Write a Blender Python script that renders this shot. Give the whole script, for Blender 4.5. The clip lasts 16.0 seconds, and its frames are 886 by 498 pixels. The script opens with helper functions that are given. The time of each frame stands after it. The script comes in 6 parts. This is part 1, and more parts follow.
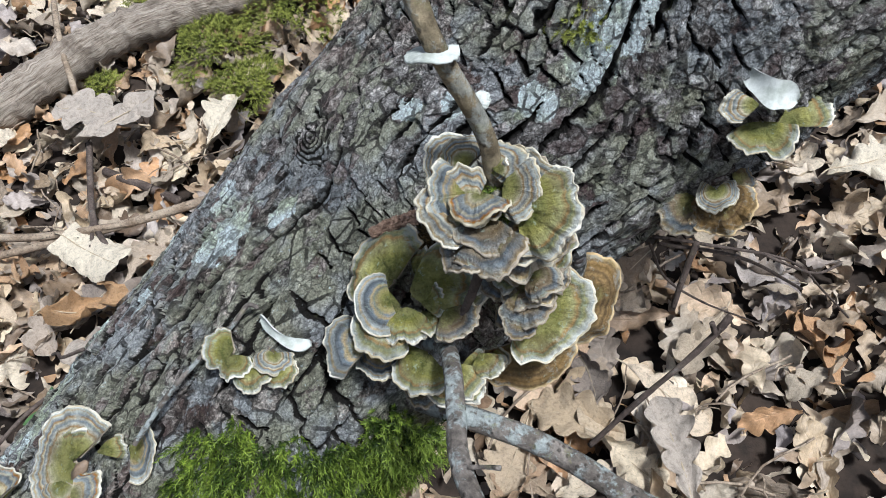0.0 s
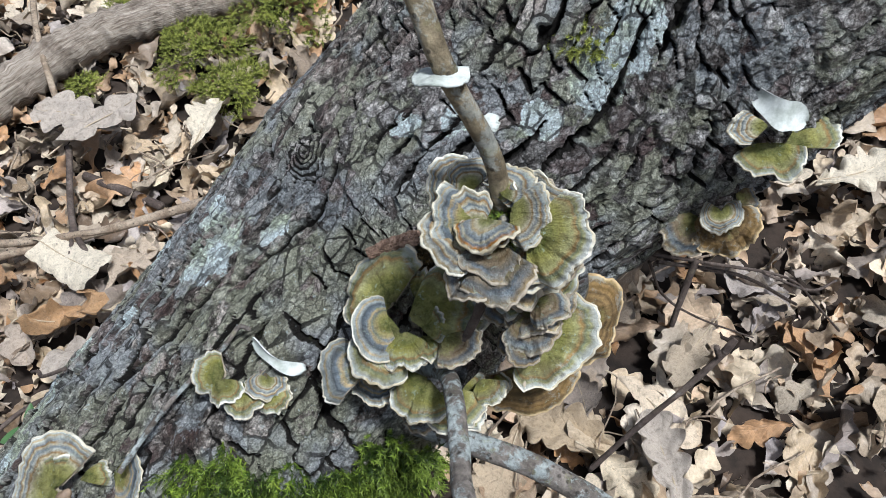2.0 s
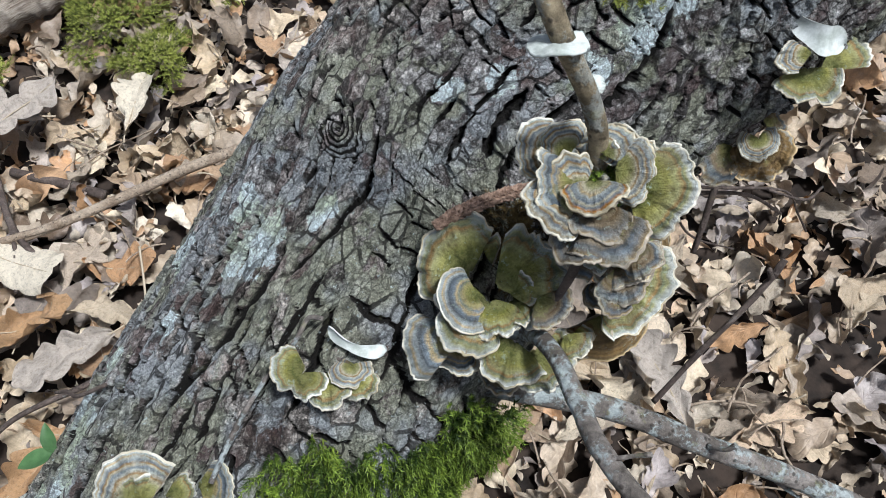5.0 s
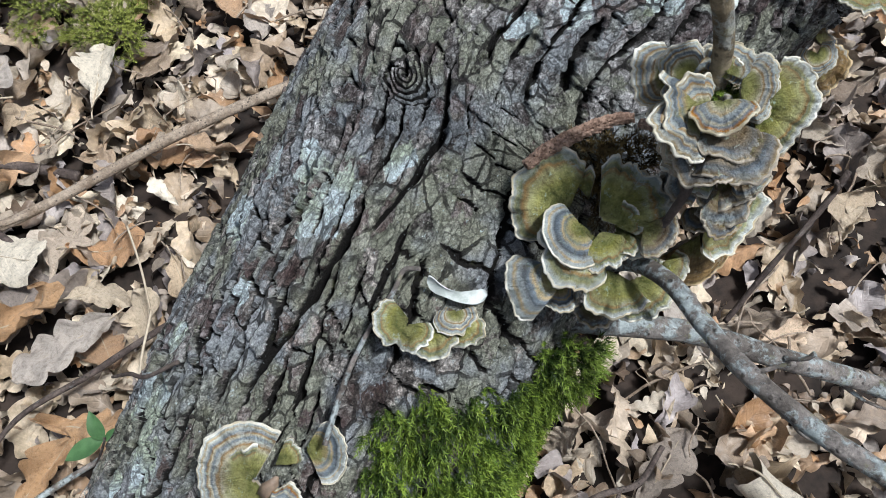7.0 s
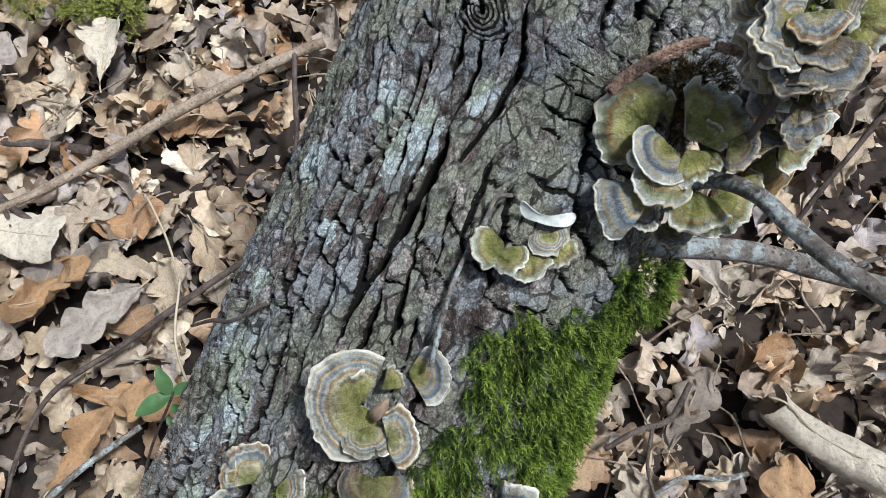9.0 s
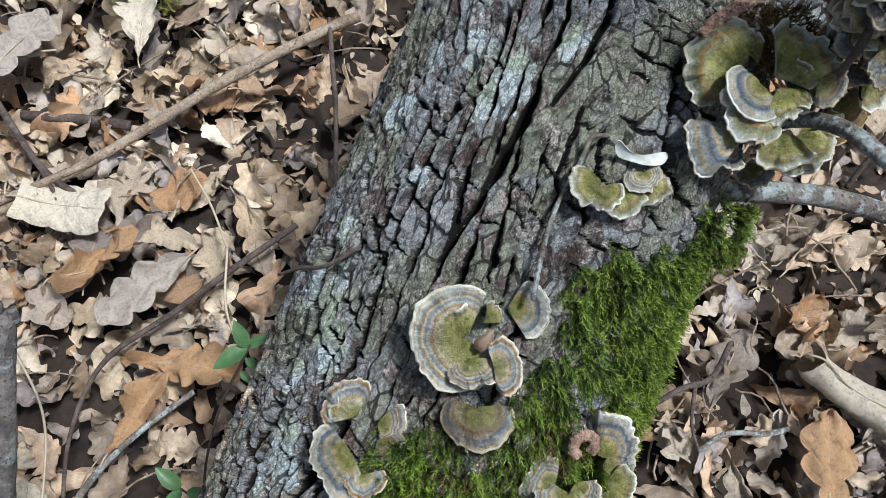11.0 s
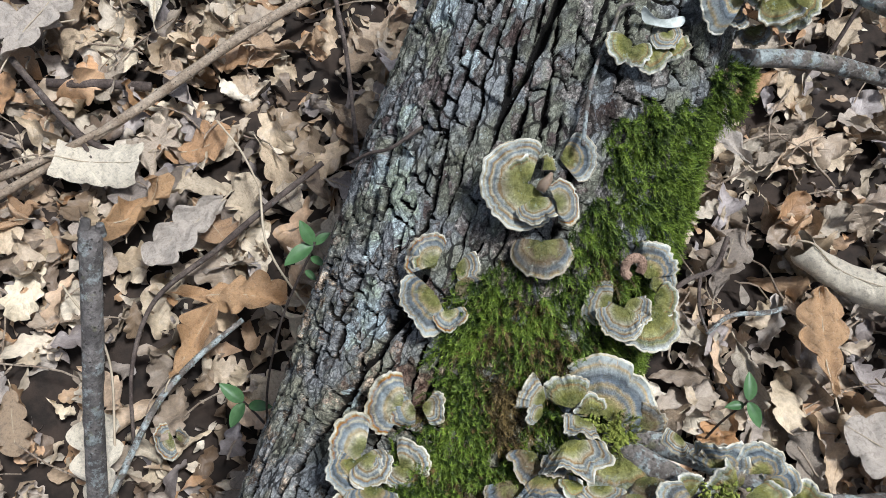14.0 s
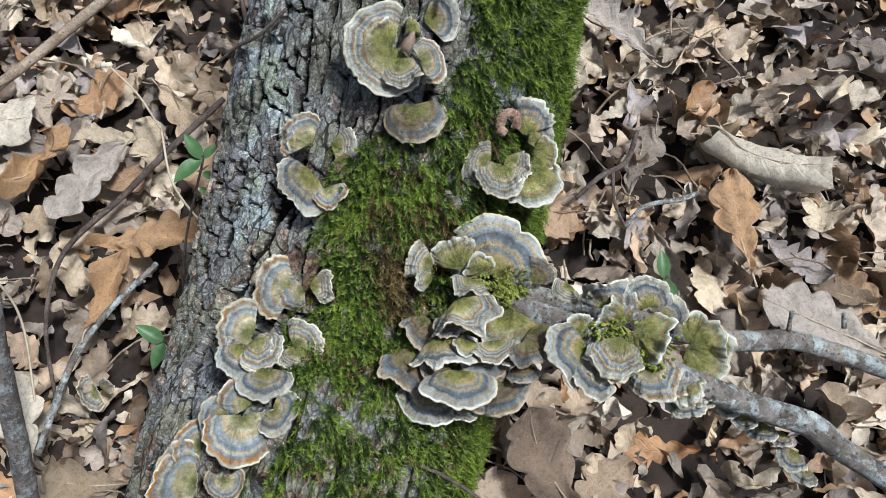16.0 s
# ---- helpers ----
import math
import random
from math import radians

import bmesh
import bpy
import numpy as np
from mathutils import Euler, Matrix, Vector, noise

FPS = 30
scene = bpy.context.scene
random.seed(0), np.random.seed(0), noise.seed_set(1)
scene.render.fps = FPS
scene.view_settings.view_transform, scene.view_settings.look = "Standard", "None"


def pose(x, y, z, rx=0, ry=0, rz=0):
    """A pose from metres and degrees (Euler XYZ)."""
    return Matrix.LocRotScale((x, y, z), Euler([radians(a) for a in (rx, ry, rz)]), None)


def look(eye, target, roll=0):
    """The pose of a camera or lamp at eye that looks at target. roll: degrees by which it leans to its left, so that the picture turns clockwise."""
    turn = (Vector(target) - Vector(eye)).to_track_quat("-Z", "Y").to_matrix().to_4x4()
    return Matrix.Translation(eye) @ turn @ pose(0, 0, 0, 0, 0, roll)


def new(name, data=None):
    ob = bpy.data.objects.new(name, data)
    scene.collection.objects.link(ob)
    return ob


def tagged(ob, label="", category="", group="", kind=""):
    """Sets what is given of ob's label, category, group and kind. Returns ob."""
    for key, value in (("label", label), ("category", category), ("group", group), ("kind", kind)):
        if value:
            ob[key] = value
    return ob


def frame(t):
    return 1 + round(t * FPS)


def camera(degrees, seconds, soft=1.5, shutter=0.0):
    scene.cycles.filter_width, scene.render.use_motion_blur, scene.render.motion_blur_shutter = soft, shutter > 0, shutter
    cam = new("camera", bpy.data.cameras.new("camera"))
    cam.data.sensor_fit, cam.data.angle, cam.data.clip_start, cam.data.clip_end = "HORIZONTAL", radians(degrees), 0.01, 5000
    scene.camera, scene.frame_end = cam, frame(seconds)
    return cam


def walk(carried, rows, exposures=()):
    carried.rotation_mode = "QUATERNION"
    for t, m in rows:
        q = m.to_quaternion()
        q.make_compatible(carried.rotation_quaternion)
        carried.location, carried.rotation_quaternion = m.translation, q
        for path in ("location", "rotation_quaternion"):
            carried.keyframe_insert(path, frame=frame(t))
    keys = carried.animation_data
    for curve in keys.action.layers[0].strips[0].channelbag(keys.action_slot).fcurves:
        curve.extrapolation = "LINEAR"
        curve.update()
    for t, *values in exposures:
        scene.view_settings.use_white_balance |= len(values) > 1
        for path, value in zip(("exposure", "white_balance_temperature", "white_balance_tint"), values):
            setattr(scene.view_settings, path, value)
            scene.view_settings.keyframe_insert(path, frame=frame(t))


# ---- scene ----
cam = camera(60.4, 16.0, soft=0.65)
METRES, EYE, TILT, LEAN, TURN = 0.5, 0.782, -55.7, 6.1, 0.0
ROWS = [
    (0.0, 0.0, 0.0, 0.0, 0.0, 0.0, -0.0),
    (0.5, -0.0016, 0.0066, 0.0011, -0.32, 0.08, 0.01),
    (1.0, -0.0086, 0.0203, 0.0059, -0.79, 0.22, -0.13),
    (1.5, -0.01, 0.023, 0.013, -1.17, 0.24, -0.33),
    (2.0, -0.0177, 0.022, 0.0191, -1.45, 0.07, -0.31),
    (2.5, -0.0262, 0.024, 0.0285, -2.04, -0.37, 0.18),
    (3.0, -0.0475, 0.0212, 0.0395, -3.13, -1.08, 1.09),
    (5.5, -0.1945, 0.0455, 0.0529, -10.08, -5.86, 8.26),
    (6.0, -0.227, 0.0567, 0.0502, -11.55, -6.83, 9.26),
    (6.5, -0.2603, 0.0629, 0.0594, -12.91, -7.92, 10.46),
    (7.0, -0.3028, 0.0761, 0.0617, -14.06, -8.95, 11.63),
    (7.5, -0.342, 0.0798, 0.0636, -14.98, -9.74, 12.55),
    (8.0, -0.373, 0.0764, 0.0531, -15.81, -10.33, 13.26),
    (8.5, -0.4056, 0.0741, 0.055, -16.52, -10.77, 13.71),
    (9.0, -0.432, 0.0724, 0.0455, -16.94, -11.13, 13.82),
    (9.5, -0.4626, 0.0779, 0.0463, -17.12, -11.43, 13.85),
    (10.0, -0.4927, 0.0824, 0.0384, -17.16, -11.7, 13.95),
    (12.5, -0.6312, 0.0228, -0.001, -18.82, -12.09, 15.29),
    (13.0, -0.6564, 0.0098, -0.0182, -19.17, -12.21, 15.85),
    (13.5, -0.7004, -0.0096, -0.0347, -19.79, -12.59, 16.76),
    (14.0, -0.7364, -0.0432, -0.0576, -20.84, -13.33, 18.11),
    (14.5, -0.7363, -0.0687, -0.1022, -22.3, -14.35, 19.7),
    (15.0, -0.72, -0.0774, -0.1462, -23.9, -15.51, 21.42),
    (15.5, -0.7116, -0.0773, -0.184, -24.85, -16.32, 22.5),
    (16.0, -0.7011, -0.0777, -0.2066, -25.6, -16.9, 23.29),
]
walk(cam, [(t, pose(0, 0, EYE, TILT, LEAN, TURN) @ pose(METRES * x, METRES * y, METRES * z, 90 + pitch, roll, yaw)) for t, x, y, z, yaw, pitch, roll in ROWS],
     exposures=((0.0, 0.04, 5850, 9), (16.0, -0.02, 5850, 9)))

# ---- light ----
SUN_AZ, SUN_EL = 114.0, 68.0       # compass bearing (clockwise from +y) and height of the sun, degrees
world = bpy.data.worlds.new("sky")
scene.world = world
world.use_nodes = True
wn = world.node_tree
sky = wn.nodes.new("ShaderNodeTexSky")
sky.sky_type, sky.sun_disc = "NISHITA", False
sky.sun_elevation, sky.sun_rotation = radians(SUN_EL), radians(SUN_AZ)
sky.air_density, sky.dust_density, sky.ozone_density = 1.0, 4.0, 1.0
veil = wn.nodes.new("ShaderNodeHueSaturation")      # thin cloud over the whole sky
veil.inputs["Saturation"].default_value = 0.65
wn.links.new(sky.outputs[0], veil.inputs["Color"])
back = wn.nodes["Background"]
back.inputs["Strength"].default_value = 0.10
wn.links.new(veil.outputs[0], back.inputs["Color"])
sun_data = bpy.data.lights.new("sun", "SUN")
sun_data.energy, sun_data.angle, sun_data.color = 5.0, radians(9), (1.0, 0.975, 0.945)
sun = new("sun", sun_data)
az, el = radians(SUN_AZ), radians(SUN_EL)
sun.matrix_world = look((0, 0, 0), (-math.sin(az) * math.cos(el), -math.cos(az) * math.cos(el), -math.sin(el)))


# ---- material helpers ----
class Nodes:
    """A small wrapper round a node material."""

    def __init__(self, name, roughness=0.8, specular=0.3):
        self.mat = bpy.data.materials.new(name)
        self.mat.use_nodes = True
        self.t = self.mat.node_tree
        self.bsdf = self.t.nodes["Principled BSDF"]
        self.bsdf.inputs["Roughness"].default_value = roughness
        self.bsdf.inputs["Specular IOR Level"].default_value = specular

    def put(self, socket, value):
        if isinstance(value, bpy.types.NodeSocket):
            self.t.links.new(value, socket)
        elif isinstance(value, (tuple, list)) and len(value) == 3 and socket.type == "RGBA":
            socket.default_value = (*value, 1)
        else:
            socket.default_value = value

    def node(self, kind, **inputs):
        n = self.t.nodes.new(kind)
        for k, v in inputs.items():
            self.put(n.inputs[k.replace("_", " ")], v)
        return n

    def coord(self, which="Object"):
        return self.node("ShaderNodeTexCoord").outputs[which]

    def attr(self, name, out="Fac"):
        n = self.node("ShaderNodeAttribute")
        n.attribute_name = name
        return n.outputs[out]

    def noise(self, scale, detail=4.0, rough=0.6, vector=None, out="Fac", distortion=0.0):
        n = self.node("ShaderNodeTexNoise", Scale=scale, Detail=detail, Roughness=rough, Distortion=distortion)
        self.put(n.inputs["Vector"], vector or self.coord())
        return n.outputs[out]

    def rough(self, scale, detail=6.0, rough=0.7, vector=None, lo=0.33, hi=0.67):
        """Noise stretched to the whole range from 0 to 1."""
        n = self.node("ShaderNodeMapRange")
        self.put(n.inputs["Value"], self.noise(scale, detail, rough, vector))
        n.inputs["From Min"].default_value, n.inputs["From Max"].default_value = lo, hi
        return n.outputs[0]

    def voronoi(self, scale, vector=None, feature="F1", out="Distance"):
        n = self.node("ShaderNodeTexVoronoi", Scale=scale)
        n.feature = feature
        self.put(n.inputs["Vector"], vector or self.coord())
        return n.outputs[out]

    def math(self, op, a, b=0.0, clamp=False):
        n = self.node("ShaderNodeMath")
        n.operation, n.use_clamp = op, clamp
        self.put(n.inputs[0], a), self.put(n.inputs[1], b)
        return n.outputs[0]

    def step(self, x, lo, hi):
        n = self.node("ShaderNodeMapRange")
        n.interpolation_type = "SMOOTHSTEP"
        self.put(n.inputs["Value"], x), self.put(n.inputs["From Min"], lo), self.put(n.inputs["From Max"], hi)
        return n.outputs[0]

    def ramp(self, x, *stops):
        n = self.node("ShaderNodeValToRGB")
        e = n.color_ramp.elements
        while len(e) < len(stops):
            e.new(0.5)
        for el_, (p, c) in zip(e, stops):
            el_.position, el_.color = p, (*c, 1)
        self.put(n.inputs[0], x)
        return n.outputs[0]

    def mix(self, f, a, b, mode="MIX"):
        n = self.node("ShaderNodeMix")
        n.data_type, n.blend_type = "RGBA", mode
        self.put(n.inputs["Factor"], f), self.put(n.inputs[6], a), self.put(n.inputs[7], b)
        return n.outputs[2]

    def hsv(self, colour, value=1.0, hue=0.5, sat=1.0):
        n = self.node("ShaderNodeHueSaturation", Hue=hue, Saturation=sat, Value=value)
        self.put(n.inputs["Color"], colour)
        return n.outputs[0]

    def done(self, colour, height=None, strength=0.5, distance=0.001, roughness=None):
        self.put(self.bsdf.inputs["Base Color"], colour)
        if roughness is not None:
            self.put(self.bsdf.inputs["Roughness"], roughness)
        if height is not None:
            b = self.node("ShaderNodeBump", Strength=strength, Distance=distance)
            self.put(b.inputs["Height"], height)
            self.t.links.new(b.outputs[0], self.bsdf.inputs["Normal"])
        return self.mat


def bark_material():
    m = Nodes("oak_bark", 0.82, 0.25)
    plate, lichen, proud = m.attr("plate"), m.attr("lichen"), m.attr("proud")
    along = m.coord("UV")           # metres along and across the trunk
    broad, fine, grain = m.noise(9, 5), m.rough(230, 9, 0.82, lo=0.34, hi=0.66), m.rough(900, 4, 0.75, lo=0.34, hi=0.66)
    bent = m.node("ShaderNodeVectorMath")
    bent.operation = "MULTIPLY_ADD"
    m.put(bent.inputs[0], m.noise(210, 6, 0.7, along, "Color"))
    bent.inputs[1].default_value = (0.0042, 0.0042, 0.0)
    m.put(bent.inputs[2], along)
    slim = m.node("ShaderNodeVectorMath")
    slim.operation = "MULTIPLY"
    m.put(slim.inputs[0], bent.outputs[0])
    slim.inputs[1].default_value = (0.62, 1.0, 1.0)
    flat = slim.outputs[0]
    shut = m.step(m.noise(46, 4, 0.6, along), 0.40, 0.60)         # where the small cracks are open
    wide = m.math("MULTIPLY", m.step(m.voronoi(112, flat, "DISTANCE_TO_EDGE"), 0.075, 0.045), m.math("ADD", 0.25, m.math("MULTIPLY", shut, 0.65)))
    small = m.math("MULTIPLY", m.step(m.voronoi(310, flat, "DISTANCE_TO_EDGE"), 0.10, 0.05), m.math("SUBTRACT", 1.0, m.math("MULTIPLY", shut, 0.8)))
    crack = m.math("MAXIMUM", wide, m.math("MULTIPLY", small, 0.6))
    chip = m.node("ShaderNodeSeparateColor", Color=m.voronoi(112, flat, "F1", "Color"))
    scale = m.node("ShaderNodeSeparateColor", Color=m.voronoi(310, flat, "F1", "Color"))
    tone = m.math("ADD", m.math("MULTIPLY", plate, 0.26), m.math("ADD", m.math("MULTIPLY", fine, 0.46), m.math("ADD", m.math("MULTIPLY", chip.outputs[0], 0.16), m.math("MULTIPLY", scale.outputs[0], 0.16))))
    base = m.ramp(tone, (0.26, (0.018, 0.016, 0.014)), (0.44, (0.115, 0.108, 0.102)), (0.58, (0.330, 0.320, 0.306)), (0.74, (0.76, 0.75, 0.73)))
    warm = m.mix(m.step(m.math("ADD", m.noise(24, 4), m.math("MULTIPLY", chip.outputs[1], 0.25)), 0.58, 0.76), base, m.mix(0.55, base, (0.150, 0.095, 0.092)))
    warm = m.mix(m.step(m.math("ADD", proud, m.math("MULTIPLY", m.math("SUBTRACT", fine, 0.5), 0.45)), 0.76, 0.50), warm, (0.012, 0.011, 0.009))     # unweathered inner bark, with the fissures' shade painted in as near-black
    warm = m.mix(m.math("MULTIPLY", m.step(m.noise(5.0, 4), 0.44, 0.60), 0.45), warm, m.mix(1.0, warm, (1.12, 0.96, 0.78), "MULTIPLY"))
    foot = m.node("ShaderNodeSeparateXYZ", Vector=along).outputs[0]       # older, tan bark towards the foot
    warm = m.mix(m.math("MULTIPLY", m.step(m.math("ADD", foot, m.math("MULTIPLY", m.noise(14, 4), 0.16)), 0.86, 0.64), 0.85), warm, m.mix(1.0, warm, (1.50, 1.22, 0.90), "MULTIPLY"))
    # thin grey-green and bluish crust on the outer faces of the plates
    crust_f = m.math("MULTIPLY", m.step(m.math("ADD", m.math("ADD", m.noise(60, 9, 0.8), m.math("MULTIPLY", broad, 0.6)), m.math("MULTIPLY", chip.outputs[2], 0.28)), 0.85, 0.92), m.step(proud, 0.4, 0.8))
    crust = m.mix(m.step(m.noise(21, 3), 0.42, 0.58), (0.45, 0.49, 0.505), (0.40, 0.42, 0.31))
    crust = m.hsv(crust, value=m.math("ADD", 0.50, m.math("MULTIPLY", fine, 0.85)))
    col = m.mix(m.math("MULTIPLY", crust_f, 0.75), warm, crust)
    rim = m.math("ADD", lichen, m.math("MULTIPLY", m.math("SUBTRACT", m.noise(150, 7, 0.75), 0.5), 1.3))
    pale = m.mix(m.step(m.noise(30, 3), 0.4, 0.6), (0.74, 0.84, 0.85), (0.58, 0.65, 0.50))
    pale = m.hsv(pale, value=m.math("ADD", 0.75, m.math("MULTIPLY", fine, 0.4)))
    col = m.mix(m.math("MULTIPLY", m.step(rim, 0.44, 0.52), m.step(proud, 0.1, 0.4)), col, pale)
    col = m.mix(m.math("MULTIPLY", m.step(m.noise(75, 3), 0.60, 0.72), 0.35), col, (0.15, 0.165, 0.070))
    specks = m.math("MULTIPLY", m.step(m.noise(420, 2, 0.5), 0.67, 0.71), m.step(broad, 0.46, 0.58))
    col = m.mix(specks, col, (0.55, 0.62, 0.60))
    # near-black along the small cracks, their shade put into the colour
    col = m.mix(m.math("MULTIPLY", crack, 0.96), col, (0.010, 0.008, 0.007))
    col = m.hsv(col, value=m.math("ADD", 0.46, m.math("MULTIPLY", grain, 1.08)))
    height = m.math("SUBTRACT", m.math("ADD", m.math("MULTIPLY", fine, 0.8), m.math("ADD", m.math("MULTIPLY", grain, 0.45), m.math("ADD", m.math("MULTIPLY", chip.outputs[0], 0.45), m.math("MULTIPLY", scale.outputs[0], 0.40)))), m.math("MULTIPLY", crack, 1.3))
    return m.done(col, height, 1.0, 0.0018)


def twig_material(name, dark, light, lichen=0.3):
    m = Nodes(name, 0.75, 0.3)
    n1, n2 = m.noise(45, 6, 0.65), m.rough(260, 7, 0.75)
    col = m.mix(m.step(n1, 0.38, 0.62), dark, light)
    patch = m.math("MULTIPLY", m.step(m.noise(80, 7, 0.72), 0.60 - 0.16 * lichen, 0.66 - 0.12 * lichen), lichen)
    col = m.mix(patch, col, m.mix(m.noise(200, 3), (0.26, 0.30, 0.30), (0.50, 0.56, 0.54)))
    col = m.mix(m.math("MULTIPLY", m.step(m.noise(120, 5, 0.7), 0.58, 0.66), 0.5 * lichen), col, (0.17, 0.18, 0.06))
    col = m.hsv(col, value=m.math("ADD", 0.6, m.math("MULTIPLY", n2, 0.8)))
    spots = m.math("MULTIPLY", m.step(m.voronoi(260), 0.34, 0.16), m.step(m.noise(90, 3), 0.42, 0.55))
    col = m.mix(m.math("MULTIPLY", spots, 0.7), col, (0.030, 0.024, 0.019))
    return m.done(col, m.math("ADD", m.math("MULTIPLY", n2, 0.9), m.math("ADD", patch, spots)), 0.8, 0.0012)


def old_wood_material():
    """Barkless grey wood with long grain; u of the UV map runs round the log, v along it."""
    m = Nodes("weathered_wood", 0.8, 0.3)
    uv = m.node("ShaderNodeSeparateXYZ", Vector=m.coord("UV"))
    vec = m.node("ShaderNodeCombineXYZ", X=m.math("MULTIPLY", uv.outputs[0], 34.0), Y=m.math("MULTIPLY", uv.outputs[1], 9.0))
    streak = m.noise(1.0, 7, 0.7, vec.outputs[0], distortion=0.8)
    col = m.ramp(streak, (0.26, (0.045, 0.035, 0.028)), (0.38, (0.21, 0.165, 0.125)), (0.50, (0.42, 0.355, 0.285)), (0.70, (0.66, 0.59, 0.50)))
    col = m.mix(m.step(m.noise(24, 6, 0.7), 0.52, 0.66), col, m.mix(0.6, col, (0.10, 0.075, 0.055)))
    col = m.hsv(col, value=m.math("ADD", 0.6, m.math("MULTIPLY", m.noise(220, 6, 0.7), 0.8)))
    return m.done(col, m.math("ADD", m.math("MULTIPLY", streak, 3.0), m.noise(160, 6, 0.7)), 1.0, 0.003)


def leaf_material(name, joined, shade=None):
    m = Nodes(name, 0.5, 0.6)
    rnd = m.node("ShaderNodeNewGeometry").outputs["Random Per Island"] if joined else m.node("ShaderNodeObjectInfo").outputs["Random"]
    uv = m.node("ShaderNodeSeparateXYZ", Vector=m.coord("UV"))
    u, v = uv.outputs[0], m.math("ABSOLUTE", m.math("SUBTRACT", uv.outputs[1], 0.5))
    base = shade or m.ramp(rnd, (0.0, (0.115, 0.068, 0.038)), (0.09, (0.46, 0.345, 0.225)), (0.18, (0.300, 0.262, 0.255)), (0.27, (0.60, 0.49, 0.345)),
                           (0.36, (0.30, 0.155, 0.070)), (0.45, (0.33, 0.255, 0.185)), (0.54, (0.125, 0.080, 0.052)), (0.63, (0.62, 0.53, 0.41)),
                           (0.72, (0.40, 0.195, 0.080)), (0.80, (0.36, 0.285, 0.205)), (0.88, (0.165, 0.135, 0.125)), (0.95, (0.50, 0.395, 0.275)), (1.0, (0.24, 0.155, 0.095)))
    blotch = m.noise(28, 5, 0.65)
    col = m.mix(m.math("MULTIPLY", m.step(blotch, 0.46, 0.70), 0.65), base, m.hsv(base, value=0.40, sat=1.1))
    col = m.mix(m.math("MULTIPLY", m.step(m.noise(60, 4), 0.56, 0.7), 0.3), col, (0.52, 0.44, 0.37))
    col = m.hsv(col, hue=0.507, sat=0.96)
    side = m.node("ShaderNodeTexWave", Scale=1.0, Distortion=1.2, Detail=1.0)
    side.inputs["Detail Scale"].default_value = 2.0
    vein_v = m.node("ShaderNodeCombineXYZ", X=m.math("MULTIPLY", m.math("SUBTRACT", u, m.math("MULTIPLY", v, 0.55)), 2.4))
    m.put(side.inputs["Vector"], vein_v.outputs[0])
    veins = m.math("MAXIMUM", m.step(side.outputs["Fac"], 0.86, 0.98), m.step(v, 0.022, 0.008))
    col = m.mix(m.math("MULTIPLY", veins, 0.20), col, m.hsv(col, value=1.35))
    col = m.hsv(col, value=m.math("ADD", 0.86, m.math("MULTIPLY", m.rough(190, 6, 0.72), 0.50)))
    return m.done(col, m.math("ADD", m.math("MULTIPLY", veins, 0.5), m.math("MULTIPLY", m.rough(110, 7, 0.7), 1.0)), 0.7, 0.0010, m.math("ADD", 0.26, m.math("MULTIPLY", blotch, 0.42)))


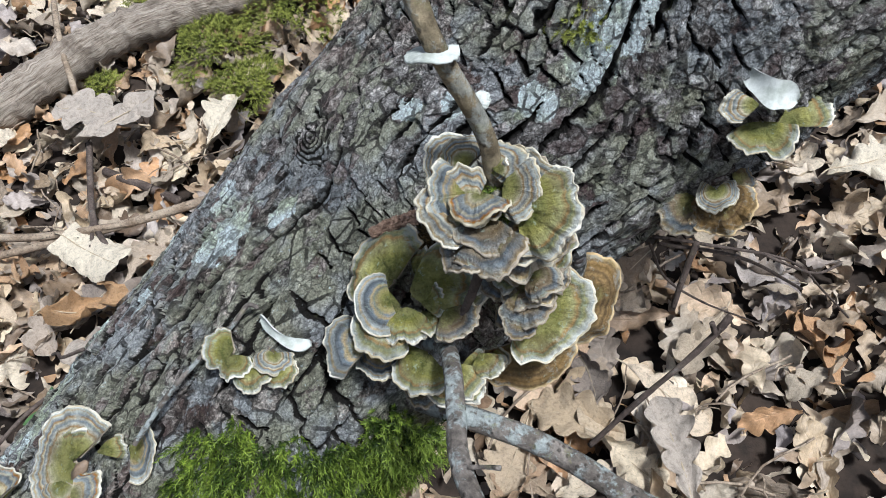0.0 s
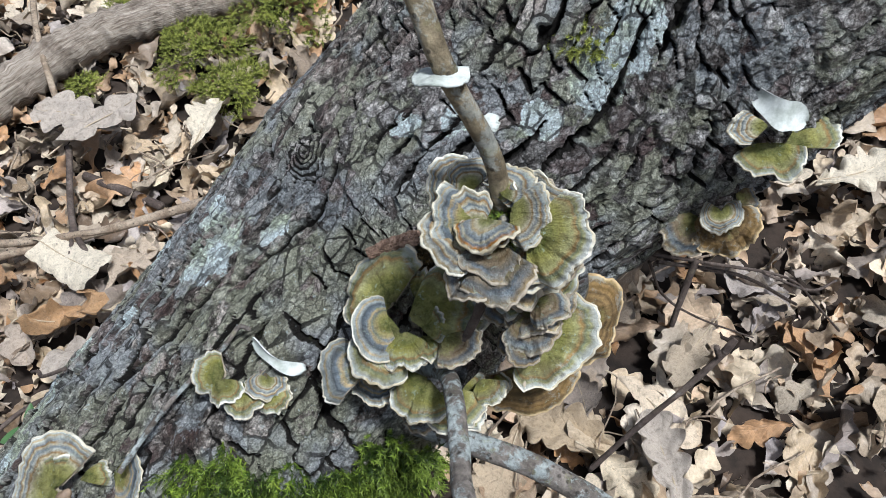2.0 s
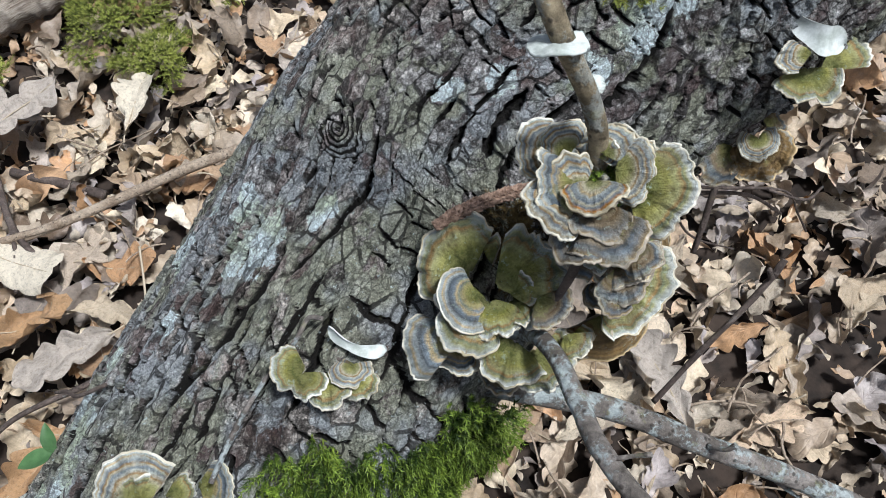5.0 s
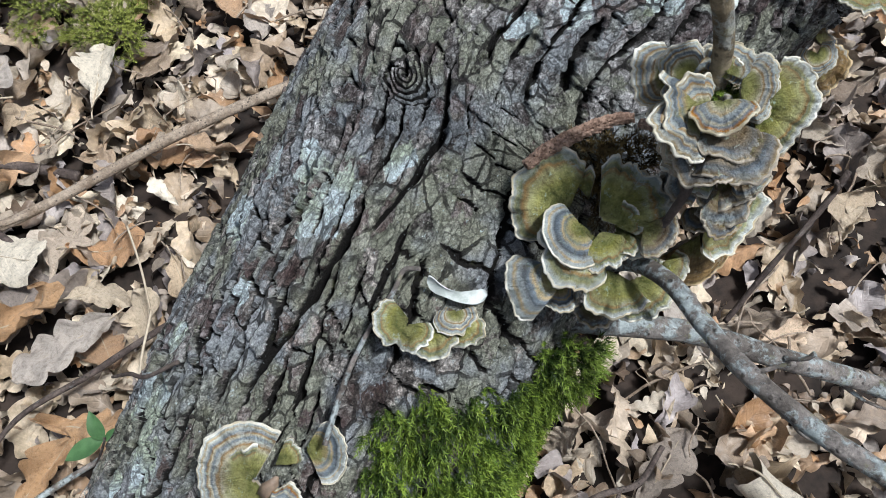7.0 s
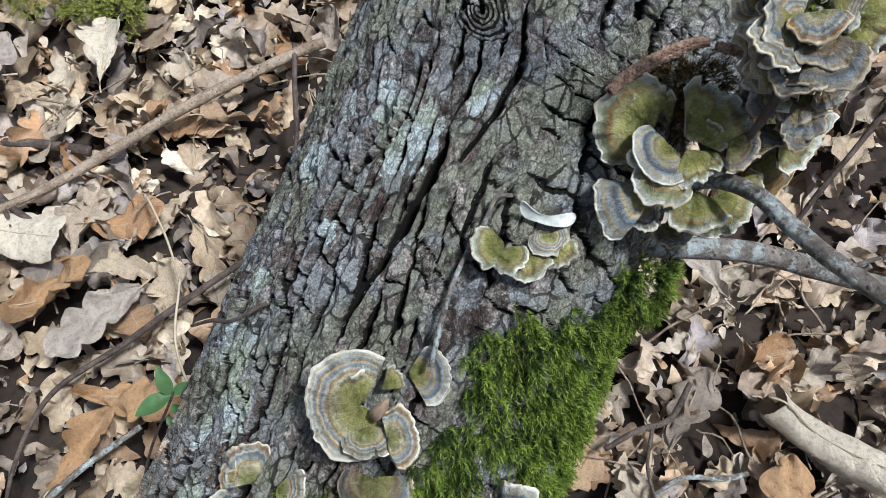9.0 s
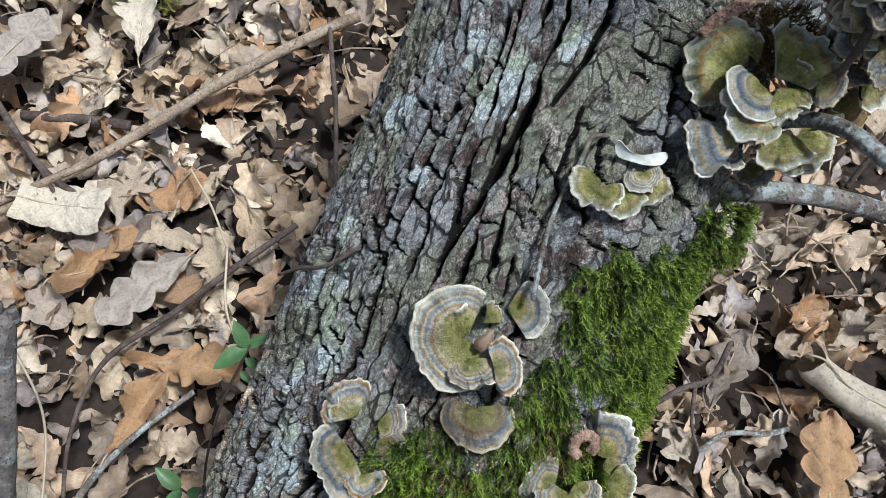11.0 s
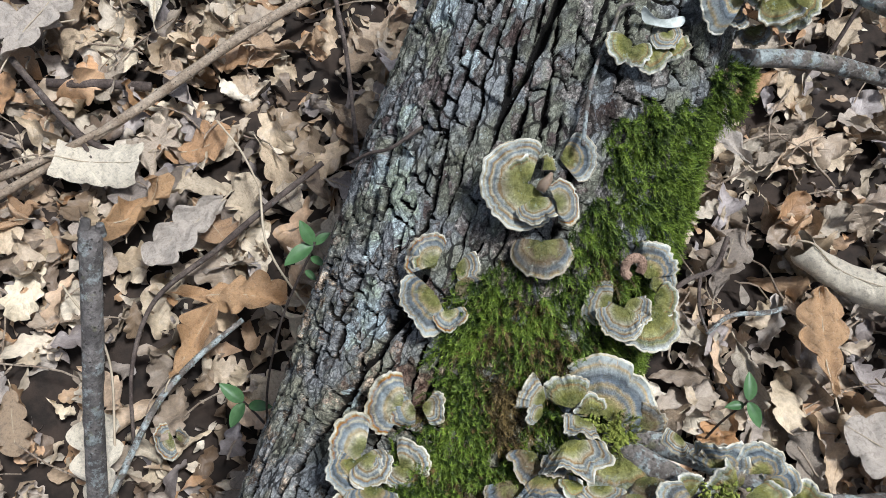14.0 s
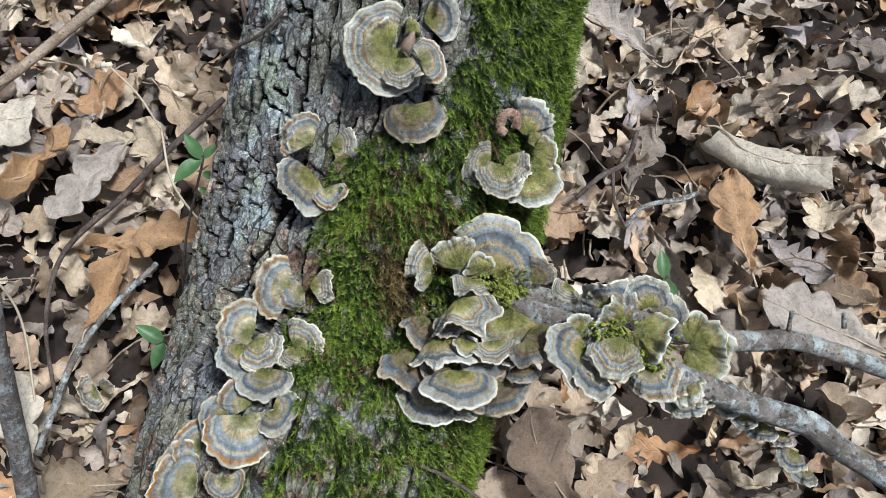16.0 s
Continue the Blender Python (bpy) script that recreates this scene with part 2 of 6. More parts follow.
def cap_material(name, stops, green, bands=0.5, old=0.5):
    """Zoned upper face: v of the UV map runs from the attachment (0) to the rim (1), u round the fan. old: how far the zones have faded."""
    m = Nodes(name, 0.78, 0.25)
    uv = m.node("ShaderNodeSeparateXYZ", Vector=m.coord("UV"))
    u, v = uv.outputs[0], uv.outputs[1]
    rnd = m.node("ShaderNodeObjectInfo").outputs["Random"]
    shift = m.node("ShaderNodeCombineXYZ", X=m.math("MULTIPLY", u, 3.0), Y=m.math("MULTIPLY", v, 2.0), Z=m.math("MULTIPLY", rnd, 40.0))
    wob = m.math("MULTIPLY", m.math("SUBTRACT", m.noise(2.0, 9, 0.76, shift.outputs[0]), 0.5), 0.54)
    vv = m.math("ADD", m.math("ADD", v, m.math("MULTIPLY", wob, m.math("SUBTRACT", 1.10, v))), m.math("MULTIPLY", m.math("SUBTRACT", rnd, 0.5), 0.10))
    zone = m.ramp(m.math("POWER", m.math("MAXIMUM", vv, 0.0), m.math("ADD", 0.8, m.math("MULTIPLY", rnd, 0.8))), *stops)
    mean = tuple(sum(c[k] for _, c in stops[2:-1]) / len(stops[2:-1]) for k in range(3))
    faded = m.math("MULTIPLY", m.step(m.noise(1.5, 6, 0.72, shift.outputs[0]), 0.40, 0.64), old * 1.2, True)
    zone = m.mix(m.math("MULTIPLY", faded, m.step(v, 1.0, 0.84)), zone, mean)
    ring = m.node("ShaderNodeCombineXYZ", X=m.math("MULTIPLY", m.math("ADD", v, m.math("MULTIPLY", wob, 0.30)), 24.0), Y=m.math("MULTIPLY", rnd, 90.0), Z=m.math("MULTIPLY", u, 5.0))
    rings = m.noise(1.0, 5, 0.7, ring.outputs[0])
    col = m.hsv(zone, value=m.math("ADD", 1.0 - bands * 0.5, m.math("MULTIPLY", rings, bands)))
    fibre = m.node("ShaderNodeCombineXYZ", X=m.math("MULTIPLY", u, 110.0), Y=m.math("MULTIPLY", v, 7.0), Z=m.math("MULTIPLY", rnd, 30.0))
    fib = m.noise(1.0, 5, 0.7, fibre.outputs[0])
    col = m.hsv(col, value=m.math("ADD", 0.58, m.math("MULTIPLY", fib, 0.88)))
    col = m.hsv(col, value=m.math("ADD", 0.70, m.math("MULTIPLY", m.rough(150, 8, 0.78), 0.66)))
    col = m.hsv(col, value=m.math("ADD", 0.62, m.math("MULTIPLY", m.rough(42, 8, 0.74), 0.78)))       # worn and stained patches
    col = m.hsv(col, sat=1.22)
    # dull brown weathering, green algae from the foot outwards, pale crumbs of lichen
    col = m.mix(m.math("MULTIPLY", m.step(m.noise(48, 8, 0.76), 0.50, 0.64), 0.55), col, (0.115, 0.088, 0.045))
    alga = m.math("MULTIPLY", m.step(m.math("ADD", m.noise(62, 8, 0.76), m.math("MULTIPLY", v, -0.46)), 0.36 - 0.34 * green, 0.50 - 0.30 * green), min(0.85, 0.35 + 0.6 * green))
    col = m.mix(alga, col, m.mix(m.step(m.noise(130, 8, 0.8), 0.38, 0.62), (0.060, 0.078, 0.016), (0.34, 0.34, 0.115)))
    frost = m.math("MULTIPLY", m.step(m.math("ADD", m.noise(90, 8, 0.8), m.math("MULTIPLY", v, 0.36)), 0.80, 0.92), 0.50)
    col = m.mix(frost, col, (0.50, 0.55, 0.52))
    speck = m.math("MULTIPLY", m.step(m.noise(230, 5, 0.75), 0.60, 0.65), 0.65 * green + 0.2)
    col = m.mix(speck, col, (0.42, 0.53, 0.43))
    return m.done(col, m.math("ADD", m.math("MULTIPLY", rings, 0.8), m.math("ADD", m.math("MULTIPLY", fib, 1.2), m.rough(260, 6, 0.75))), 1.0, 0.0013)


def plain_material(name, a, b, scale, roughness=0.8, bump=0.4):
    m = Nodes(name, roughness, 0.3)
    n1, n2 = m.noise(scale, 5), m.noise(scale * 7, 5, 0.7)
    col = m.hsv(m.mix(m.step(n1, 0.3, 0.7), a, b), value=m.math("ADD", 0.75, m.math("MULTIPLY", n2, 0.5)))
    return m.done(col, n2, bump, 0.001)


def moss_material(name, a, b, tip):
    m = Nodes(name, 0.6, 0.35)
    rnd = m.node("ShaderNodeNewGeometry").outputs["Random Per Island"]
    col = m.mix(rnd, a, b)
    # young tips paler; shoot bases darkened, the gaps' shade put into the colour
    col = m.mix(m.step(m.attr("along_shoot"), 0.45, 1.0), m.hsv(col, value=0.38), m.mix(0.45, col, tip))
    col = m.mix(m.step(m.noise(55, 6, 0.7), 0.46, 0.66), col, m.mix(rnd, b, tip))
    col = m.hsv(col, value=m.math("ADD", 0.55, m.math("MULTIPLY", m.noise(150, 4, 0.6), 0.9)))
    return m.done(col)


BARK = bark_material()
TWIG = twig_material("grey_twig_bark", (0.105, 0.090, 0.076), (0.26, 0.232, 0.205), 0.80)
TWIG_STUB = twig_material("rough_stick_bark", (0.085, 0.077, 0.072), (0.21, 0.19, 0.175), 0.5)
TWIG_OLIVE = twig_material("olive_twig_bark", (0.11, 0.085, 0.050), (0.30, 0.245, 0.155), 0.45)
OLD_WOOD = old_wood_material()
TWIG_DARK = twig_material("dark_twig_bark", (0.065, 0.048, 0.040), (0.125, 0.098, 0.082), 0.15)
TWIG_PALE = twig_material("weathered_stick", (0.22, 0.165, 0.115), (0.36, 0.29, 0.215), 0.1)
STRAW = plain_material("dry_stem", (0.36, 0.29, 0.20), (0.48, 0.41, 0.30), 30)
LEAF_OWN = leaf_material("dry_oak_leaf", False)
LEAF_MASS = leaf_material("dry_oak_leaf_mass", True)
LEAF_PALE = leaf_material("pale_oak_leaf", False, (0.56, 0.485, 0.375))
LEAF_RUST = leaf_material("rust_oak_leaf", False, (0.36, 0.20, 0.095))
LEAF_DARK = leaf_material("dark_oak_leaf", False, (0.20, 0.135, 0.090))
LEAF_GREY = leaf_material("grey_oak_leaf", False, (0.36, 0.305, 0.255))
SOIL = plain_material("leaf_mould", (0.014, 0.011, 0.009), (0.045, 0.032, 0.024), 30, 0.95, 0.8)
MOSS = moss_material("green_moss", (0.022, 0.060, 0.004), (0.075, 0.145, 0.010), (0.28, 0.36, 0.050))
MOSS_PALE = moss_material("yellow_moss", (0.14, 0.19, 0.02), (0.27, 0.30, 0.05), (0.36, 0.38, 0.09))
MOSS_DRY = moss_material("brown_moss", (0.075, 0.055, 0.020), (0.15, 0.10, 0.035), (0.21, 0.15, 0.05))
ALGAE = plain_material("algae_crumbs", (0.10, 0.135, 0.015), (0.30, 0.33, 0.07), 160, 0.8, 0.6)
GREEN_LEAF = plain_material("privet_leaf", (0.045, 0.10, 0.035), (0.08, 0.16, 0.06), 60, 0.4, 0.2)
CATKIN = plain_material("catkin_scales", (0.14, 0.085, 0.058), (0.44, 0.30, 0.215), 300, 0.8, 0.5)
WHITE_FLESH = plain_material("white_pores", (0.34, 0.37, 0.33), (0.58, 0.61, 0.58), 120, 0.85, 0.3)
PORES = plain_material("pore_surface", (0.26, 0.22, 0.16), (0.42, 0.37, 0.29), 160, 0.9, 0.4)
RIM = plain_material("pale_margin", (0.38, 0.32, 0.20), (0.70, 0.68, 0.58), 60, 0.85, 0.5)
RIM_TAN = plain_material("tan_margin", (0.42, 0.30, 0.15), (0.58, 0.45, 0.27), 150, 0.85, 0.3)
SLATE, BLUE, PALE_BLUE, TAN, CREAM, ORANGE = (0.088, 0.102, 0.114), (0.190, 0.222, 0.246), (0.36, 0.392, 0.388), (0.31, 0.21, 0.11), (0.54, 0.50, 0.38), (0.42, 0.20, 0.065)
OLIVE, BROWN, DARK_BROWN, WHITE, LEAF_GREEN, GREY_GREEN = (0.090, 0.100, 0.028), (0.13, 0.092, 0.055), (0.055, 0.042, 0.028), (0.72, 0.73, 0.68), (0.27, 0.26, 0.10), (0.17, 0.195, 0.13)
GREY_TAN, MOSSY_CREAM, FROST, SAND = (0.25, 0.205, 0.145), (0.34, 0.335, 0.185), (0.47, 0.48, 0.43), (0.46, 0.37, 0.23)
CAPS = {
    "blue": cap_material("blue_grey_cap", ((0.0, OLIVE), (0.22, LEAF_GREEN), (0.36, SAND), (0.45, BLUE), (0.54, SAND), (0.60, BLUE), (0.70, SLATE), (0.78, PALE_BLUE), (0.84, SAND), (0.88, PALE_BLUE), (0.94, FROST), (1.0, WHITE)), 0.32, 0.9, 0.12),
    "orange": cap_material("orange_zoned_cap", ((0.0, OLIVE), (0.18, MOSSY_CREAM), (0.34, CREAM), (0.44, SAND), (0.52, PALE_BLUE), (0.66, BLUE), (0.74, CREAM), (0.81, BLUE), (0.89, ORANGE), (0.93, SAND), (0.97, CREAM), (1.0, WHITE)), 0.26, 0.9, 0.10),
    "pale": cap_material("pale_zoned_cap", ((0.0, OLIVE), (0.20, LEAF_GREEN), (0.34, MOSSY_CREAM), (0.45, CREAM), (0.51, TAN), (0.57, FROST), (0.65, BLUE), (0.71, CREAM), (0.76, TAN), (0.81, BLUE), (0.88, FROST), (0.92, SAND), (0.96, FROST), (1.0, WHITE)), 0.32, 0.9, 0.12),
    "green": cap_material("algae_green_cap", ((0.0, DARK_BROWN), (0.24, OLIVE), (0.48, LEAF_GREEN), (0.66, MOSSY_CREAM), (0.74, TAN), (0.80, GREY_GREEN), (0.86, MOSSY_CREAM), (0.93, FROST), (1.0, WHITE)), 0.42, 0.9, 0.20),
    "brown": cap_material("grey_brown_cap", ((0.0, OLIVE), (0.26, BROWN), (0.42, GREY_TAN), (0.52, BROWN), (0.62, GREY_TAN), (0.72, SLATE), (0.82, BLUE), (0.90, GREY_TAN), (0.96, SAND), (1.0, CREAM)), 0.40, 0.7, 0.55),
    "tan": cap_material("tan_brown_cap", ((0.0, OLIVE), (0.30, BROWN), (0.40, (0.23, 0.165, 0.090)), (0.46, BROWN), (0.54, (0.28, 0.205, 0.115)), (0.62, BROWN), (0.70, (0.30, 0.215, 0.120)), (0.76, (0.19, 0.13, 0.065)), (0.84, (0.33, 0.235, 0.130)), (0.90, (0.21, 0.155, 0.090)), (0.98, (0.48, 0.38, 0.22))), 0.28, 0.75, 0.3),
}
CAPS["white"] = WHITE_FLESH


# ---- geometry helpers ----
def mesh_of(name, verts, faces, material, uv=None, smooth=True, **attrs):
    """A mesh from arrays: verts (n, 3), faces (m, 3 or 4), uv per vertex, float attributes per vertex."""
    verts, faces = np.asarray(verts, np.float32), np.asarray(faces, np.int32)
    me = bpy.data.meshes.new(name)
    k = faces.shape[1]
    me.vertices.add(len(verts)), me.loops.add(faces.size), me.polygons.add(len(faces))
    me.vertices.foreach_set("co", verts.ravel())
    me.loops.foreach_set("vertex_index", faces.ravel())
    me.polygons.foreach_set("loop_start", np.arange(0, faces.size, k, dtype=np.int32))
    me.update(calc_edges=True)
    if uv is not None:
        layer = me.uv_layers.new(name="UVMap")
        layer.data.foreach_set("uv", np.asarray(uv, np.float32)[faces.ravel()].ravel())
    for key, values in attrs.items():
        me.attributes.new(key, "FLOAT", "POINT").data.foreach_set("value", np.asarray(values, np.float32))
    me.polygons.foreach_set("use_smooth", np.full(len(faces), smooth))
    me.materials.append(material)
    me.validate()
    return me


def part(name, me, parent=None, label=""):
    ob = new(name, me)
    ob.parent = parent
    return tagged(ob, label)


def grid_faces(rows, cols, wrap=False):
    i, j = np.meshgrid(np.arange(rows - 1), np.arange(cols if wrap else cols - 1), indexing="ij")
    jn = (j + 1) % cols
    return np.stack([i * cols + j, i * cols + jn, (i + 1) * cols + jn, (i + 1) * cols + j], -1).reshape(-1, 4)


def hash2(i, j, seed):
    h = (i.astype(np.int64) * 374761393 + j.astype(np.int64) * 668265263 + seed * 1274126177) & 0xFFFFFFFF
    h = ((h ^ (h >> 13)) * 1103515245) & 0xFFFFFFFF
    h = ((h ^ (h >> 16)) * 2246822519) & 0xFFFFFFFF
    return ((h ^ (h >> 15)) & 0xFFFFFF) / float(0x1000000)


def vnoise(x, y, seed):
    i, j = np.floor(x), np.floor(y)
    fx, fy = x - i, y - j
    fx, fy = fx * fx * (3 - 2 * fx), fy * fy * (3 - 2 * fy)
    a, b, c, d = hash2(i, j, seed), hash2(i + 1, j, seed), hash2(i, j + 1, seed), hash2(i + 1, j + 1, seed)
    return (a * (1 - fx) + b * fx) * (1 - fy) + (c * (1 - fx) + d * fx) * fy


def fbm(x, y, seed, octaves=4):
    return sum(vnoise(x * 2 ** k, y * 2 ** k, seed + 7 * k) / 2 ** (k + 1) for k in range(octaves))


def cells(x, y, seed, jitter=0.85):
    """Scattered cells: distance to the nearest border, how far that border runs along y, a random value of the cell, and the way from its seed."""
    i, j = np.floor(x), np.floor(y)
    best = np.full(x.shape, 9.0)
    px, py, rnd = np.zeros(x.shape), np.zeros(x.shape), np.zeros(x.shape)
    seeds = []
    for di in (-1, 0, 1):
        for dj in (-1, 0, 1):
            p, q = i + di, j + dj
            sx, sy = p + 0.5 + jitter * (hash2(p, q, seed) - 0.5), q + 0.5 + jitter * (hash2(p, q, seed + 1) - 0.5)
            d = np.hypot(x - sx, y - sy)
            near = d < best
            best, px, py, rnd = np.where(near, d, best), np.where(near, sx, px), np.where(near, sy, py), np.where(near, hash2(p, q, seed + 2), rnd)
            seeds.append((sx, sy))
    edge, along = np.full(x.shape, 9.0), np.zeros(x.shape)
    for sx, sy in seeds:
        dx, dy = sx - px, sy - py
        gap = np.hypot(dx, dy)
        other = gap > 1e-6
        gap = np.where(other, gap, 1.0)
        d = np.where(other, (0.5 * (px + sx) - x) * dx / gap + (0.5 * (py + sy) - y) * dy / gap, 9.0)
        near = d < edge
        edge, along = np.where(near, d, edge), np.where(near, np.abs(dx) / gap, along)
    return edge, along, rnd, x - px, y - py


def smooth01(x):
    x = np.clip(x, 0, 1)
    return x * x * (3 - 2 * x)


def unit(v):
    v = np.asarray(v, float)
    return v / np.linalg.norm(v, axis=-1, keepdims=True)


def spline(points, n):
    """n rows along a smooth curve through the points; any number of columns."""
    p = np.asarray(points, float)
    c = np.vstack([2 * p[0] - p[1], p, 2 * p[-1] - p[-2]])
    u = np.linspace(0, len(p) - 1 - 1e-9, n)
    i = u.astype(int)
    f = (u - i)[:, None]
    p0, p1, p2, p3 = c[i], c[i + 1], c[i + 2], c[i + 3]
    return 0.5 * (2 * p1 + (p2 - p0) * f + (2 * p0 - 5 * p1 + 4 * p2 - p3) * f ** 2 + (3 * p1 - p0 - 3 * p2 + p3) * f ** 3)


def tube_mesh(name, rows, material, n=60, sides=12, rough=0.08, seed=0):
    """A knobbly closed tube through rows of x, y, z, radius."""
    c = spline(rows, n)
    t = unit(np.gradient(c[:, :3], axis=0))
    ref = np.array([0.3, 0.2, 0.93])
    a = unit(np.cross(t, ref))
    b = np.cross(t, a)
    th = np.linspace(0, 2 * math.pi, sides, endpoint=False)
    length = np.r_[0, np.cumsum(np.linalg.norm(np.diff(c[:, :3], axis=0), axis=1))]
    bump = fbm(length[:, None] * 90 + 0 * th, np.cos(th)[None] * 1.5 + np.sin(th)[None] * 1.1 + 9, seed + 3, 3) - 0.45
    knots = smooth01(1 - np.abs((length[:, None] / 0.035 + hash2(np.array([seed]), np.array([3]), 1)) % 1.0 - 0.5) / 0.10) * 0.12
    r = c[:, 3:4] * (1 + rough * 2.2 * bump + rough * 1.5 * knots)
    v = c[:, None, :3] + r[..., None] * (np.cos(th)[None, :, None] * a[:, None] + np.sin(th)[None, :, None] * b[:, None])
    verts = np.vstack([v.reshape(-1, 3), c[0, :3], c[-1, :3]])
    f = grid_faces(n, sides, True)
    k = np.arange(sides)
    e0 = np.stack([k, (k + 1) % sides, np.full(sides, n * sides), np.full(sides, n * sides)], -1)[:, ::-1]
    base = (n - 1) * sides
    tri = np.vstack([np.stack([(k + 1) % sides, k, np.full(sides, n * sides)], -1), np.stack([base + k, base + (k + 1) % sides, np.full(sides, n * sides + 1)], -1)])
    quads = np.vstack([f[:, [0, 1, 2]], f[:, [0, 2, 3]], tri])
    round_ = np.abs(th / math.pi - 1)
    uv = np.stack([np.broadcast_to(round_, (n, sides)), np.broadcast_to(length[:, None] * 3, (n, sides))], -1).reshape(-1, 2)
    return mesh_of(name, verts, quads, material, np.vstack([uv, (0, 0), (0, length[-1] * 3)]))


def trunk_rows():
    return np.array([
        (-0.6000, -0.2450, -0.0500, 0.1650, 0.0000, 0.0000),
        (-0.5550, -0.1800, 0.0950, 0.1350, 0.0000, 0.0030),
        (-0.4860, -0.1000, 0.1950, 0.1170, 0.0020, 0.0060),
        (-0.4115, -0.0291, 0.2413, 0.1122, 0.0004, 0.0078),
        (-0.3335, 0.0464, 0.2494, 0.1124, -0.0071, 0.0091),
        (-0.2628, 0.1131, 0.2804, 0.1107, -0.0114, 0.0107),
        (-0.1976, 0.1759, 0.3257, 0.1072, -0.0140, 0.0116),
        (-0.1334, 0.2387, 0.3702, 0.1011, -0.0140, 0.0106),
        (-0.0657, 0.3009, 0.4060, 0.0988, -0.0121, 0.0028),
        (0.0130, 0.3365, 0.4544, 0.1009, -0.0095, -0.0041),
        (0.0784, 0.3663, 0.5189, 0.1030, -0.0057, -0.0077),
        (0.1604, 0.3797, 0.5735, 0.1058, -0.0021, -0.0111),
        (0.2620, 0.3950, 0.6360, 0.1060, 0.0000, -0.0060),
        (0.3850, 0.4350, 0.7700, 0.1020, 0.0000, 0.0000),
        (0.4700, 0.5200, 1.0000, 0.0970, 0.0000, 0.0000),
        (0.5200, 0.6200, 1.2500, 0.0920, 0.0000, 0.0000)])


TRUNK = trunk_rows()

def trunk_curve(ctrl, u):
    """Centre, radius and ovalness of the trunk at u (0 to number of control rows - 1)."""
    c = np.vstack([2 * ctrl[0] - ctrl[1], ctrl, 2 * ctrl[-1] - ctrl[-2]])
    u = np.clip(np.asarray(u, float), 0, len(ctrl) - 1 - 1e-9)
    i = u.astype(int)
    f = (u - i)[..., None]
    p0, p1, p2, p3 = c[i], c[i + 1], c[i + 2], c[i + 3]
    return 0.5 * (2 * p1 + (p2 - p0) * f + (2 * p0 - 5 * p1 + 4 * p2 - p3) * f ** 2 + (3 * p1 - p0 - 3 * p2 + p3) * f ** 3)


def trunk_axes(ctrl, u):
    """Centre row, tangent, top direction and side direction at u."""
    p = trunk_curve(ctrl, u)
    t = trunk_curve(ctrl, np.asarray(u) + 0.02)[..., :3] - trunk_curve(ctrl, np.asarray(u) - 0.02)[..., :3]
    t /= np.linalg.norm(t, axis=-1, keepdims=True)
    top = np.array([0, 0, 1.0]) - t * t[..., 2:3]
    top /= np.linalg.norm(top, axis=-1, keepdims=True)
    return p, t, top, np.cross(t, top)


def trunk_radius(p, phi):
    return p[..., 3] + p[..., 4] * np.cos(2 * phi) + p[..., 5] * np.sin(2 * phi)


def flattened(u, phi):
    """How far (metres) the trunk's two flanks lie inside the oval."""
    shady = np.interp(u, (2.4, 3.0, 4.0, 4.6, 5.2, 6.0, 6.5, 7.5, 8.1, 9.2), (0.0, 0.003, 0.005, 0.006, 0.0075, 0.0085, 0.0105, 0.0100, 0.0075, 0.0))
    mossy = np.interp(u, (2.4, 3.0, 6.8, 7.4), (0.0, 0.005, 0.005, 0.0))
    belly = np.interp(u, (9.0, 9.5, 10.0, 10.5, 11.0), (0.0, 0.014, 0.020, 0.010, 0.0))
    return shady * smooth01((-phi - 0.45) / 0.75) + mossy * smooth01((phi - 0.7) / 0.6) - belly * smooth01((phi - 1.45) / 0.6)


def on_trunk(u, phi, lift=0.0):
    """Place and outward normal on the mean bark surface: u along the trunk, phi round it from the top towards the mossy side."""
    p, t, top, side = trunk_axes(TRUNK, np.asarray(u, float))
    out = top * np.cos(phi)[..., None] + side * np.sin(phi)[..., None]
    return p[..., :3] + out * (trunk_radius(p, phi) - flattened(u, phi) + lift)[..., None], out


# ---- ground ----
def ground_height(x, y):
    return 0.05 * (fbm(x * 2.2 + 40, y * 2.2 + 40, 5, 4) - 0.5) * smooth01(1.6 - np.hypot(x, y - 0.4) / 3) - 0.022


def build_ground():
    near = np.linspace(-1.6, 1.6, 140)
    far = np.geomspace(1.7, 80, 24)
    ax = np.r_[-far[::-1], near, far]
    x, y = np.meshgrid(ax, ax + 0.4, indexing="ij")
    v = np.stack([x, y, ground_height(x, y)], -1).reshape(-1, 3)
    return tagged(part("ground", mesh_of("ground", v, grid_faces(len(ax), len(ax)), SOIL)), "dark crumbly leaf mould of a woodland floor", "ground", kind="structure")


build_ground()


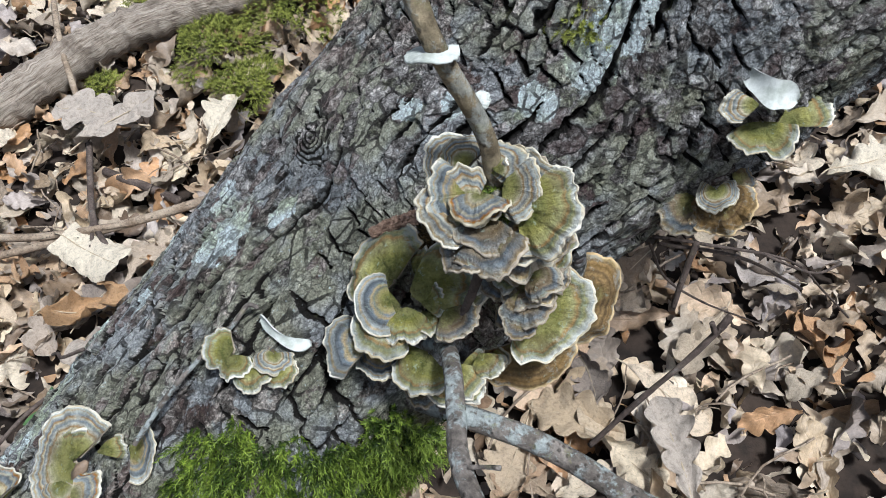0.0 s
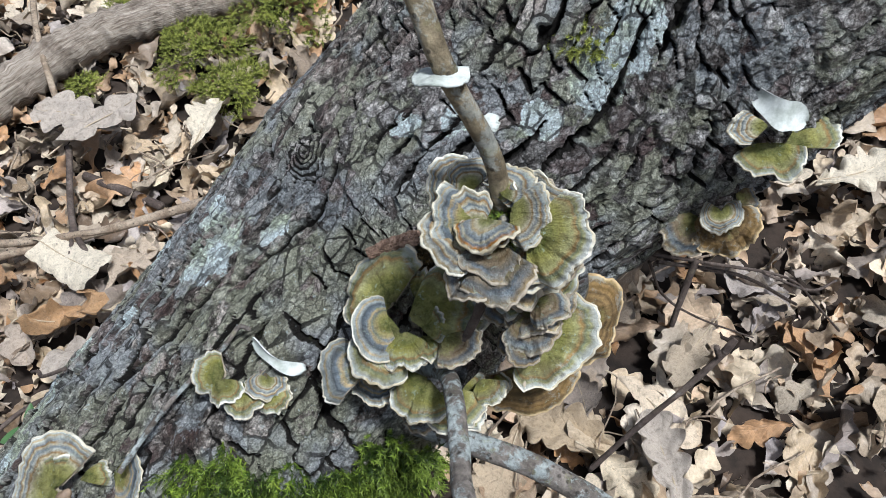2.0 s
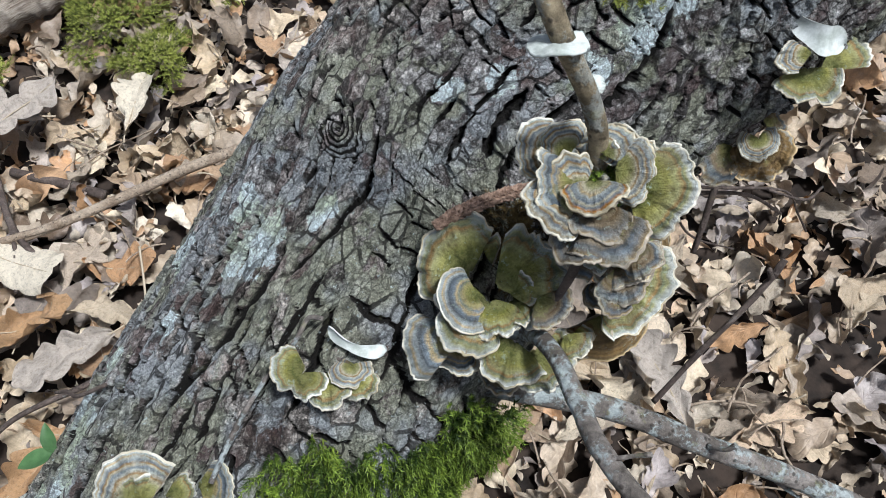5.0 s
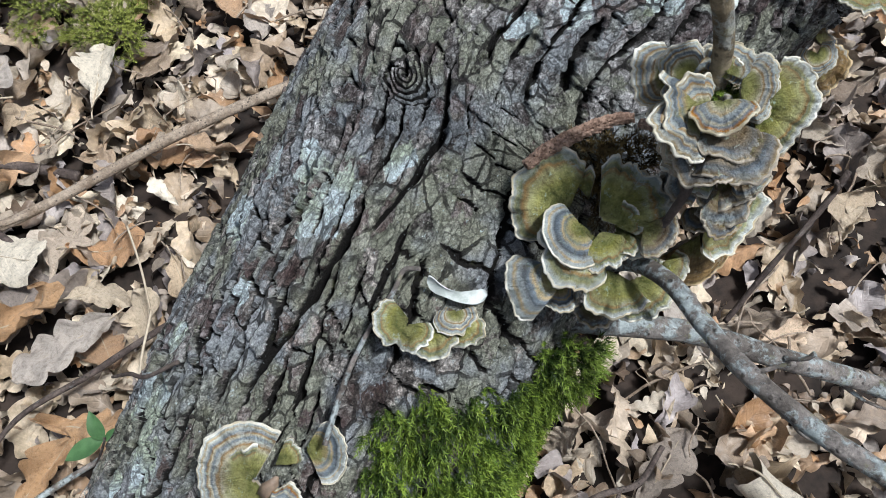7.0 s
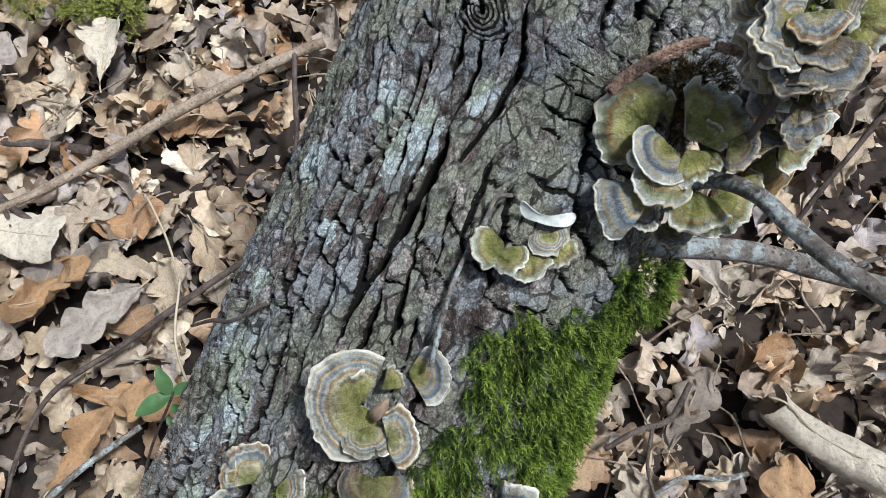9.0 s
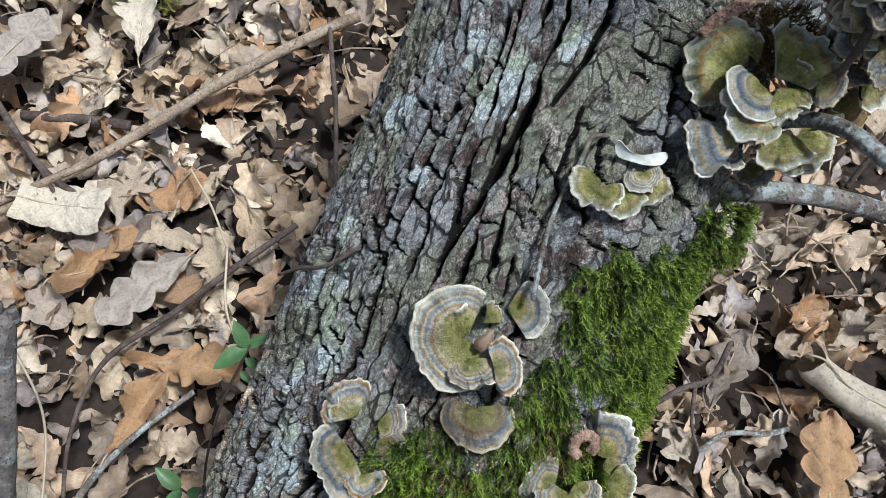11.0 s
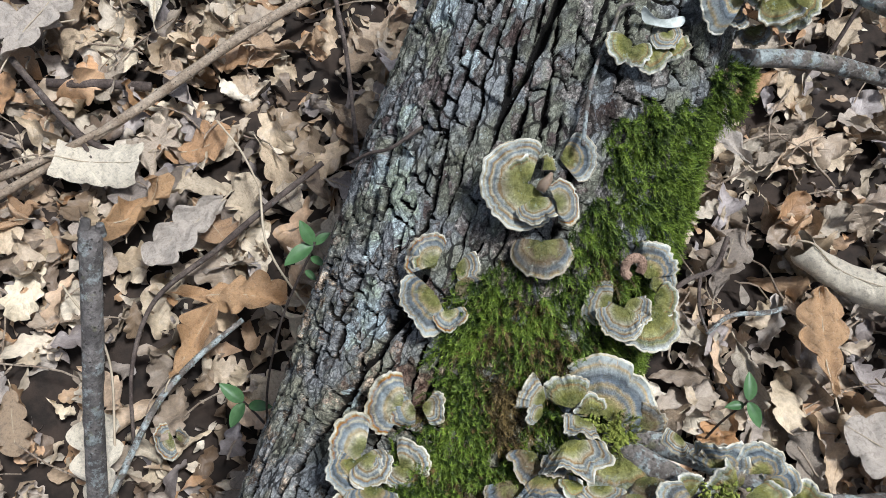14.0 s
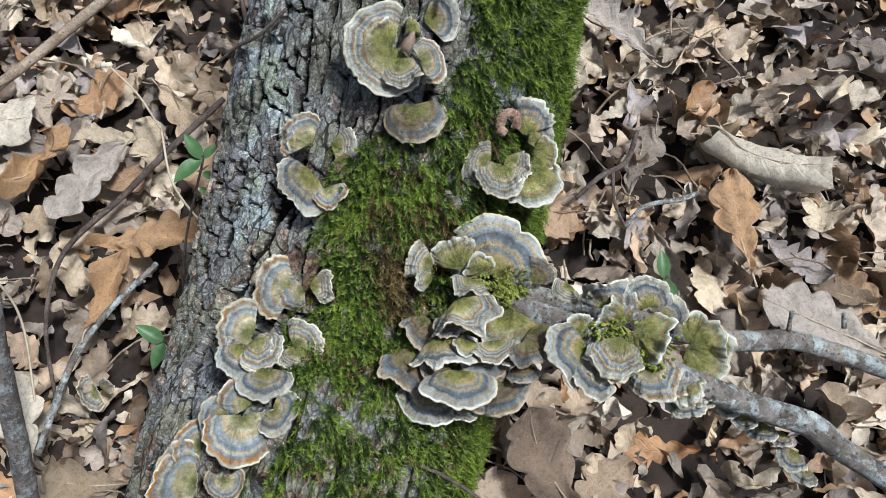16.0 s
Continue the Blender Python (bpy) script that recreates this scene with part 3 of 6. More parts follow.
# ---- trunk ----
def bark_relief(s, a):
    """Height of the bark (metres), a random value of its plate and how proud it stands; s along, a across (metres).
    Strips of flat angular plates: wavering fissures part the strips, thin cracks part the plates of a strip."""
    wa = 0.020 * (fbm(s * 19, a * 15, 11, 4) - 0.47) + 0.010 * (fbm(a * 60 + 0 * s, s * 5, 15, 2) - 0.38)
    ja, js = 0.0052 * (fbm(s * 170, a * 170, 13, 3) - 0.44), 0.0052 * (fbm(s * 170 + 90, a * 170, 14, 3) - 0.44)
    line = (a + 0.07 * s + wa + ja) / 0.0150 + 0.5 * (fbm(s * 10, a * 6, 19, 2) - 0.4)
    row, near = np.floor(line), np.floor(line + 0.5)
    across = line - row - 0.5
    gap = (0.5 - np.abs(across)) * 0.0150
    wide = fbm(s * 24 + 5.3 * near, near * 3.7 + 0 * s, 18, 3)
    w = -0.0011 + 0.0026 * smooth01((wide - 0.30) / 0.30)
    deep = 1 - smooth01((gap - w) / 0.0009)
    lean = hash2(row, 0 * row, 23) - 0.5
    y = (s + js + across * (0.004 + 0.014 * lean)) / 0.0215 + 7.3 * hash2(row, 0 * row, 24)
    k = np.floor(y)
    cut, plate_k = np.full(s.shape, 9.0), k
    for d in (-1, 0, 1):
        at = k + d + 0.5 + 0.75 * (hash2(k + d, row, 25) - 0.5)
        cut = np.minimum(cut, np.abs(y - at) * 0.0215)
        plate_k = np.where((d == 0) & (y > at), k + 1, plate_k)
    end = y - plate_k
    rnd = hash2(plate_k, row, 26)
    tight = hash2(plate_k, row, 27)
    open_ = smooth01((fbm(s * 30, a * 30, 16, 3) - 0.30) / 0.30)
    split = (1 - smooth01((cut + 0.0003 - 0.0011 * open_) / 0.0008)) * (0.4 + 0.6 * (tight > 0.25))
    # the flakes of a plate
    e3, run3, chip, hx, hy = cells((a + 0.6 * ja + 0.004 * rnd) / 0.0066, (s + 0.6 * js + 0.009 * rnd) / 0.0090, 41)
    hair = (1 - smooth01((e3 * 0.0075 - 0.0001) / 0.0008)) * (chip > 0.45)
    z = (rnd - 0.5) * 0.0030 + across * (tight - 0.5) * 0.0040 + end * (rnd * 13 % 1 - 0.4) * 0.0032
    z += (chip - 0.5) * 0.0011 + hy * (chip * 5 % 1 - 0.5) * 0.0009
    lay = fbm(s * 55, a * 80, 91, 4) * 6 + rnd * 3
    z += 0.0008 * (np.floor(lay) % 2) + 0.0013 * (fbm(s * 250, a * 300, 97, 2) - 0.38)
    z -= 0.0007 * hair * (1 - deep) + np.maximum(0.0085 * deep, (0.0018 + 0.0030 * open_) * split)
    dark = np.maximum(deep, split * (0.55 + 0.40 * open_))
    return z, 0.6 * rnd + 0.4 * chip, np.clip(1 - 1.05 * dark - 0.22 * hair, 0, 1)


FISSURES = (((3.2, 3.87, 4.13, 4.43, 5.0, 6.01, 6.3), (-1.10, -1.08, -1.06, -0.97, -0.86, -1.06, -1.10), 0.0034),
            ((2.9, 3.38, 3.49, 3.81, 4.70, 4.96, 5.3), (-0.85, -0.74, -0.71, -0.61, -0.41, -0.33, -0.30), 0.0032),
            ((2.6, 3.4, 4.2, 4.6), (-0.55, -0.42, -0.40, -0.30), 0.0020),
            ((2.6, 3.6, 4.6, 5.4), (-1.35, -1.32, -1.26, -1.3), 0.0030),
            ((6.70, 6.84, 7.17, 7.48, 7.6), (-0.62, -0.58, -0.33, -0.35, -0.37), 0.0021),
            ((6.0, 6.15, 6.63, 7.13, 7.3), (-0.54, -0.55, -0.55, -0.48, -0.47), 0.0026),
            ((6.2, 6.35, 6.61, 6.90, 7.11, 7.25), (-0.17, -0.15, -0.10, -0.05, -0.02, 0.0), 0.0026),
            ((7.1, 7.22, 7.41, 7.61, 7.8), (0.10, 0.13, 0.20, 0.23, 0.25), 0.0020))


def build_trunk():
    uu = np.linspace(0, len(TRUNK) - 1.001, 4000)
    c = trunk_curve(TRUNK, uu)[:, :3]
    arc = np.r_[0, np.cumsum(np.linalg.norm(np.diff(c, axis=0), axis=1))]
    a0, a1 = np.interp(2.6, uu, arc), np.interp(11.2, uu, arc)
    s = np.r_[np.arange(0, a0, 0.008), np.arange(a0, a1, 0.00098), np.arange(a1, arc[-1], 0.008)]
    u = np.interp(s, arc, uu)
    phi = np.r_[np.arange(-math.pi, -1.75, 0.05), np.arange(-1.75, 2.1, 0.0084), np.arange(2.1, math.pi, 0.05)]
    U, PHI = np.meshgrid(u, phi, indexing="ij")
    S = np.broadcast_to(s[:, None], U.shape)
    A = PHI * 0.108
    z, plate, proud = bark_relief(S, A)
    # the few fissures that run on for a hand's length: u and phi along them, half width in metres
    rag = 0.0075 * (fbm(S * 55, A * 45, 33, 3) - 0.47)
    for us, ps, half in FISSURES:
        q = np.abs(A - np.interp(U, us, ps) * 0.108 + rag) / half
        q = q * (0.75 + 0.9 * (fbm(S * 60, A * 12, 35, 3) - 0.35))
        cut = (1 - smooth01((q - 0.4) / 0.9)) * smooth01((U - us[0]) / 0.12) * smooth01((us[-1] - U) / 0.12)
        z = z - cut * np.maximum(0.0145 + np.minimum(z, 0), 0.004)
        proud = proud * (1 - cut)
    for axis in (0, 1):             # worn edges
        z = 0.96 * z + 0.02 * (np.roll(z, 1, axis) + np.roll(z, -1, axis))
    # the eye-shaped knot with its ripples of healed wood
    ks, ka = np.interp(7.95, uu, arc), -0.07 * 0.108
    bend = fbm(S * 70, A * 70, 71) - 0.5
    d = np.hypot((S - ks) / 1.05, (A - ka) * 0.9) * (1 + 0.5 * bend)
    swirl = smooth01(1 - (d - 0.013) / 0.012) * smooth01(0.9 + (ks - S) / 0.02 + (A - ka) / 0.03)
    ripple = 0.0011 * np.sin(d / 0.0030 * 2 * math.pi + 3 * bend) + 0.0012 * (fbm(S * 240, A * 300, 61, 4) - 0.5) + 0.002
    ripple -= 0.017 * smooth01(1 - np.hypot(S - ks - 0.004, (A - ka) * 1.9 + (S - ks) * 0.8) / 0.0075)
    z = z * (1 - 0.85 * swirl) + ripple * swirl
    # proud follows the ripples, so shade is painted into their troughs and the hole
    proud = proud * (1 - swirl) + swirl * np.clip(0.62 + 0.50 * np.sin(d / 0.0030 * 2 * math.pi + 3 * bend) - 1.2 * (ripple < -0.004), 0, 1)
    # pale lichen patches
    lichen = np.zeros(U.shape)
    for lu, lp, r in ((7.18, -0.20, 0.020), (7.25, -0.44, 0.014), (7.36, -0.50, 0.008), (7.24, -0.78, 0.009), (6.61, -0.52, 0.011), (6.91, -1.02, 0.013), (5.77, -1.04, 0.014), (4.93, -0.70, 0.014), (5.59, -0.72, 0.011), (4.75, -0.50, 0.011), (7.51, 0.10, 0.009), (7.05, -0.30, 0.008), (6.92, -0.88, 0.014), (5.82, -0.81, 0.018), (5.57, -0.60, 0.018), (4.85, -0.65, 0.017), (4.6, -0.72, 0.012),
                      (8.82, 0.53, 0.010), (9.19, 0.78, 0.014), (9.59, 0.86, 0.020), (9.85, 0.92, 0.020), (7.47, 0.05, 0.010), (8.57, 0.38, 0.010), (5.3, -0.85, 0.012), (6.2, -0.95, 0.011), (10.3, 0.45, 0.02), (4.2, -0.5, 0.010)):
        dd = np.hypot((S - np.interp(lu, uu, arc)) / 1.25, A - lp * 0.108) / r
        lichen = np.maximum(lichen, (1.25 - dd + 0.9 * (fbm(S * 110, A * 110, 81) - 0.5)) * (proud > 0.4))
    lichen = np.clip(lichen, 0, 1)
    # root flare and smoother wood where it leaves the ground
    p, t, top, side = trunk_axes(TRUNK, u)
    out = top[:, None] * np.cos(PHI)[..., None] + side[:, None] * np.sin(PHI)[..., None]
    r = p[:, None, 3] + p[:, None, 4] * np.cos(2 * PHI) + p[:, None, 5] * np.sin(2 * PHI)
    v = p[:, None, :3] + out * (r - flattened(U, PHI) + z + 0.0025)[..., None]
    rows, cols = U.shape
    verts = np.vstack([v.reshape(-1, 3), p[:1, :3], p[-1:, :3]])
    f = grid_faces(rows, cols, True)
    k = np.arange(cols)
    caps = np.vstack([np.stack([(k + 1) % cols, k, np.full(cols, rows * cols)], -1), np.stack([(rows - 1) * cols + k, (rows - 1) * cols + (k + 1) % cols, np.full(cols, rows * cols + 1)], -1)])
    eye = np.r_[(swirl > 0.5).ravel(), False, False]
    tris = np.vstack([f[:, [0, 2, 1]], f[:, [0, 3, 2]], caps])
    inner = eye[tris].all(1)
    surf = np.vstack([np.stack([S, A], -1).reshape(-1, 2), (0, 0), (s[-1], 0)])
    pad = lambda q: np.r_[q.ravel(), 0.6, 0.6]
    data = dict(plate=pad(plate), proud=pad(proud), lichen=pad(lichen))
    root = tagged(new("leaning_tree_trunk"), "leaning dead trunk with fissured grey bark, lichen and moss", "tree trunk")
    root.location = (TRUNK[0][0], TRUNK[0][1], 0.0)
    shift = Matrix.Translation((-TRUNK[0][0], -TRUNK[0][1], 0.0))
    for name, mask, label in (("bark", ~inner, ""), ("knot", inner, "eye-shaped knot ringed by ripples of healed bark")):
        used = np.unique(tris[mask])
        back_to = np.zeros(len(verts), int)
        back_to[used] = np.arange(len(used))
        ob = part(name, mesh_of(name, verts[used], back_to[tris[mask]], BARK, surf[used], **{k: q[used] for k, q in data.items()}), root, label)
        ob.matrix_parent_inverse = shift
    return root


trunk_thing = build_trunk()


# ---- leaf litter ----
def leaf_arrays(rng, nu=23, nv=5, curl=1.0, roll=0.0):
    """One dry lobed oak leaf lying along +x from its stalk, about 1 long: verts, quads, uv."""
    u = np.linspace(0, 1, nu)
    lobes, phase = rng.choice([4, 4, 5, 6]), rng.uniform(0, 1)
    width = rng.uniform(0.27, 0.38)
    env = np.sin(math.pi * u ** 1.15) ** 0.70 * (0.42 + 0.66 * u) + 0.012
    v = np.linspace(-1, 1, nv)
    v = np.sign(v) * np.abs(v) ** 0.85
    U, V = np.meshgrid(u, v, indexing="ij")
    sd = np.where(V < 0, 0.0, rng.uniform(0.1, 0.4))
    deep = rng.uniform(0.34, 0.62)
    torn = 0.35 * (fbm(U * 3 + rng.uniform(0, 90), 3 * (V > 0) + 0 * U, 6, 2) - 0.35)
    lob = 1 - deep + deep * np.abs(np.sin(math.pi * (lobes * U ** 0.9 + phase + sd))) ** 0.62
    lob = 1 - np.abs(V) ** 1.2 * (1 - lob + torn) * np.clip(np.sin(math.pi * U) * 3.0, 0, 1)
    X, Y = U + 0.16 * np.abs(V) * (U - 0.15) * (1 - U), V * width * env[:, None] * lob
    Y = Y + 0.08 * rng.uniform(-1, 1) * np.sin(math.pi * U)
    # pleats between the side veins, curl across, bend along, crumple
    rolled = rng.uniform() < 0.22
    ca = curl * rng.normal(0, 3.4 if rolled else 1.3) / width * 0.6
    cb = curl * rng.normal(0, 1.4)
    ca = np.clip(ca, -8.0, 8.0)
    ca_u = ca * (0.4 + 0.6 * np.sin(math.pi * (U * rng.uniform(0.6, 1.4) + rng.uniform(-0.2, 0.3))))
    Z = np.where(np.abs(ca_u) > 1e-3, (1 - np.cos(ca_u * Y)) / np.where(np.abs(ca_u) > 1e-3, ca_u, 1), 0)
    Y = np.where(np.abs(ca_u) > 1e-3, np.sin(ca_u * Y) / np.where(np.abs(ca_u) > 1e-3, ca_u, 1), Y)
    if roll:                        # a tube round its own midrib
        Y = V * width * (0.75 + 0.25 * env[:, None]) * (1 - 0.3 * np.abs(V) * (1 - lob))
        ca_u = roll * (1 + 0.12 * np.sin(5 * U))
        Y, Z = np.sin(ca_u * Y) / ca_u, (1 - np.cos(ca_u * Y)) / ca_u
    fold = 2 * np.abs((lobes * U ** 0.9 - 0.5 * np.abs(V) + phase + sd) % 1.0 - 0.5)
    Z = Z + curl * rng.uniform(0.02, 0.09) * fold * np.abs(V) ** 1.2
    Z = Z + curl * rng.uniform(0.03, 0.13) * np.sin(U * rng.uniform(5, 13) + V * rng.uniform(-3, 3) + rng.uniform(0, 6)) * np.abs(V) ** 1.5
    Z = Z + 0.14 * (fbm(U * 4 + rng.uniform(0, 90), V * 2.0 + rng.uniform(0, 90), 3, 3) - 0.45)
    Z = Z + 0.06 * (fbm(U * 13 + rng.uniform(0, 90), V * 5 + rng.uniform(0, 90), 4, 2) - 0.4)
    Z = Z - 0.02 * np.exp(-(V * 4) ** 2)
    ang = cb * (X - 0.5)
    X2, Z2 = (np.sin(ang) / cb if abs(cb) > 0.05 else X - 0.5), ((1 - np.cos(ang)) / cb if abs(cb) > 0.05 else 0 * X)
    P = np.stack([X2 - np.sin(ang) * Z, Y, Z2 + np.cos(ang) * Z], -1).reshape(-1, 3)
    P[:, 2] -= np.percentile(P[:, 2], 20)
    uv = np.stack([U, V * 0.5 + 0.5], -1).reshape(-1, 2)
    return P, grid_faces(nu, nv), uv


def leaf_meshes(rng, material, nu=46, nv=9, curl=1.0, roll=0.0):
    """Blade and stalk of one leaf."""
    P, f, uv = leaf_arrays(rng, nu, nv, curl, roll)
    mid = P.reshape(nu, nv, 3)[:, nv // 2] - (0, 0, 0.003)
    rows = [(*(mid[0] - (0.13, 0.02, 0.01)), 0.010), *[(*mid[k], r) for k, r in ((0, 0.009), (nu // 3, 0.0075), (2 * nu // 3, 0.005), (nu - 1, 0.002))]]
    return mesh_of("oak_leaf", P, f, material, uv), tube_mesh("stalk", rows, STRAW, 16, 5, 0.0)


def oak_leaf(label, m, blade, stalk):
    ob = tagged(new("oak_leaf", blade), label, "leaf", "oak leaves on the ground")
    ob.matrix_world = m
    part("stalk", stalk, ob)
    return ob


def under_trunk(x, y):
    """True well below the low end of the trunk."""
    return np.hypot(x + 0.57, y + 0.22) < 0.16


def build_litter():
    rng = np.random.default_rng(4)
    kinds = [leaf_arrays(rng) for _ in range(40)]
    V, F, UV, count = [], [], [], 0
    for _ in range(4300):
        x, y = rng.uniform(-1.1, 0.95), rng.uniform(-0.55, 1.40)
        P, f, uv = kinds[rng.integers(len(kinds))]
        size = rng.uniform(0.040, 0.098)
        e = Euler((rng.normal(0, 0.62), rng.normal(0, 0.52), rng.uniform(0, 6.283)))
        R = np.array(e.to_matrix())
        z = float(ground_height(np.array(x), np.array(y))) + rng.uniform(-0.012, 0.036)
        V.append(P * size @ R.T + (x, y, z)), F.append(f + count), UV.append(uv)
        count += len(P)
    tagged(part("leaf_litter", mesh_of("leaf_litter", np.vstack(V), np.vstack(F), LEAF_MASS, np.vstack(UV))), "deep layer of curled dry brown oak leaves", "leaf litter", kind="stuff")
    # crumbs and torn pieces between the leaves
    V, F, UV, count = [], [], [], 0
    bits = [leaf_arrays(rng, 7, 3) for _ in range(16)]
    for _ in range(7000):
        x, y = rng.uniform(-1.1, 0.95), rng.uniform(-0.5, 1.4)
        P, f, uv = bits[rng.integers(len(bits))]
        R = np.array(Euler((rng.normal(0, 0.7), rng.normal(0, 0.6), rng.uniform(0, 6.283))).to_matrix())
        z = float(ground_height(np.array(x), np.array(y))) + rng.uniform(-0.002, 0.030)
        V.append(P * rng.uniform(0.012, 0.034) @ R.T + (x, y, z)), F.append(f + count), UV.append(uv)
        count += len(P)
    tagged(part("leaf_crumbs", mesh_of("leaf_crumbs", np.vstack(V), np.vstack(F), LEAF_MASS, np.vstack(UV))), "torn crumbs of dry leaves between the whole ones", "leaf litter", kind="stuff")
    # the same litter further off
    V, F, UV, count = [], [], [], 0
    far = [leaf_arrays(rng, 6, 3) for _ in range(12)]
    while len(V) < 9000:
        x, y = rng.uniform(-4.5, 4.5), rng.uniform(-4.1, 4.9)
        if -1.05 < x < 0.9 and -0.5 < y < 1.35:
            continue
        P, f, uv = far[rng.integers(len(far))]
        R = np.array(Euler((rng.normal(0, 0.4), rng.normal(0, 0.4), rng.uniform(0, 6.283))).to_matrix())
        z = float(ground_height(np.array(x), np.array(y))) + rng.uniform(0.0, 0.03)
        V.append(P * rng.uniform(0.09, 0.17) @ R.T + (x, y, z)), F.append(f + count), UV.append(uv)
        count += len(P)
    tagged(part("leaf_litter", mesh_of("leaf_litter", np.vstack(V), np.vstack(F), LEAF_MASS, np.vstack(UV))), "wide carpet of dry brown oak leaves in the wood", "leaf litter", kind="stuff")
    # the loose leaves on top
    meshes = []
    for _ in range(36):
        meshes.append(leaf_meshes(rng, LEAF_OWN))
    n = 0
    while n < 290:
        x, y = rng.uniform(-0.85, 0.70), rng.uniform(-0.35, 1.15)
        if under_trunk(x, y):
            continue
        size = rng.uniform(0.055, 0.108)
        z = float(ground_height(np.array(x), np.array(y))) + rng.uniform(0.026, 0.042)
        m = Matrix.LocRotScale((x, y, z), Euler((rng.normal(0, 0.45), rng.normal(0, 0.38), rng.uniform(0, 6.283))), (size, size, size))
        oak_leaf("curled dry brown oak leaf lying on the litter", m, *meshes[n % len(meshes)])
        n += 1


build_litter()


# ---- twigs, branches and sticks ----
def stick(name, label, rows, material, n=60, sides=12, rough=0.08, category="branch", twigs=(), end=None, group=""):
    """A branch: an Empty at its root, its main stem, and side twigs; rows of x, y, z, radius."""
    root = tagged(new(name), label, category, group)
    root.location = rows[0][:3]
    shift = Matrix.Translation([-q for q in rows[0][:3]])
    seed = int(abs(rows[0][0]) * 1000) % 50
    main = part("stem", tube_mesh("stem", rows, material, n, sides, rough, seed), root)
    main.matrix_parent_inverse = shift
    for k, tw in enumerate(twigs):
        ob = part("side_twig", tube_mesh("side_twig", tw, material, 24, 8, rough, seed + k), root)
        ob.matrix_parent_inverse = shift
    return root


stick("upright_twig", "upright grey-brown twig rising from the fungus rosette", [(0.014, 0.205, 0.450, 0.0038), (0.004, 0.192, 0.500, 0.0038), (-0.003, 0.188, 0.540, 0.0038), (-0.007, 0.193, 0.575, 0.0037), (-0.021, 0.199, 0.612, 0.0039), (-0.028, 0.211, 0.632, 0.0039), (-0.036, 0.226, 0.656, 0.0039), (-0.049, 0.250, 0.695, 0.0036)],
      TWIG_OLIVE, 90, 14, 0.10, twigs=[[(-0.004, 0.186, 0.548, 0.0023), (-0.004, 0.180, 0.553, 0.0018)]])
stick("dead_branch", "lichen-spotted grey dead branch bent out of the trunk", [(-0.058, 0.182, 0.440, 0.0040), (-0.042, 0.168, 0.458, 0.0040), (-0.032, 0.158, 0.472, 0.0040), (-0.0275, 0.140, 0.4865, 0.0041), (-0.0255, 0.116, 0.4940, 0.0041), (-0.023, 0.093, 0.5035, 0.0041), (-0.012, 0.066, 0.508, 0.0039), (0.004, 0.040, 0.512, 0.0038), (0.030, -0.005, 0.515, 0.0036), (0.06, -0.07, 0.515, 0.0034)],
      TWIG, 120, 14, 0.10, twigs=[[(-0.022, 0.091, 0.507, 0.0012), (-0.014, 0.090, 0.510, 0.0009), (-0.008, 0.089, 0.511, 0.0011)], [(-0.016, 0.076, 0.504, 0.0010), (-0.010, 0.066, 0.494, 0.0007), (0.006, 0.056, 0.488, 0.0006)]])
stick("thin_dark_twig", "thin dark brown dead twig between the rosettes", [(-0.034, 0.158, 0.471, 0.0022), (-0.031, 0.160, 0.4765, 0.0019), (-0.021, 0.164, 0.496, 0.0018), (-0.0145, 0.168, 0.513, 0.0022), (-0.009, 0.176, 0.524, 0.0017)], TWIG_DARK, 40, 10, 0.14)
stick("lower_branch", "thick grey branch growing down from the trunk", [(-0.080, 0.175, 0.405, 0.0067), (-0.040, 0.158, 0.402, 0.0065), (0.010, 0.140, 0.392, 0.0063), (0.055, 0.115, 0.378, 0.0062), (0.110, 0.090, 0.352, 0.0060), (0.18, 0.05, 0.32, 0.0059), (0.26, 0.005, 0.28, 0.0055), (0.36, -0.05, 0.20, 0.0048), (0.47, -0.12, 0.03, 0.0048)],
      TWIG, 130, 14, 0.07, twigs=[[(0.055, 0.113, 0.384, 0.0017), (0.060, 0.108, 0.393, 0.0013), (0.064, 0.108, 0.398, 0.0017)], [(0.095, 0.094, 0.352, 0.0016), (0.115, 0.080, 0.336, 0.0009), (0.150, 0.062, 0.322, 0.0007)]])
stick("fungus_branch", "pinkish-grey branch overgrown with bracket fungi", [(-0.262, 0.010, 0.345, 0.0078), (-0.241, -0.022, 0.365, 0.0081), (-0.222, -0.055, 0.376, 0.0081), (-0.205, -0.085, 0.378, 0.0077), (-0.186, -0.114, 0.376, 0.0074), (-0.160, -0.147, 0.366, 0.0072), (-0.137, -0.171, 0.356, 0.0075), (-0.128, -0.195, 0.352, 0.0070), (-0.110, -0.235, 0.345, 0.0066), (-0.08, -0.31, 0.33, 0.0064)],
      TWIG, 120, 16, 0.12, twigs=[[(-0.212, -0.070, 0.382, 0.0030), (-0.210, -0.074, 0.387, 0.0022)], [(-0.150, -0.158, 0.367, 0.0034), (-0.146, -0.160, 0.372, 0.0024)], [(-0.120, -0.212, 0.354, 0.0030), (-0.116, -0.212, 0.359, 0.0020)]])
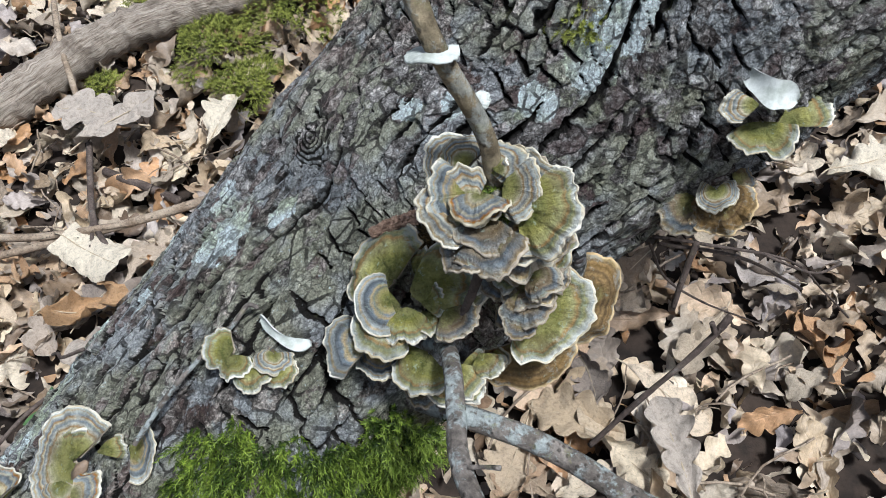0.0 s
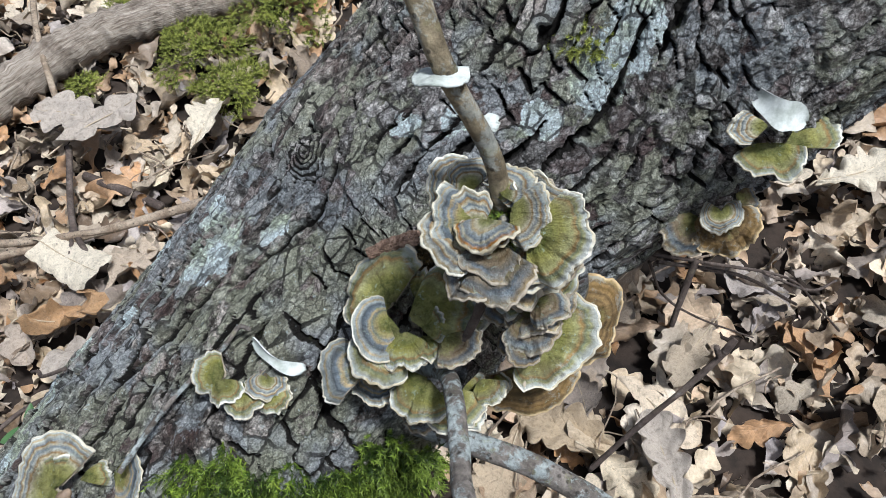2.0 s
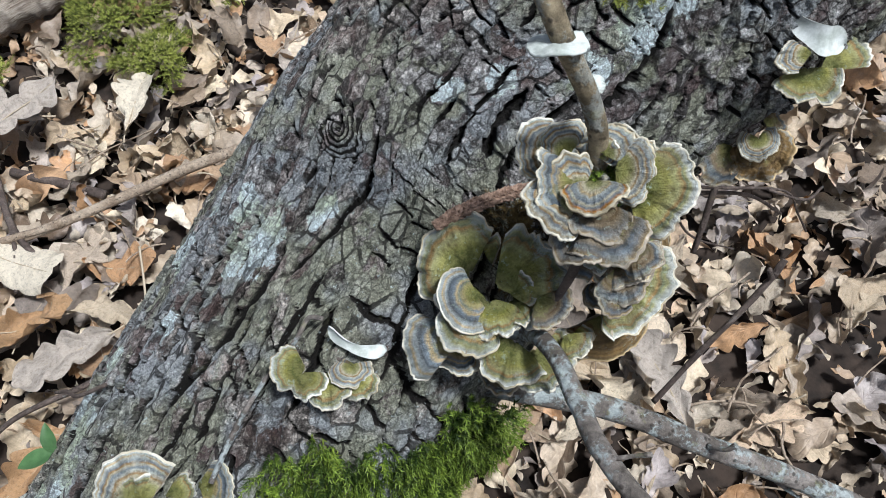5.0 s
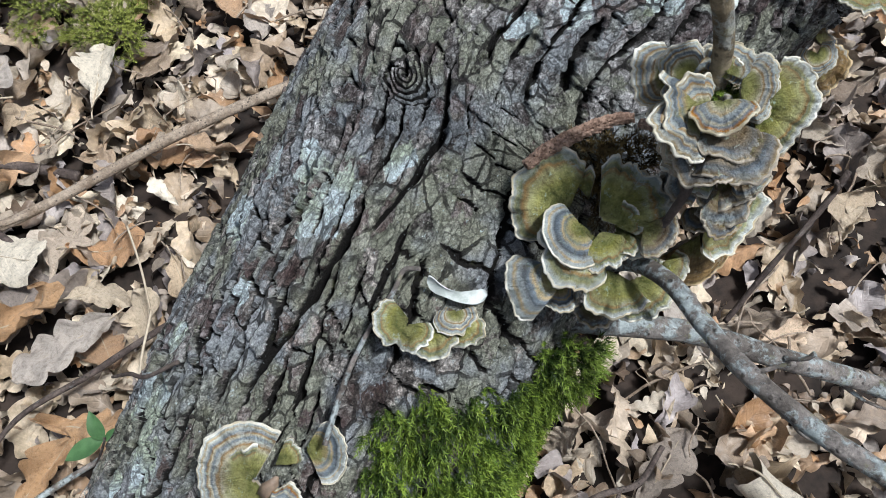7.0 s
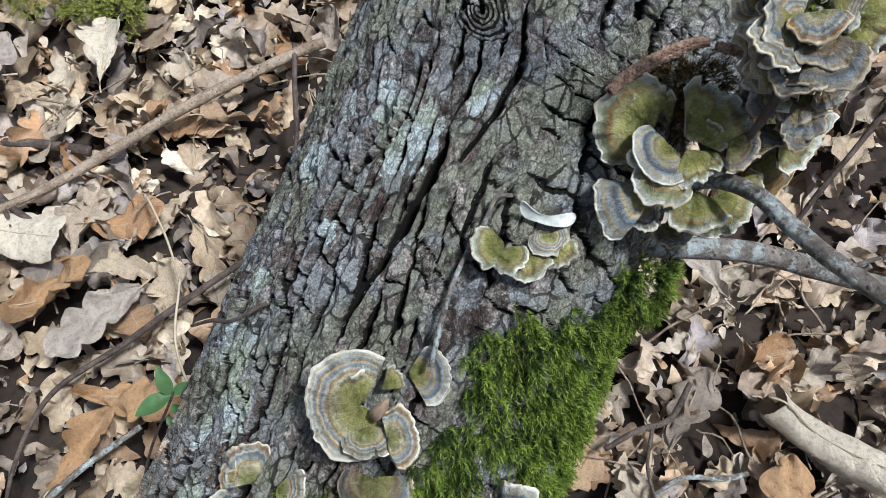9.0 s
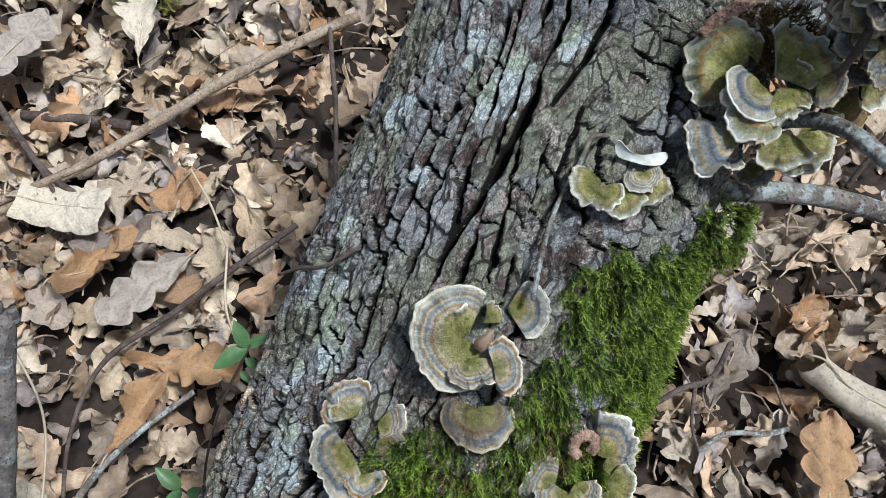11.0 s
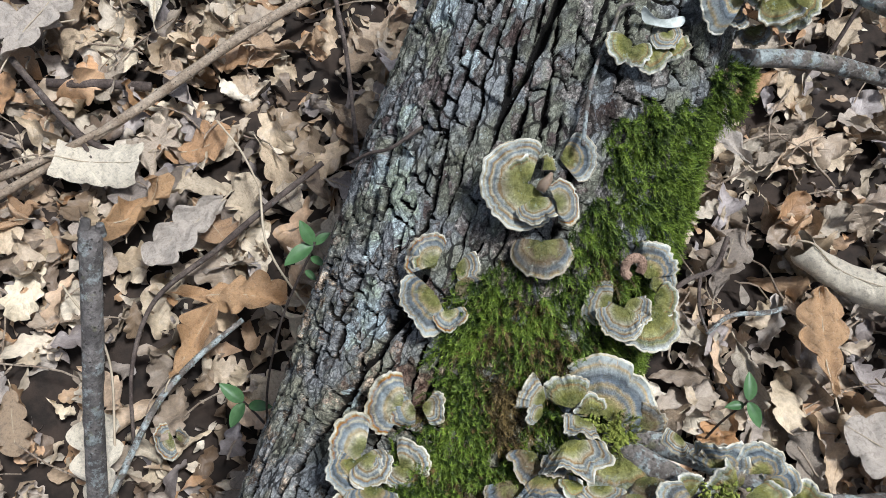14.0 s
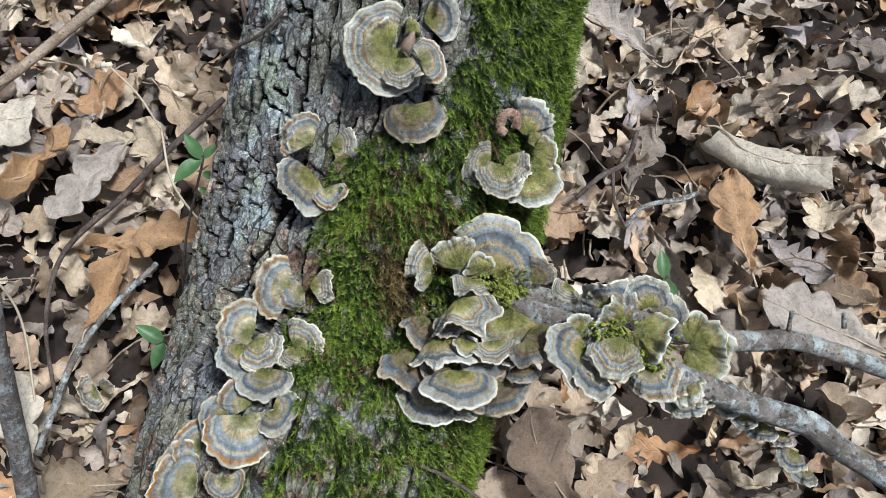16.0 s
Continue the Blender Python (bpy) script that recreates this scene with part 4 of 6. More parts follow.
stick("side_branch", "smooth grey branch reaching out over the leaves", [(-0.225, -0.010, 0.330, 0.0075), (-0.185, -0.060, 0.345, 0.0070), (-0.147, -0.101, 0.345, 0.0067), (-0.112, -0.120, 0.322, 0.0067), (-0.080, -0.133, 0.300, 0.0067), (-0.056, -0.157, 0.292, 0.0067), (-0.030, -0.186, 0.283, 0.0064), (0.04, -0.26, 0.25, 0.006), (0.15, -0.38, 0.04, 0.005)],
      TWIG, 120, 14, 0.06, twigs=[[(-0.083, -0.130, 0.306, 0.0018), (-0.078, -0.122, 0.314, 0.0013), (-0.076, -0.119, 0.318, 0.0018)], [(-0.035, -0.148, 0.286, 0.0019), (-0.033, -0.140, 0.294, 0.0016)]])
stick("stick_stub", "snapped dark grey stick standing in the leaves", [(-0.668, 0.099, 0.0, 0.0092), (-0.620, 0.152, 0.080, 0.0090), (-0.574, 0.206, 0.161, 0.0086), (-0.535, 0.250, 0.225, 0.0086), (-0.495, 0.297, 0.291, 0.0090)], TWIG_STUB, 90, 16, 0.12,
      twigs=[[(-0.502, 0.298, 0.286, 0.0050), (-0.494, 0.304, 0.297, 0.0036)], [(-0.490, 0.293, 0.286, 0.0045), (-0.486, 0.296, 0.2955, 0.003)]])
stick("budded_twig", "dark knobbly twig with buds standing off the branch", [(0.036, 0.143, 0.379, 0.0018), (0.062, 0.158, 0.402, 0.0016), (0.085, 0.170, 0.421, 0.0016), (0.103, 0.181, 0.437, 0.0019)], TWIG_DARK, 40, 8, 0.25, twigs=[[(0.101, 0.180, 0.435, 0.0023), (0.106, 0.184, 0.441, 0.0019)], [(0.098, 0.178, 0.436, 0.0016), (0.096, 0.180, 0.442, 0.0014)]])
for dead, (label, rows, twigs) in enumerate((
        ("thin dead twig with a bud hanging from the trunk's underside", [(0.085, 0.262, 0.400, 0.0020), (0.117, 0.263, 0.387, 0.0019), (0.190, 0.286, 0.325, 0.0018), (0.250, 0.318, 0.225, 0.0016), (0.312, 0.350, 0.118, 0.0022)], [[(0.165, 0.276, 0.35, 0.0014), (0.205, 0.280, 0.318, 0.0013), (0.236, 0.300, 0.295, 0.0013)]]),
        ("thin dark twig curving down from the trunk", [(0.082, 0.256, 0.402, 0.0018), (0.100, 0.262, 0.350, 0.0017), (0.150, 0.298, 0.250, 0.0016), (0.220, 0.330, 0.152, 0.0014)], []),
        ("rough twig with short spurs below the trunk", [(0.088, 0.258, 0.398, 0.0024), (0.150, 0.275, 0.350, 0.0023), (0.225, 0.310, 0.245, 0.0022)], [[(0.112, 0.262, 0.392, 0.0030), (0.104, 0.248, 0.372, 0.0028), (0.100, 0.240, 0.352, 0.0024)]]))):
    stick("hanging_twig", label, [(*r[:3], r[3] * 0.55) for r in rows], TWIG_DARK, 50, 8, 0.18, twigs=[[(*q[:3], q[3] * 0.75) for q in tw] for tw in twigs], group="dead twigs under the trunk")

# on the woodland floor
stick("fallen_log", "weathered barkless log lying in the leaves", [(-0.88, 0.66, 0.03, 0.034), (-0.742, 0.813, 0.035, 0.034), (-0.604, 0.955, 0.04, 0.031), (-0.384, 1.030, 0.045, 0.028), (-0.15, 1.10, 0.05, 0.025)], OLD_WOOD, 220, 48, 0.22, "log")
stick("fallen_stick", "long pale peeled stick lying across the leaves", [(-0.135, 0.655, 0.050, 0.0066), (-0.180, 0.652, 0.048, 0.0068), (-0.308, 0.628, 0.045, 0.0066), (-0.459, 0.586, 0.040, 0.0060), (-0.616, 0.552, 0.034, 0.0052), (-0.75, 0.53, 0.03, 0.005)], TWIG_PALE, 110, 12, 0.07, "stick")
stick("fallen_stick", "dark wet stick half buried in leaves", [(-0.548, 0.678, 0.032, 0.0058), (-0.523, 0.667, 0.029, 0.0060), (-0.480, 0.648, 0.025, 0.0062), (-0.436, 0.627, 0.018, 0.0060)], TWIG_DARK, 60, 10, 0.06, "stick")
stick("fallen_twig", "forked dark twig lying on the leaves", [(-0.575, 0.72, 0.045, 0.0045), (-0.537, 0.594, 0.042, 0.0042), (-0.500, 0.535, 0.036, 0.0035)], TWIG_DARK, 50, 10, 0.1, "twig", twigs=[[(-0.545, 0.62, 0.043, 0.003), (-0.53, 0.56, 0.04, 0.0026), (-0.525, 0.50, 0.036, 0.002)]])
stick("fallen_twig", "long thin dark twig lying on the leaves", [(-0.290, 0.410, 0.055, 0.0036), (-0.375, 0.385, 0.052, 0.0036), (-0.437, 0.365, 0.048, 0.0034), (-0.515, 0.340, 0.046, 0.0028), (-0.560, 0.28, 0.046, 0.0022), (-0.585, 0.20, 0.042, 0.0018)], TWIG_DARK, 80, 8, 0.1, "twig")
stick("fallen_twig", "thin dark stick leaning beside the trunk", [(-0.170, 0.665, 0.050, 0.0030), (-0.190, 0.590, 0.056, 0.0030), (-0.206, 0.530, 0.056, 0.0028), (-0.245, 0.415, 0.056, 0.0026)], TWIG_DARK, 60, 8, 0.14, "twig")
stick("fallen_twig", "short weathered twig resting on a leaf", [(-0.70, 0.57, 0.045, 0.0055), (-0.60, 0.562, 0.045, 0.0052), (-0.480, 0.577, 0.042, 0.004)], TWIG_PALE, 40, 8, 0.1, "twig")
stick("fallen_twig", "straight pale twig standing against the log", [(-0.632, 0.83, 0.03, 0.005), (-0.665, 0.92, 0.07, 0.0048), (-0.700, 1.03, 0.09, 0.0045)], TWIG_PALE, 40, 8, 0.1, "twig")
stick("fallen_twig", "bent grey twig among the leaves", [(-0.62, 0.165, 0.040, 0.0035), (-0.555, 0.226, 0.048, 0.0036), (-0.505, 0.257, 0.044, 0.0034), (-0.44, 0.28, 0.04, 0.003)], TWIG, 50, 8, 0.1, "twig")
stick("fallen_twig", "thin branching twig lying on the leaves", [(0.075, 0.125, 0.055, 0.0028), (0.039, 0.101, 0.058, 0.0030), (0.005, 0.102, 0.058, 0.0030), (-0.030, 0.098, 0.050, 0.0026)], TWIG_DARK, 40, 8, 0.12, "twig", twigs=[[(0.02, 0.10, 0.058, 0.0022), (0.0, 0.07, 0.055, 0.0018), (-0.005, 0.045, 0.05, 0.0014)]])
stick("fallen_twig", "curved thin twig on the leaves", [(0.085, 0.030, 0.052, 0.0026), (0.061, 0.034, 0.056, 0.0028), (0.025, 0.048, 0.056, 0.0026), (-0.005, 0.044, 0.046, 0.0022)], TWIG, 40, 8, 0.12, "twig")
for label, rows in (("dry straw-coloured grass stem", [(-0.379, 0.520, 0.052, 0.0013), (-0.368, 0.460, 0.064, 0.0013), (-0.366, 0.410, 0.060, 0.0012)]),
                    ("long dry straw-coloured stem across the leaves", [(-0.366, 0.410, 0.058, 0.0014), (-0.384, 0.337, 0.066, 0.0014), (-0.376, 0.267, 0.064, 0.0013), (-0.360, 0.22, 0.050, 0.0012)]),
                    ("pale bent grass stem", [(-0.60, 0.40, 0.045, 0.0013), (-0.575, 0.30, 0.060, 0.0013), (-0.60, 0.20, 0.052, 0.0012)])):
    stick("dry_stem", label, rows, STRAW, 40, 6, 0.05, "grass stem", group="dry stems on the floor")


def build_twig_crumbs():
    """Short thin broken twigs and stems strewn over the leaves."""
    rng = np.random.default_rng(21)
    th = np.linspace(0, 2 * math.pi, 5, endpoint=False)
    V, F, count = [], [], 0
    for _ in range(420):
        x, y, yaw, L = rng.uniform(-0.95, 0.8), rng.uniform(-0.4, 1.2), rng.uniform(0, 6.283), rng.uniform(0.02, 0.11)
        z = float(ground_height(np.array(x), np.array(y))) + rng.uniform(0.028, 0.055)
        k = np.linspace(-0.5, 0.5, 6)
        c = np.stack([x + L * k * math.cos(yaw) + 0.004 * np.sin(k * 7 + yaw), y + L * k * math.sin(yaw) + 0.004 * np.cos(k * 5), z + L * k * rng.normal(0, 0.18) + 0 * k], -1)
        r = rng.uniform(0.0006, 0.0017)
        side, up = np.array([-math.sin(yaw), math.cos(yaw), 0]), np.array([0, 0, 1.0])
        V.append((c[:, None] + r * (np.cos(th)[None, :, None] * side + np.sin(th)[None, :, None] * up)).reshape(-1, 3))
        F.append(grid_faces(6, 5, True) + count)
        count += 30
    tagged(part("twig_crumbs", mesh_of("twig_crumbs", np.vstack(V), np.vstack(F), TWIG_PALE)), "thin broken twigs and stems strewn over the leaves", "twig litter", kind="stuff")


build_twig_crumbs()


def catkin(label, rows, n=46):
    """A dried catkin: a thin stalk with rows of blunt scales."""
    root = tagged(new("catkin"), label, "catkin", "dried catkins")
    rows = [(*r[:3], r[3] * 1.6) for r in rows]
    root.location = rows[0][:3]
    shift = Matrix.Translation([-q for q in rows[0][:3]])
    ob = part("stalk", tube_mesh("stalk", [(*r[:3], r[3] * 0.55) for r in rows], CATKIN, 40, 8, 0.1), root)
    ob.matrix_parent_inverse = shift
    c = spline(rows, n)
    t = unit(np.gradient(c[:, :3], axis=0))
    a = unit(np.cross(t, (0.3, 0.2, 0.93)))
    b = np.cross(t, a)
    shape = np.array([(-0.5, -0.5, 0.0), (0.5, -0.5, 0.0), (0.5, 0.5, 0.0), (-0.5, 0.5, 0.0), (-0.42, -0.40, 0.8), (0.42, -0.40, 0.8), (0.42, 0.40, 1.0), (-0.42, 0.40, 1.0)])
    quads = np.array([(4, 5, 6, 7), (0, 1, 5, 4), (1, 2, 6, 5), (2, 3, 7, 6), (3, 0, 4, 7)])
    V, F = [], []
    for i in range(n):
        for k in range(6):
            th = k * 2 * math.pi / 6 + (i % 2) * 0.45 + 0.1 * math.sin(i * 3.1)
            o = a[i] * math.cos(th) + b[i] * math.sin(th)
            w = np.cross(t[i], o)
            s_ = c[i, 3] * (0.8 + 0.35 * ((i * 7 + k * 13) % 10) / 10)
            V.append(c[i, :3] + o * c[i, 3] * 0.45 + (shape[:, :1] * w * 0.75 + shape[:, 1:2] * t[i] * 0.55 + shape[:, 2:] * o * 0.6) * s_)
            F.append(quads + 8 * len(F))
    sc = part("scale_cover", mesh_of("scale_cover", np.vstack(V), np.vstack(F), CATKIN, smooth=False), root)
    sc.matrix_parent_inverse = shift
    return root


catkin("dry reddish-brown catkin stuck to the bark", [(-0.066, 0.212, 0.490, 0.0016), (-0.054, 0.216, 0.4915, 0.0021), (-0.038, 0.219, 0.493, 0.0021), (-0.022, 0.219, 0.496, 0.0019), (-0.014, 0.216, 0.498, 0.0014)])
catkin("short dry catkin wedged under the rosette", [(-0.014, 0.210, 0.502, 0.0014), (-0.004, 0.204, 0.500, 0.0017), (0.003, 0.197, 0.496, 0.0015)], 24)
RING = [Vector((-0.1870, 0.0605, 0.4040)) + 0.0056 * (math.cos(q) * Vector((0.95, -0.10, 0.29)) + math.sin(q) * Vector((0.15, 0.80, 0.58))) for q in np.linspace(-0.9, 3.9, 8)]
catkin("dry catkin curled into a ring among fungi", [(*q, 0.0017) for q in RING], 44)
stick("dry_stem", "long dry grooved stem hanging on the bark", [(-0.1250, 0.1870, 0.4690, 0.0011), (-0.1320, 0.1900, 0.4655, 0.0012), (-0.1400, 0.1830, 0.4595, 0.0012), (-0.1580, 0.1690, 0.4515, 0.0012), (-0.1730, 0.1520, 0.4465, 0.0014), (-0.1880, 0.1300, 0.4400, 0.0014)], TWIG, 60, 8, 0.1, "dry stem")
stick("bark_twig", "thin dark twig caught in the bark", [(-0.305, 0.226, 0.357, 0.0010), (-0.290, 0.218, 0.373, 0.0012), (-0.2775, 0.2085, 0.3855, 0.0012), (-0.2556, 0.2055, 0.400, 0.0012)], TWIG_DARK, 40, 8, 0.1, "twig")
stick("moss_twig", "thin dark twig lying in the moss", [(-0.352, -0.045, 0.348, 0.0012), (-0.338, -0.062, 0.345, 0.0013), (-0.322, -0.085, 0.335, 0.0012), (-0.310, -0.110, 0.322, 0.0010)], TWIG_DARK, 40, 8, 0.1, "twig")


def build_flake(place, normal, way, length, label):
    """A torn chip of bark or leaf."""
    x = unit(np.array(way) - np.array(normal) * np.dot(way, normal))
    y, z = np.cross(normal, x), np.array(normal)
    th = np.linspace(0, 2 * math.pi, 14, endpoint=False)
    r = 0.5 * length * (1 + 0.16 * np.sin(3 * th + 1) + 0.10 * np.sin(5 * th))
    ring = np.array(place) + (r * np.cos(th))[:, None] * x + (0.5 * r * np.sin(th))[:, None] * y + (0.0012 * np.sin(2 * th))[:, None] * z
    v = np.vstack([ring, ring + 0.0012 * z, np.array(place) + 0.0022 * z, np.array(place)])
    k = np.arange(14)
    f = np.vstack([np.stack([k, (k + 1) % 14, 14 + (k + 1) % 14], -1), np.stack([k, 14 + (k + 1) % 14, 14 + k], -1), np.stack([14 + k, 14 + (k + 1) % 14, 28 + 0 * k], -1), np.stack([(k + 1) % 14, k, 29 + 0 * k], -1)])
    tagged(part("leaf_fragment", mesh_of("leaf_fragment", v, f, LEAF_DARK, np.zeros((30, 2)))), label, "leaf fragment")


build_flake((-0.2170, 0.1215, 0.4325), unit((-0.4, -0.35, 0.85)), (0.8, 0.3, 0.3), 0.0130, "small brown leaf fragment resting on a bracket")


# ---- green saplings ----
def oval_leaf(length):
    """A smooth pointed leaf along +x with a folded midrib."""
    u, v = np.linspace(0, 1, 14), np.linspace(-1, 1, 5)
    U, V = np.meshgrid(u, v, indexing="ij")
    w = 0.24 * np.sin(math.pi * U ** 0.85) ** 0.8
    P = np.stack([U, V * w, 0.10 * np.abs(V) * w * 4 - 0.18 * U ** 2], -1).reshape(-1, 3) * length
    return mesh_of("leaf", P, grid_faces(14, 5), GREEN_LEAF, np.stack([U, V * 0.5 + 0.5], -1).reshape(-1, 2))


def sapling(label, stem, leaves):
    """A green seedling: stem rows, then leaves as (place along the stem row, yaw, pitch, length)."""
    root = tagged(new("green_sapling"), label, "sapling", "green seedlings")
    root.location = stem[0][:3]
    shift = Matrix.Translation([-q for q in stem[0][:3]])
    ob = part("stem", tube_mesh("stem", stem, TWIG_DARK, 40, 6, 0.05), root)
    ob.matrix_parent_inverse = shift
    for (x, y, z), yaw, pitch, length in leaves:
        lf = part("leaf", oval_leaf(length), root)
        lf.matrix_parent_inverse = shift
        lf.matrix_basis = pose(x, y, z, 0, -pitch, yaw)


sapling("slender seedling with a few green oval leaves", [(-0.470, 0.150, 0.0, 0.0013), (-0.438, 0.180, 0.10, 0.0012), (-0.395, 0.205, 0.19, 0.0011), (-0.350, 0.218, 0.265, 0.0010), (-0.345, 0.220, 0.275, 0.0009)],
        [((-0.347, 0.219, 0.272), 190, 5, 0.027), ((-0.347, 0.219, 0.273), 95, 45, 0.022), ((-0.346, 0.219, 0.272), 10, 20, 0.016), ((-0.352, 0.217, 0.258), 300, 10, 0.014), ((-0.360, 0.214, 0.245), 290, 0, 0.012)])
sapling("low seedling with green oval leaves among dead leaves", [(-0.462, 0.170, 0.0, 0.0014), (-0.464, 0.180, 0.04, 0.0012), (-0.466, 0.187, 0.073, 0.001)],
        [((-0.466, 0.187, 0.072), 120, 35, 0.030), ((-0.466, 0.187, 0.070), 215, -5, 0.028), ((-0.465, 0.185, 0.060), 330, 10, 0.024)])
sapling("seedling with small green leaves on the floor", [(-0.060, -0.050, 0.0, 0.0013), (-0.055, -0.040, 0.07, 0.0012), (-0.050, -0.035, 0.140, 0.001)],
        [((-0.050, -0.035, 0.140), 60, 25, 0.026), ((-0.050, -0.035, 0.137), 270, -10, 0.026), ((-0.051, -0.036, 0.13), 160, 5, 0.018)])


# ---- large single leaves ----
def big_leaf(label, x, y, z, yaw, size, material, seed, curl=1.0, roll=0.0, lean=0.0):
    oak_leaf(label, pose(x, y, z, lean, 0, yaw) @ Matrix.Diagonal((size, size, size, 1)), *leaf_meshes(np.random.default_rng(seed), material, 60, 13, curl, roll))


for args in (("cream rolled oak leaf lying on dark leaves", -0.521, 0.533, 0.040, -30, 0.098, LEAF_PALE, 101, 0.6, -2.4),
             ("large cream oak leaf rolled into a tube", 0.180, 0.023, 0.030, -54, 0.135, LEAF_PALE, 102, 0.5, -7.5),
             ("rust-brown shrivelled leaf with deep veins", -0.498, 0.450, 0.050, 20, 0.095, LEAF_RUST, 103, 1.8),
             ("orange-brown crumpled dry leaf", -0.440, 0.302, 0.050, -30, 0.105, LEAF_RUST, 104, 1.9),
             ("orange-brown curled dry leaf", -0.494, 0.274, 0.045, 40, 0.095, LEAF_RUST, 105, 1.9),
             ("large tan oak leaf with spread lobes", 0.145, 0.250, 0.050, 100, 0.115, LEAF_GREY, 106, 0.5),
             ("large greyish oak leaf spread flat", -0.572, 0.766, 0.055, 160, 0.141, LEAF_GREY, 107, 0.35),
             ("large pale grey oak leaf spread flat", -0.530, 0.745, 0.062, 40, 0.126, LEAF_GREY, 117, 0.4),
             ("pale curled oak leaf on the litter", 0.426, 0.596, 0.050, 20, 0.104, LEAF_PALE, 109, 0.6),
             ("tan oak leaf with curled edges", -0.388, 0.742, 0.050, 75, 0.104, LEAF_PALE, 110, 0.6),
             ("large dark brown oak leaf spread flat", -0.215, -0.110, 0.050, 80, 0.118, LEAF_DARK, 112, 0.4),
             ("mottled russet oak leaf lying flat", 0.099, -0.019, 0.052, 60, 0.12, LEAF_RUST, 113, 0.5),
             ("long pale grey leaf folded along its midrib", -0.620, 0.200, 0.045, 75, 0.111, LEAF_PALE, 114, 0.8),
             ("large pale oak leaf with raised veins", 0.097, -0.154, 0.052, 120, 0.133, LEAF_GREY, 115, 0.4),
             ("grey-violet oak leaf among brown ones", -0.46, 0.40, 0.048, 200, 0.11, LEAF_GREY, 116, 0.7)):
    big_leaf(*args)

# ---- moss ----
def moss_arrays(place, normal, drop, rng, length=(0.005, 0.016), leaves=18):
    """Feathery shoots: place and normal (n, 3), drop is the way in which they hang."""
    n = len(place)
    way = unit(normal * rng.uniform(0.5, 1.1, (n, 1)) + drop * rng.uniform(0.2, 0.9, (n, 1)) + rng.normal(0, 0.38, (n, 3)))
    side = unit(np.cross(way, rng.normal(0, 1, (n, 3))))
    third = np.cross(way, side)
    L = rng.uniform(*length, n)[:, None]
    sag = unit(drop + 1e-6)
    verts, faces = [], []
    k = np.arange(leaves)
    for i in k:
        f = 0.12 + 0.88 * i / (leaves - 1)
        c = place + way * L * f + sag * L * 0.35 * f * f
        th = i * 2.4
        o = side * math.cos(th) + third * math.sin(th)
        w = np.cross(way, o)
        size = np.minimum(L, 0.013) * (0.36 - 0.15 * f)
        base = c - way * L * 0.03
        tip = c + (o * 0.9 + way * 0.75) * size
        verts.append(np.stack([base - w * size * 0.15, base + w * size * 0.15, tip], 1))
    v = np.stack(verts, 1)      # n, leaves, 3, 3
    v = v.reshape(-1, 3)
    f = np.arange(len(v)).reshape(-1, 3)
    along_shoot = np.broadcast_to(np.repeat(np.linspace(0, 1, leaves), 3), (n, leaves * 3)).ravel()
    return v, f, along_shoot


def moss_left(u):
    """Upper border of the moss on the trunk (phi) at u."""
    return np.interp(u, [2.0, 3.1, 3.35, 3.5, 4.1, 4.6, 5.0, 5.45, 5.6, 5.77, 6.2, 6.5, 6.67, 6.85, 7.1], [-0.10, -0.10, 0.0, -0.10, -0.08, -0.10, -0.05, -0.06, 0.28, 0.42, 0.40, 0.48, 0.70, 0.90, 1.15])


def build_moss():
    rng = np.random.default_rng(8)
    n = 54000
    u, phi = rng.uniform(2.3, 7.05, n), rng.uniform(-0.3, 2.1, n)
    edge = moss_left(u) + 0.42 * (fbm(u * 5, phi * 5, 14) - 0.5)
    patch = fbm(u * 3.2 + 7, phi * 4.5 + 3, 17, 3)
    hole = smooth01((fbm(u * 16 + 3, phi * 12, 29, 3) - 0.33) / 0.10)
    gap = hole * smooth01((phi - edge) / 0.16) * np.where((patch < 0.36) & (u < 5.6) & (u > 4.3), 0.5, 1.0) * smooth01((1.95 - phi) / 0.5)
    keep = rng.uniform(0, 1, n) < gap
    u, phi, patch = u[keep], phi[keep], patch[keep]
    place, out = on_trunk(u, phi, 0.0015)
    _, t, _, _ = trunk_axes(TRUNK, u)
    drop = unit(np.array([0, 0, -0.75]) - 0.75 * t + 0.1 * out)
    cushion = 0.024 * (fbm(u * 15, phi * 11, 19, 4) - 0.32) * smooth01((1.35 - phi) / 0.8)
    place = place + out * cushion[:, None]
    brown = rng.uniform(0, 1, len(u)) < np.where(patch > 0.62, 0.6, 0.03) * (u < 5.8) + 0.45 * smooth01(1.3 - np.hypot((u - 4.75) / 0.50, (phi - 0.48) / 0.17) + 1.2 * (patch - 0.45))
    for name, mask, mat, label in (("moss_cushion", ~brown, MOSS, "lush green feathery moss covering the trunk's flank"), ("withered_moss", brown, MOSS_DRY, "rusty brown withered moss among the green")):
        v, f, along_shoot = moss_arrays(place[mask], out[mask], drop[mask], rng, (0.004, 0.012))
        tagged(part(name, mesh_of(name, v, f, mat, smooth=False, along_shoot=along_shoot)), label, "moss", kind="stuff")


build_moss()


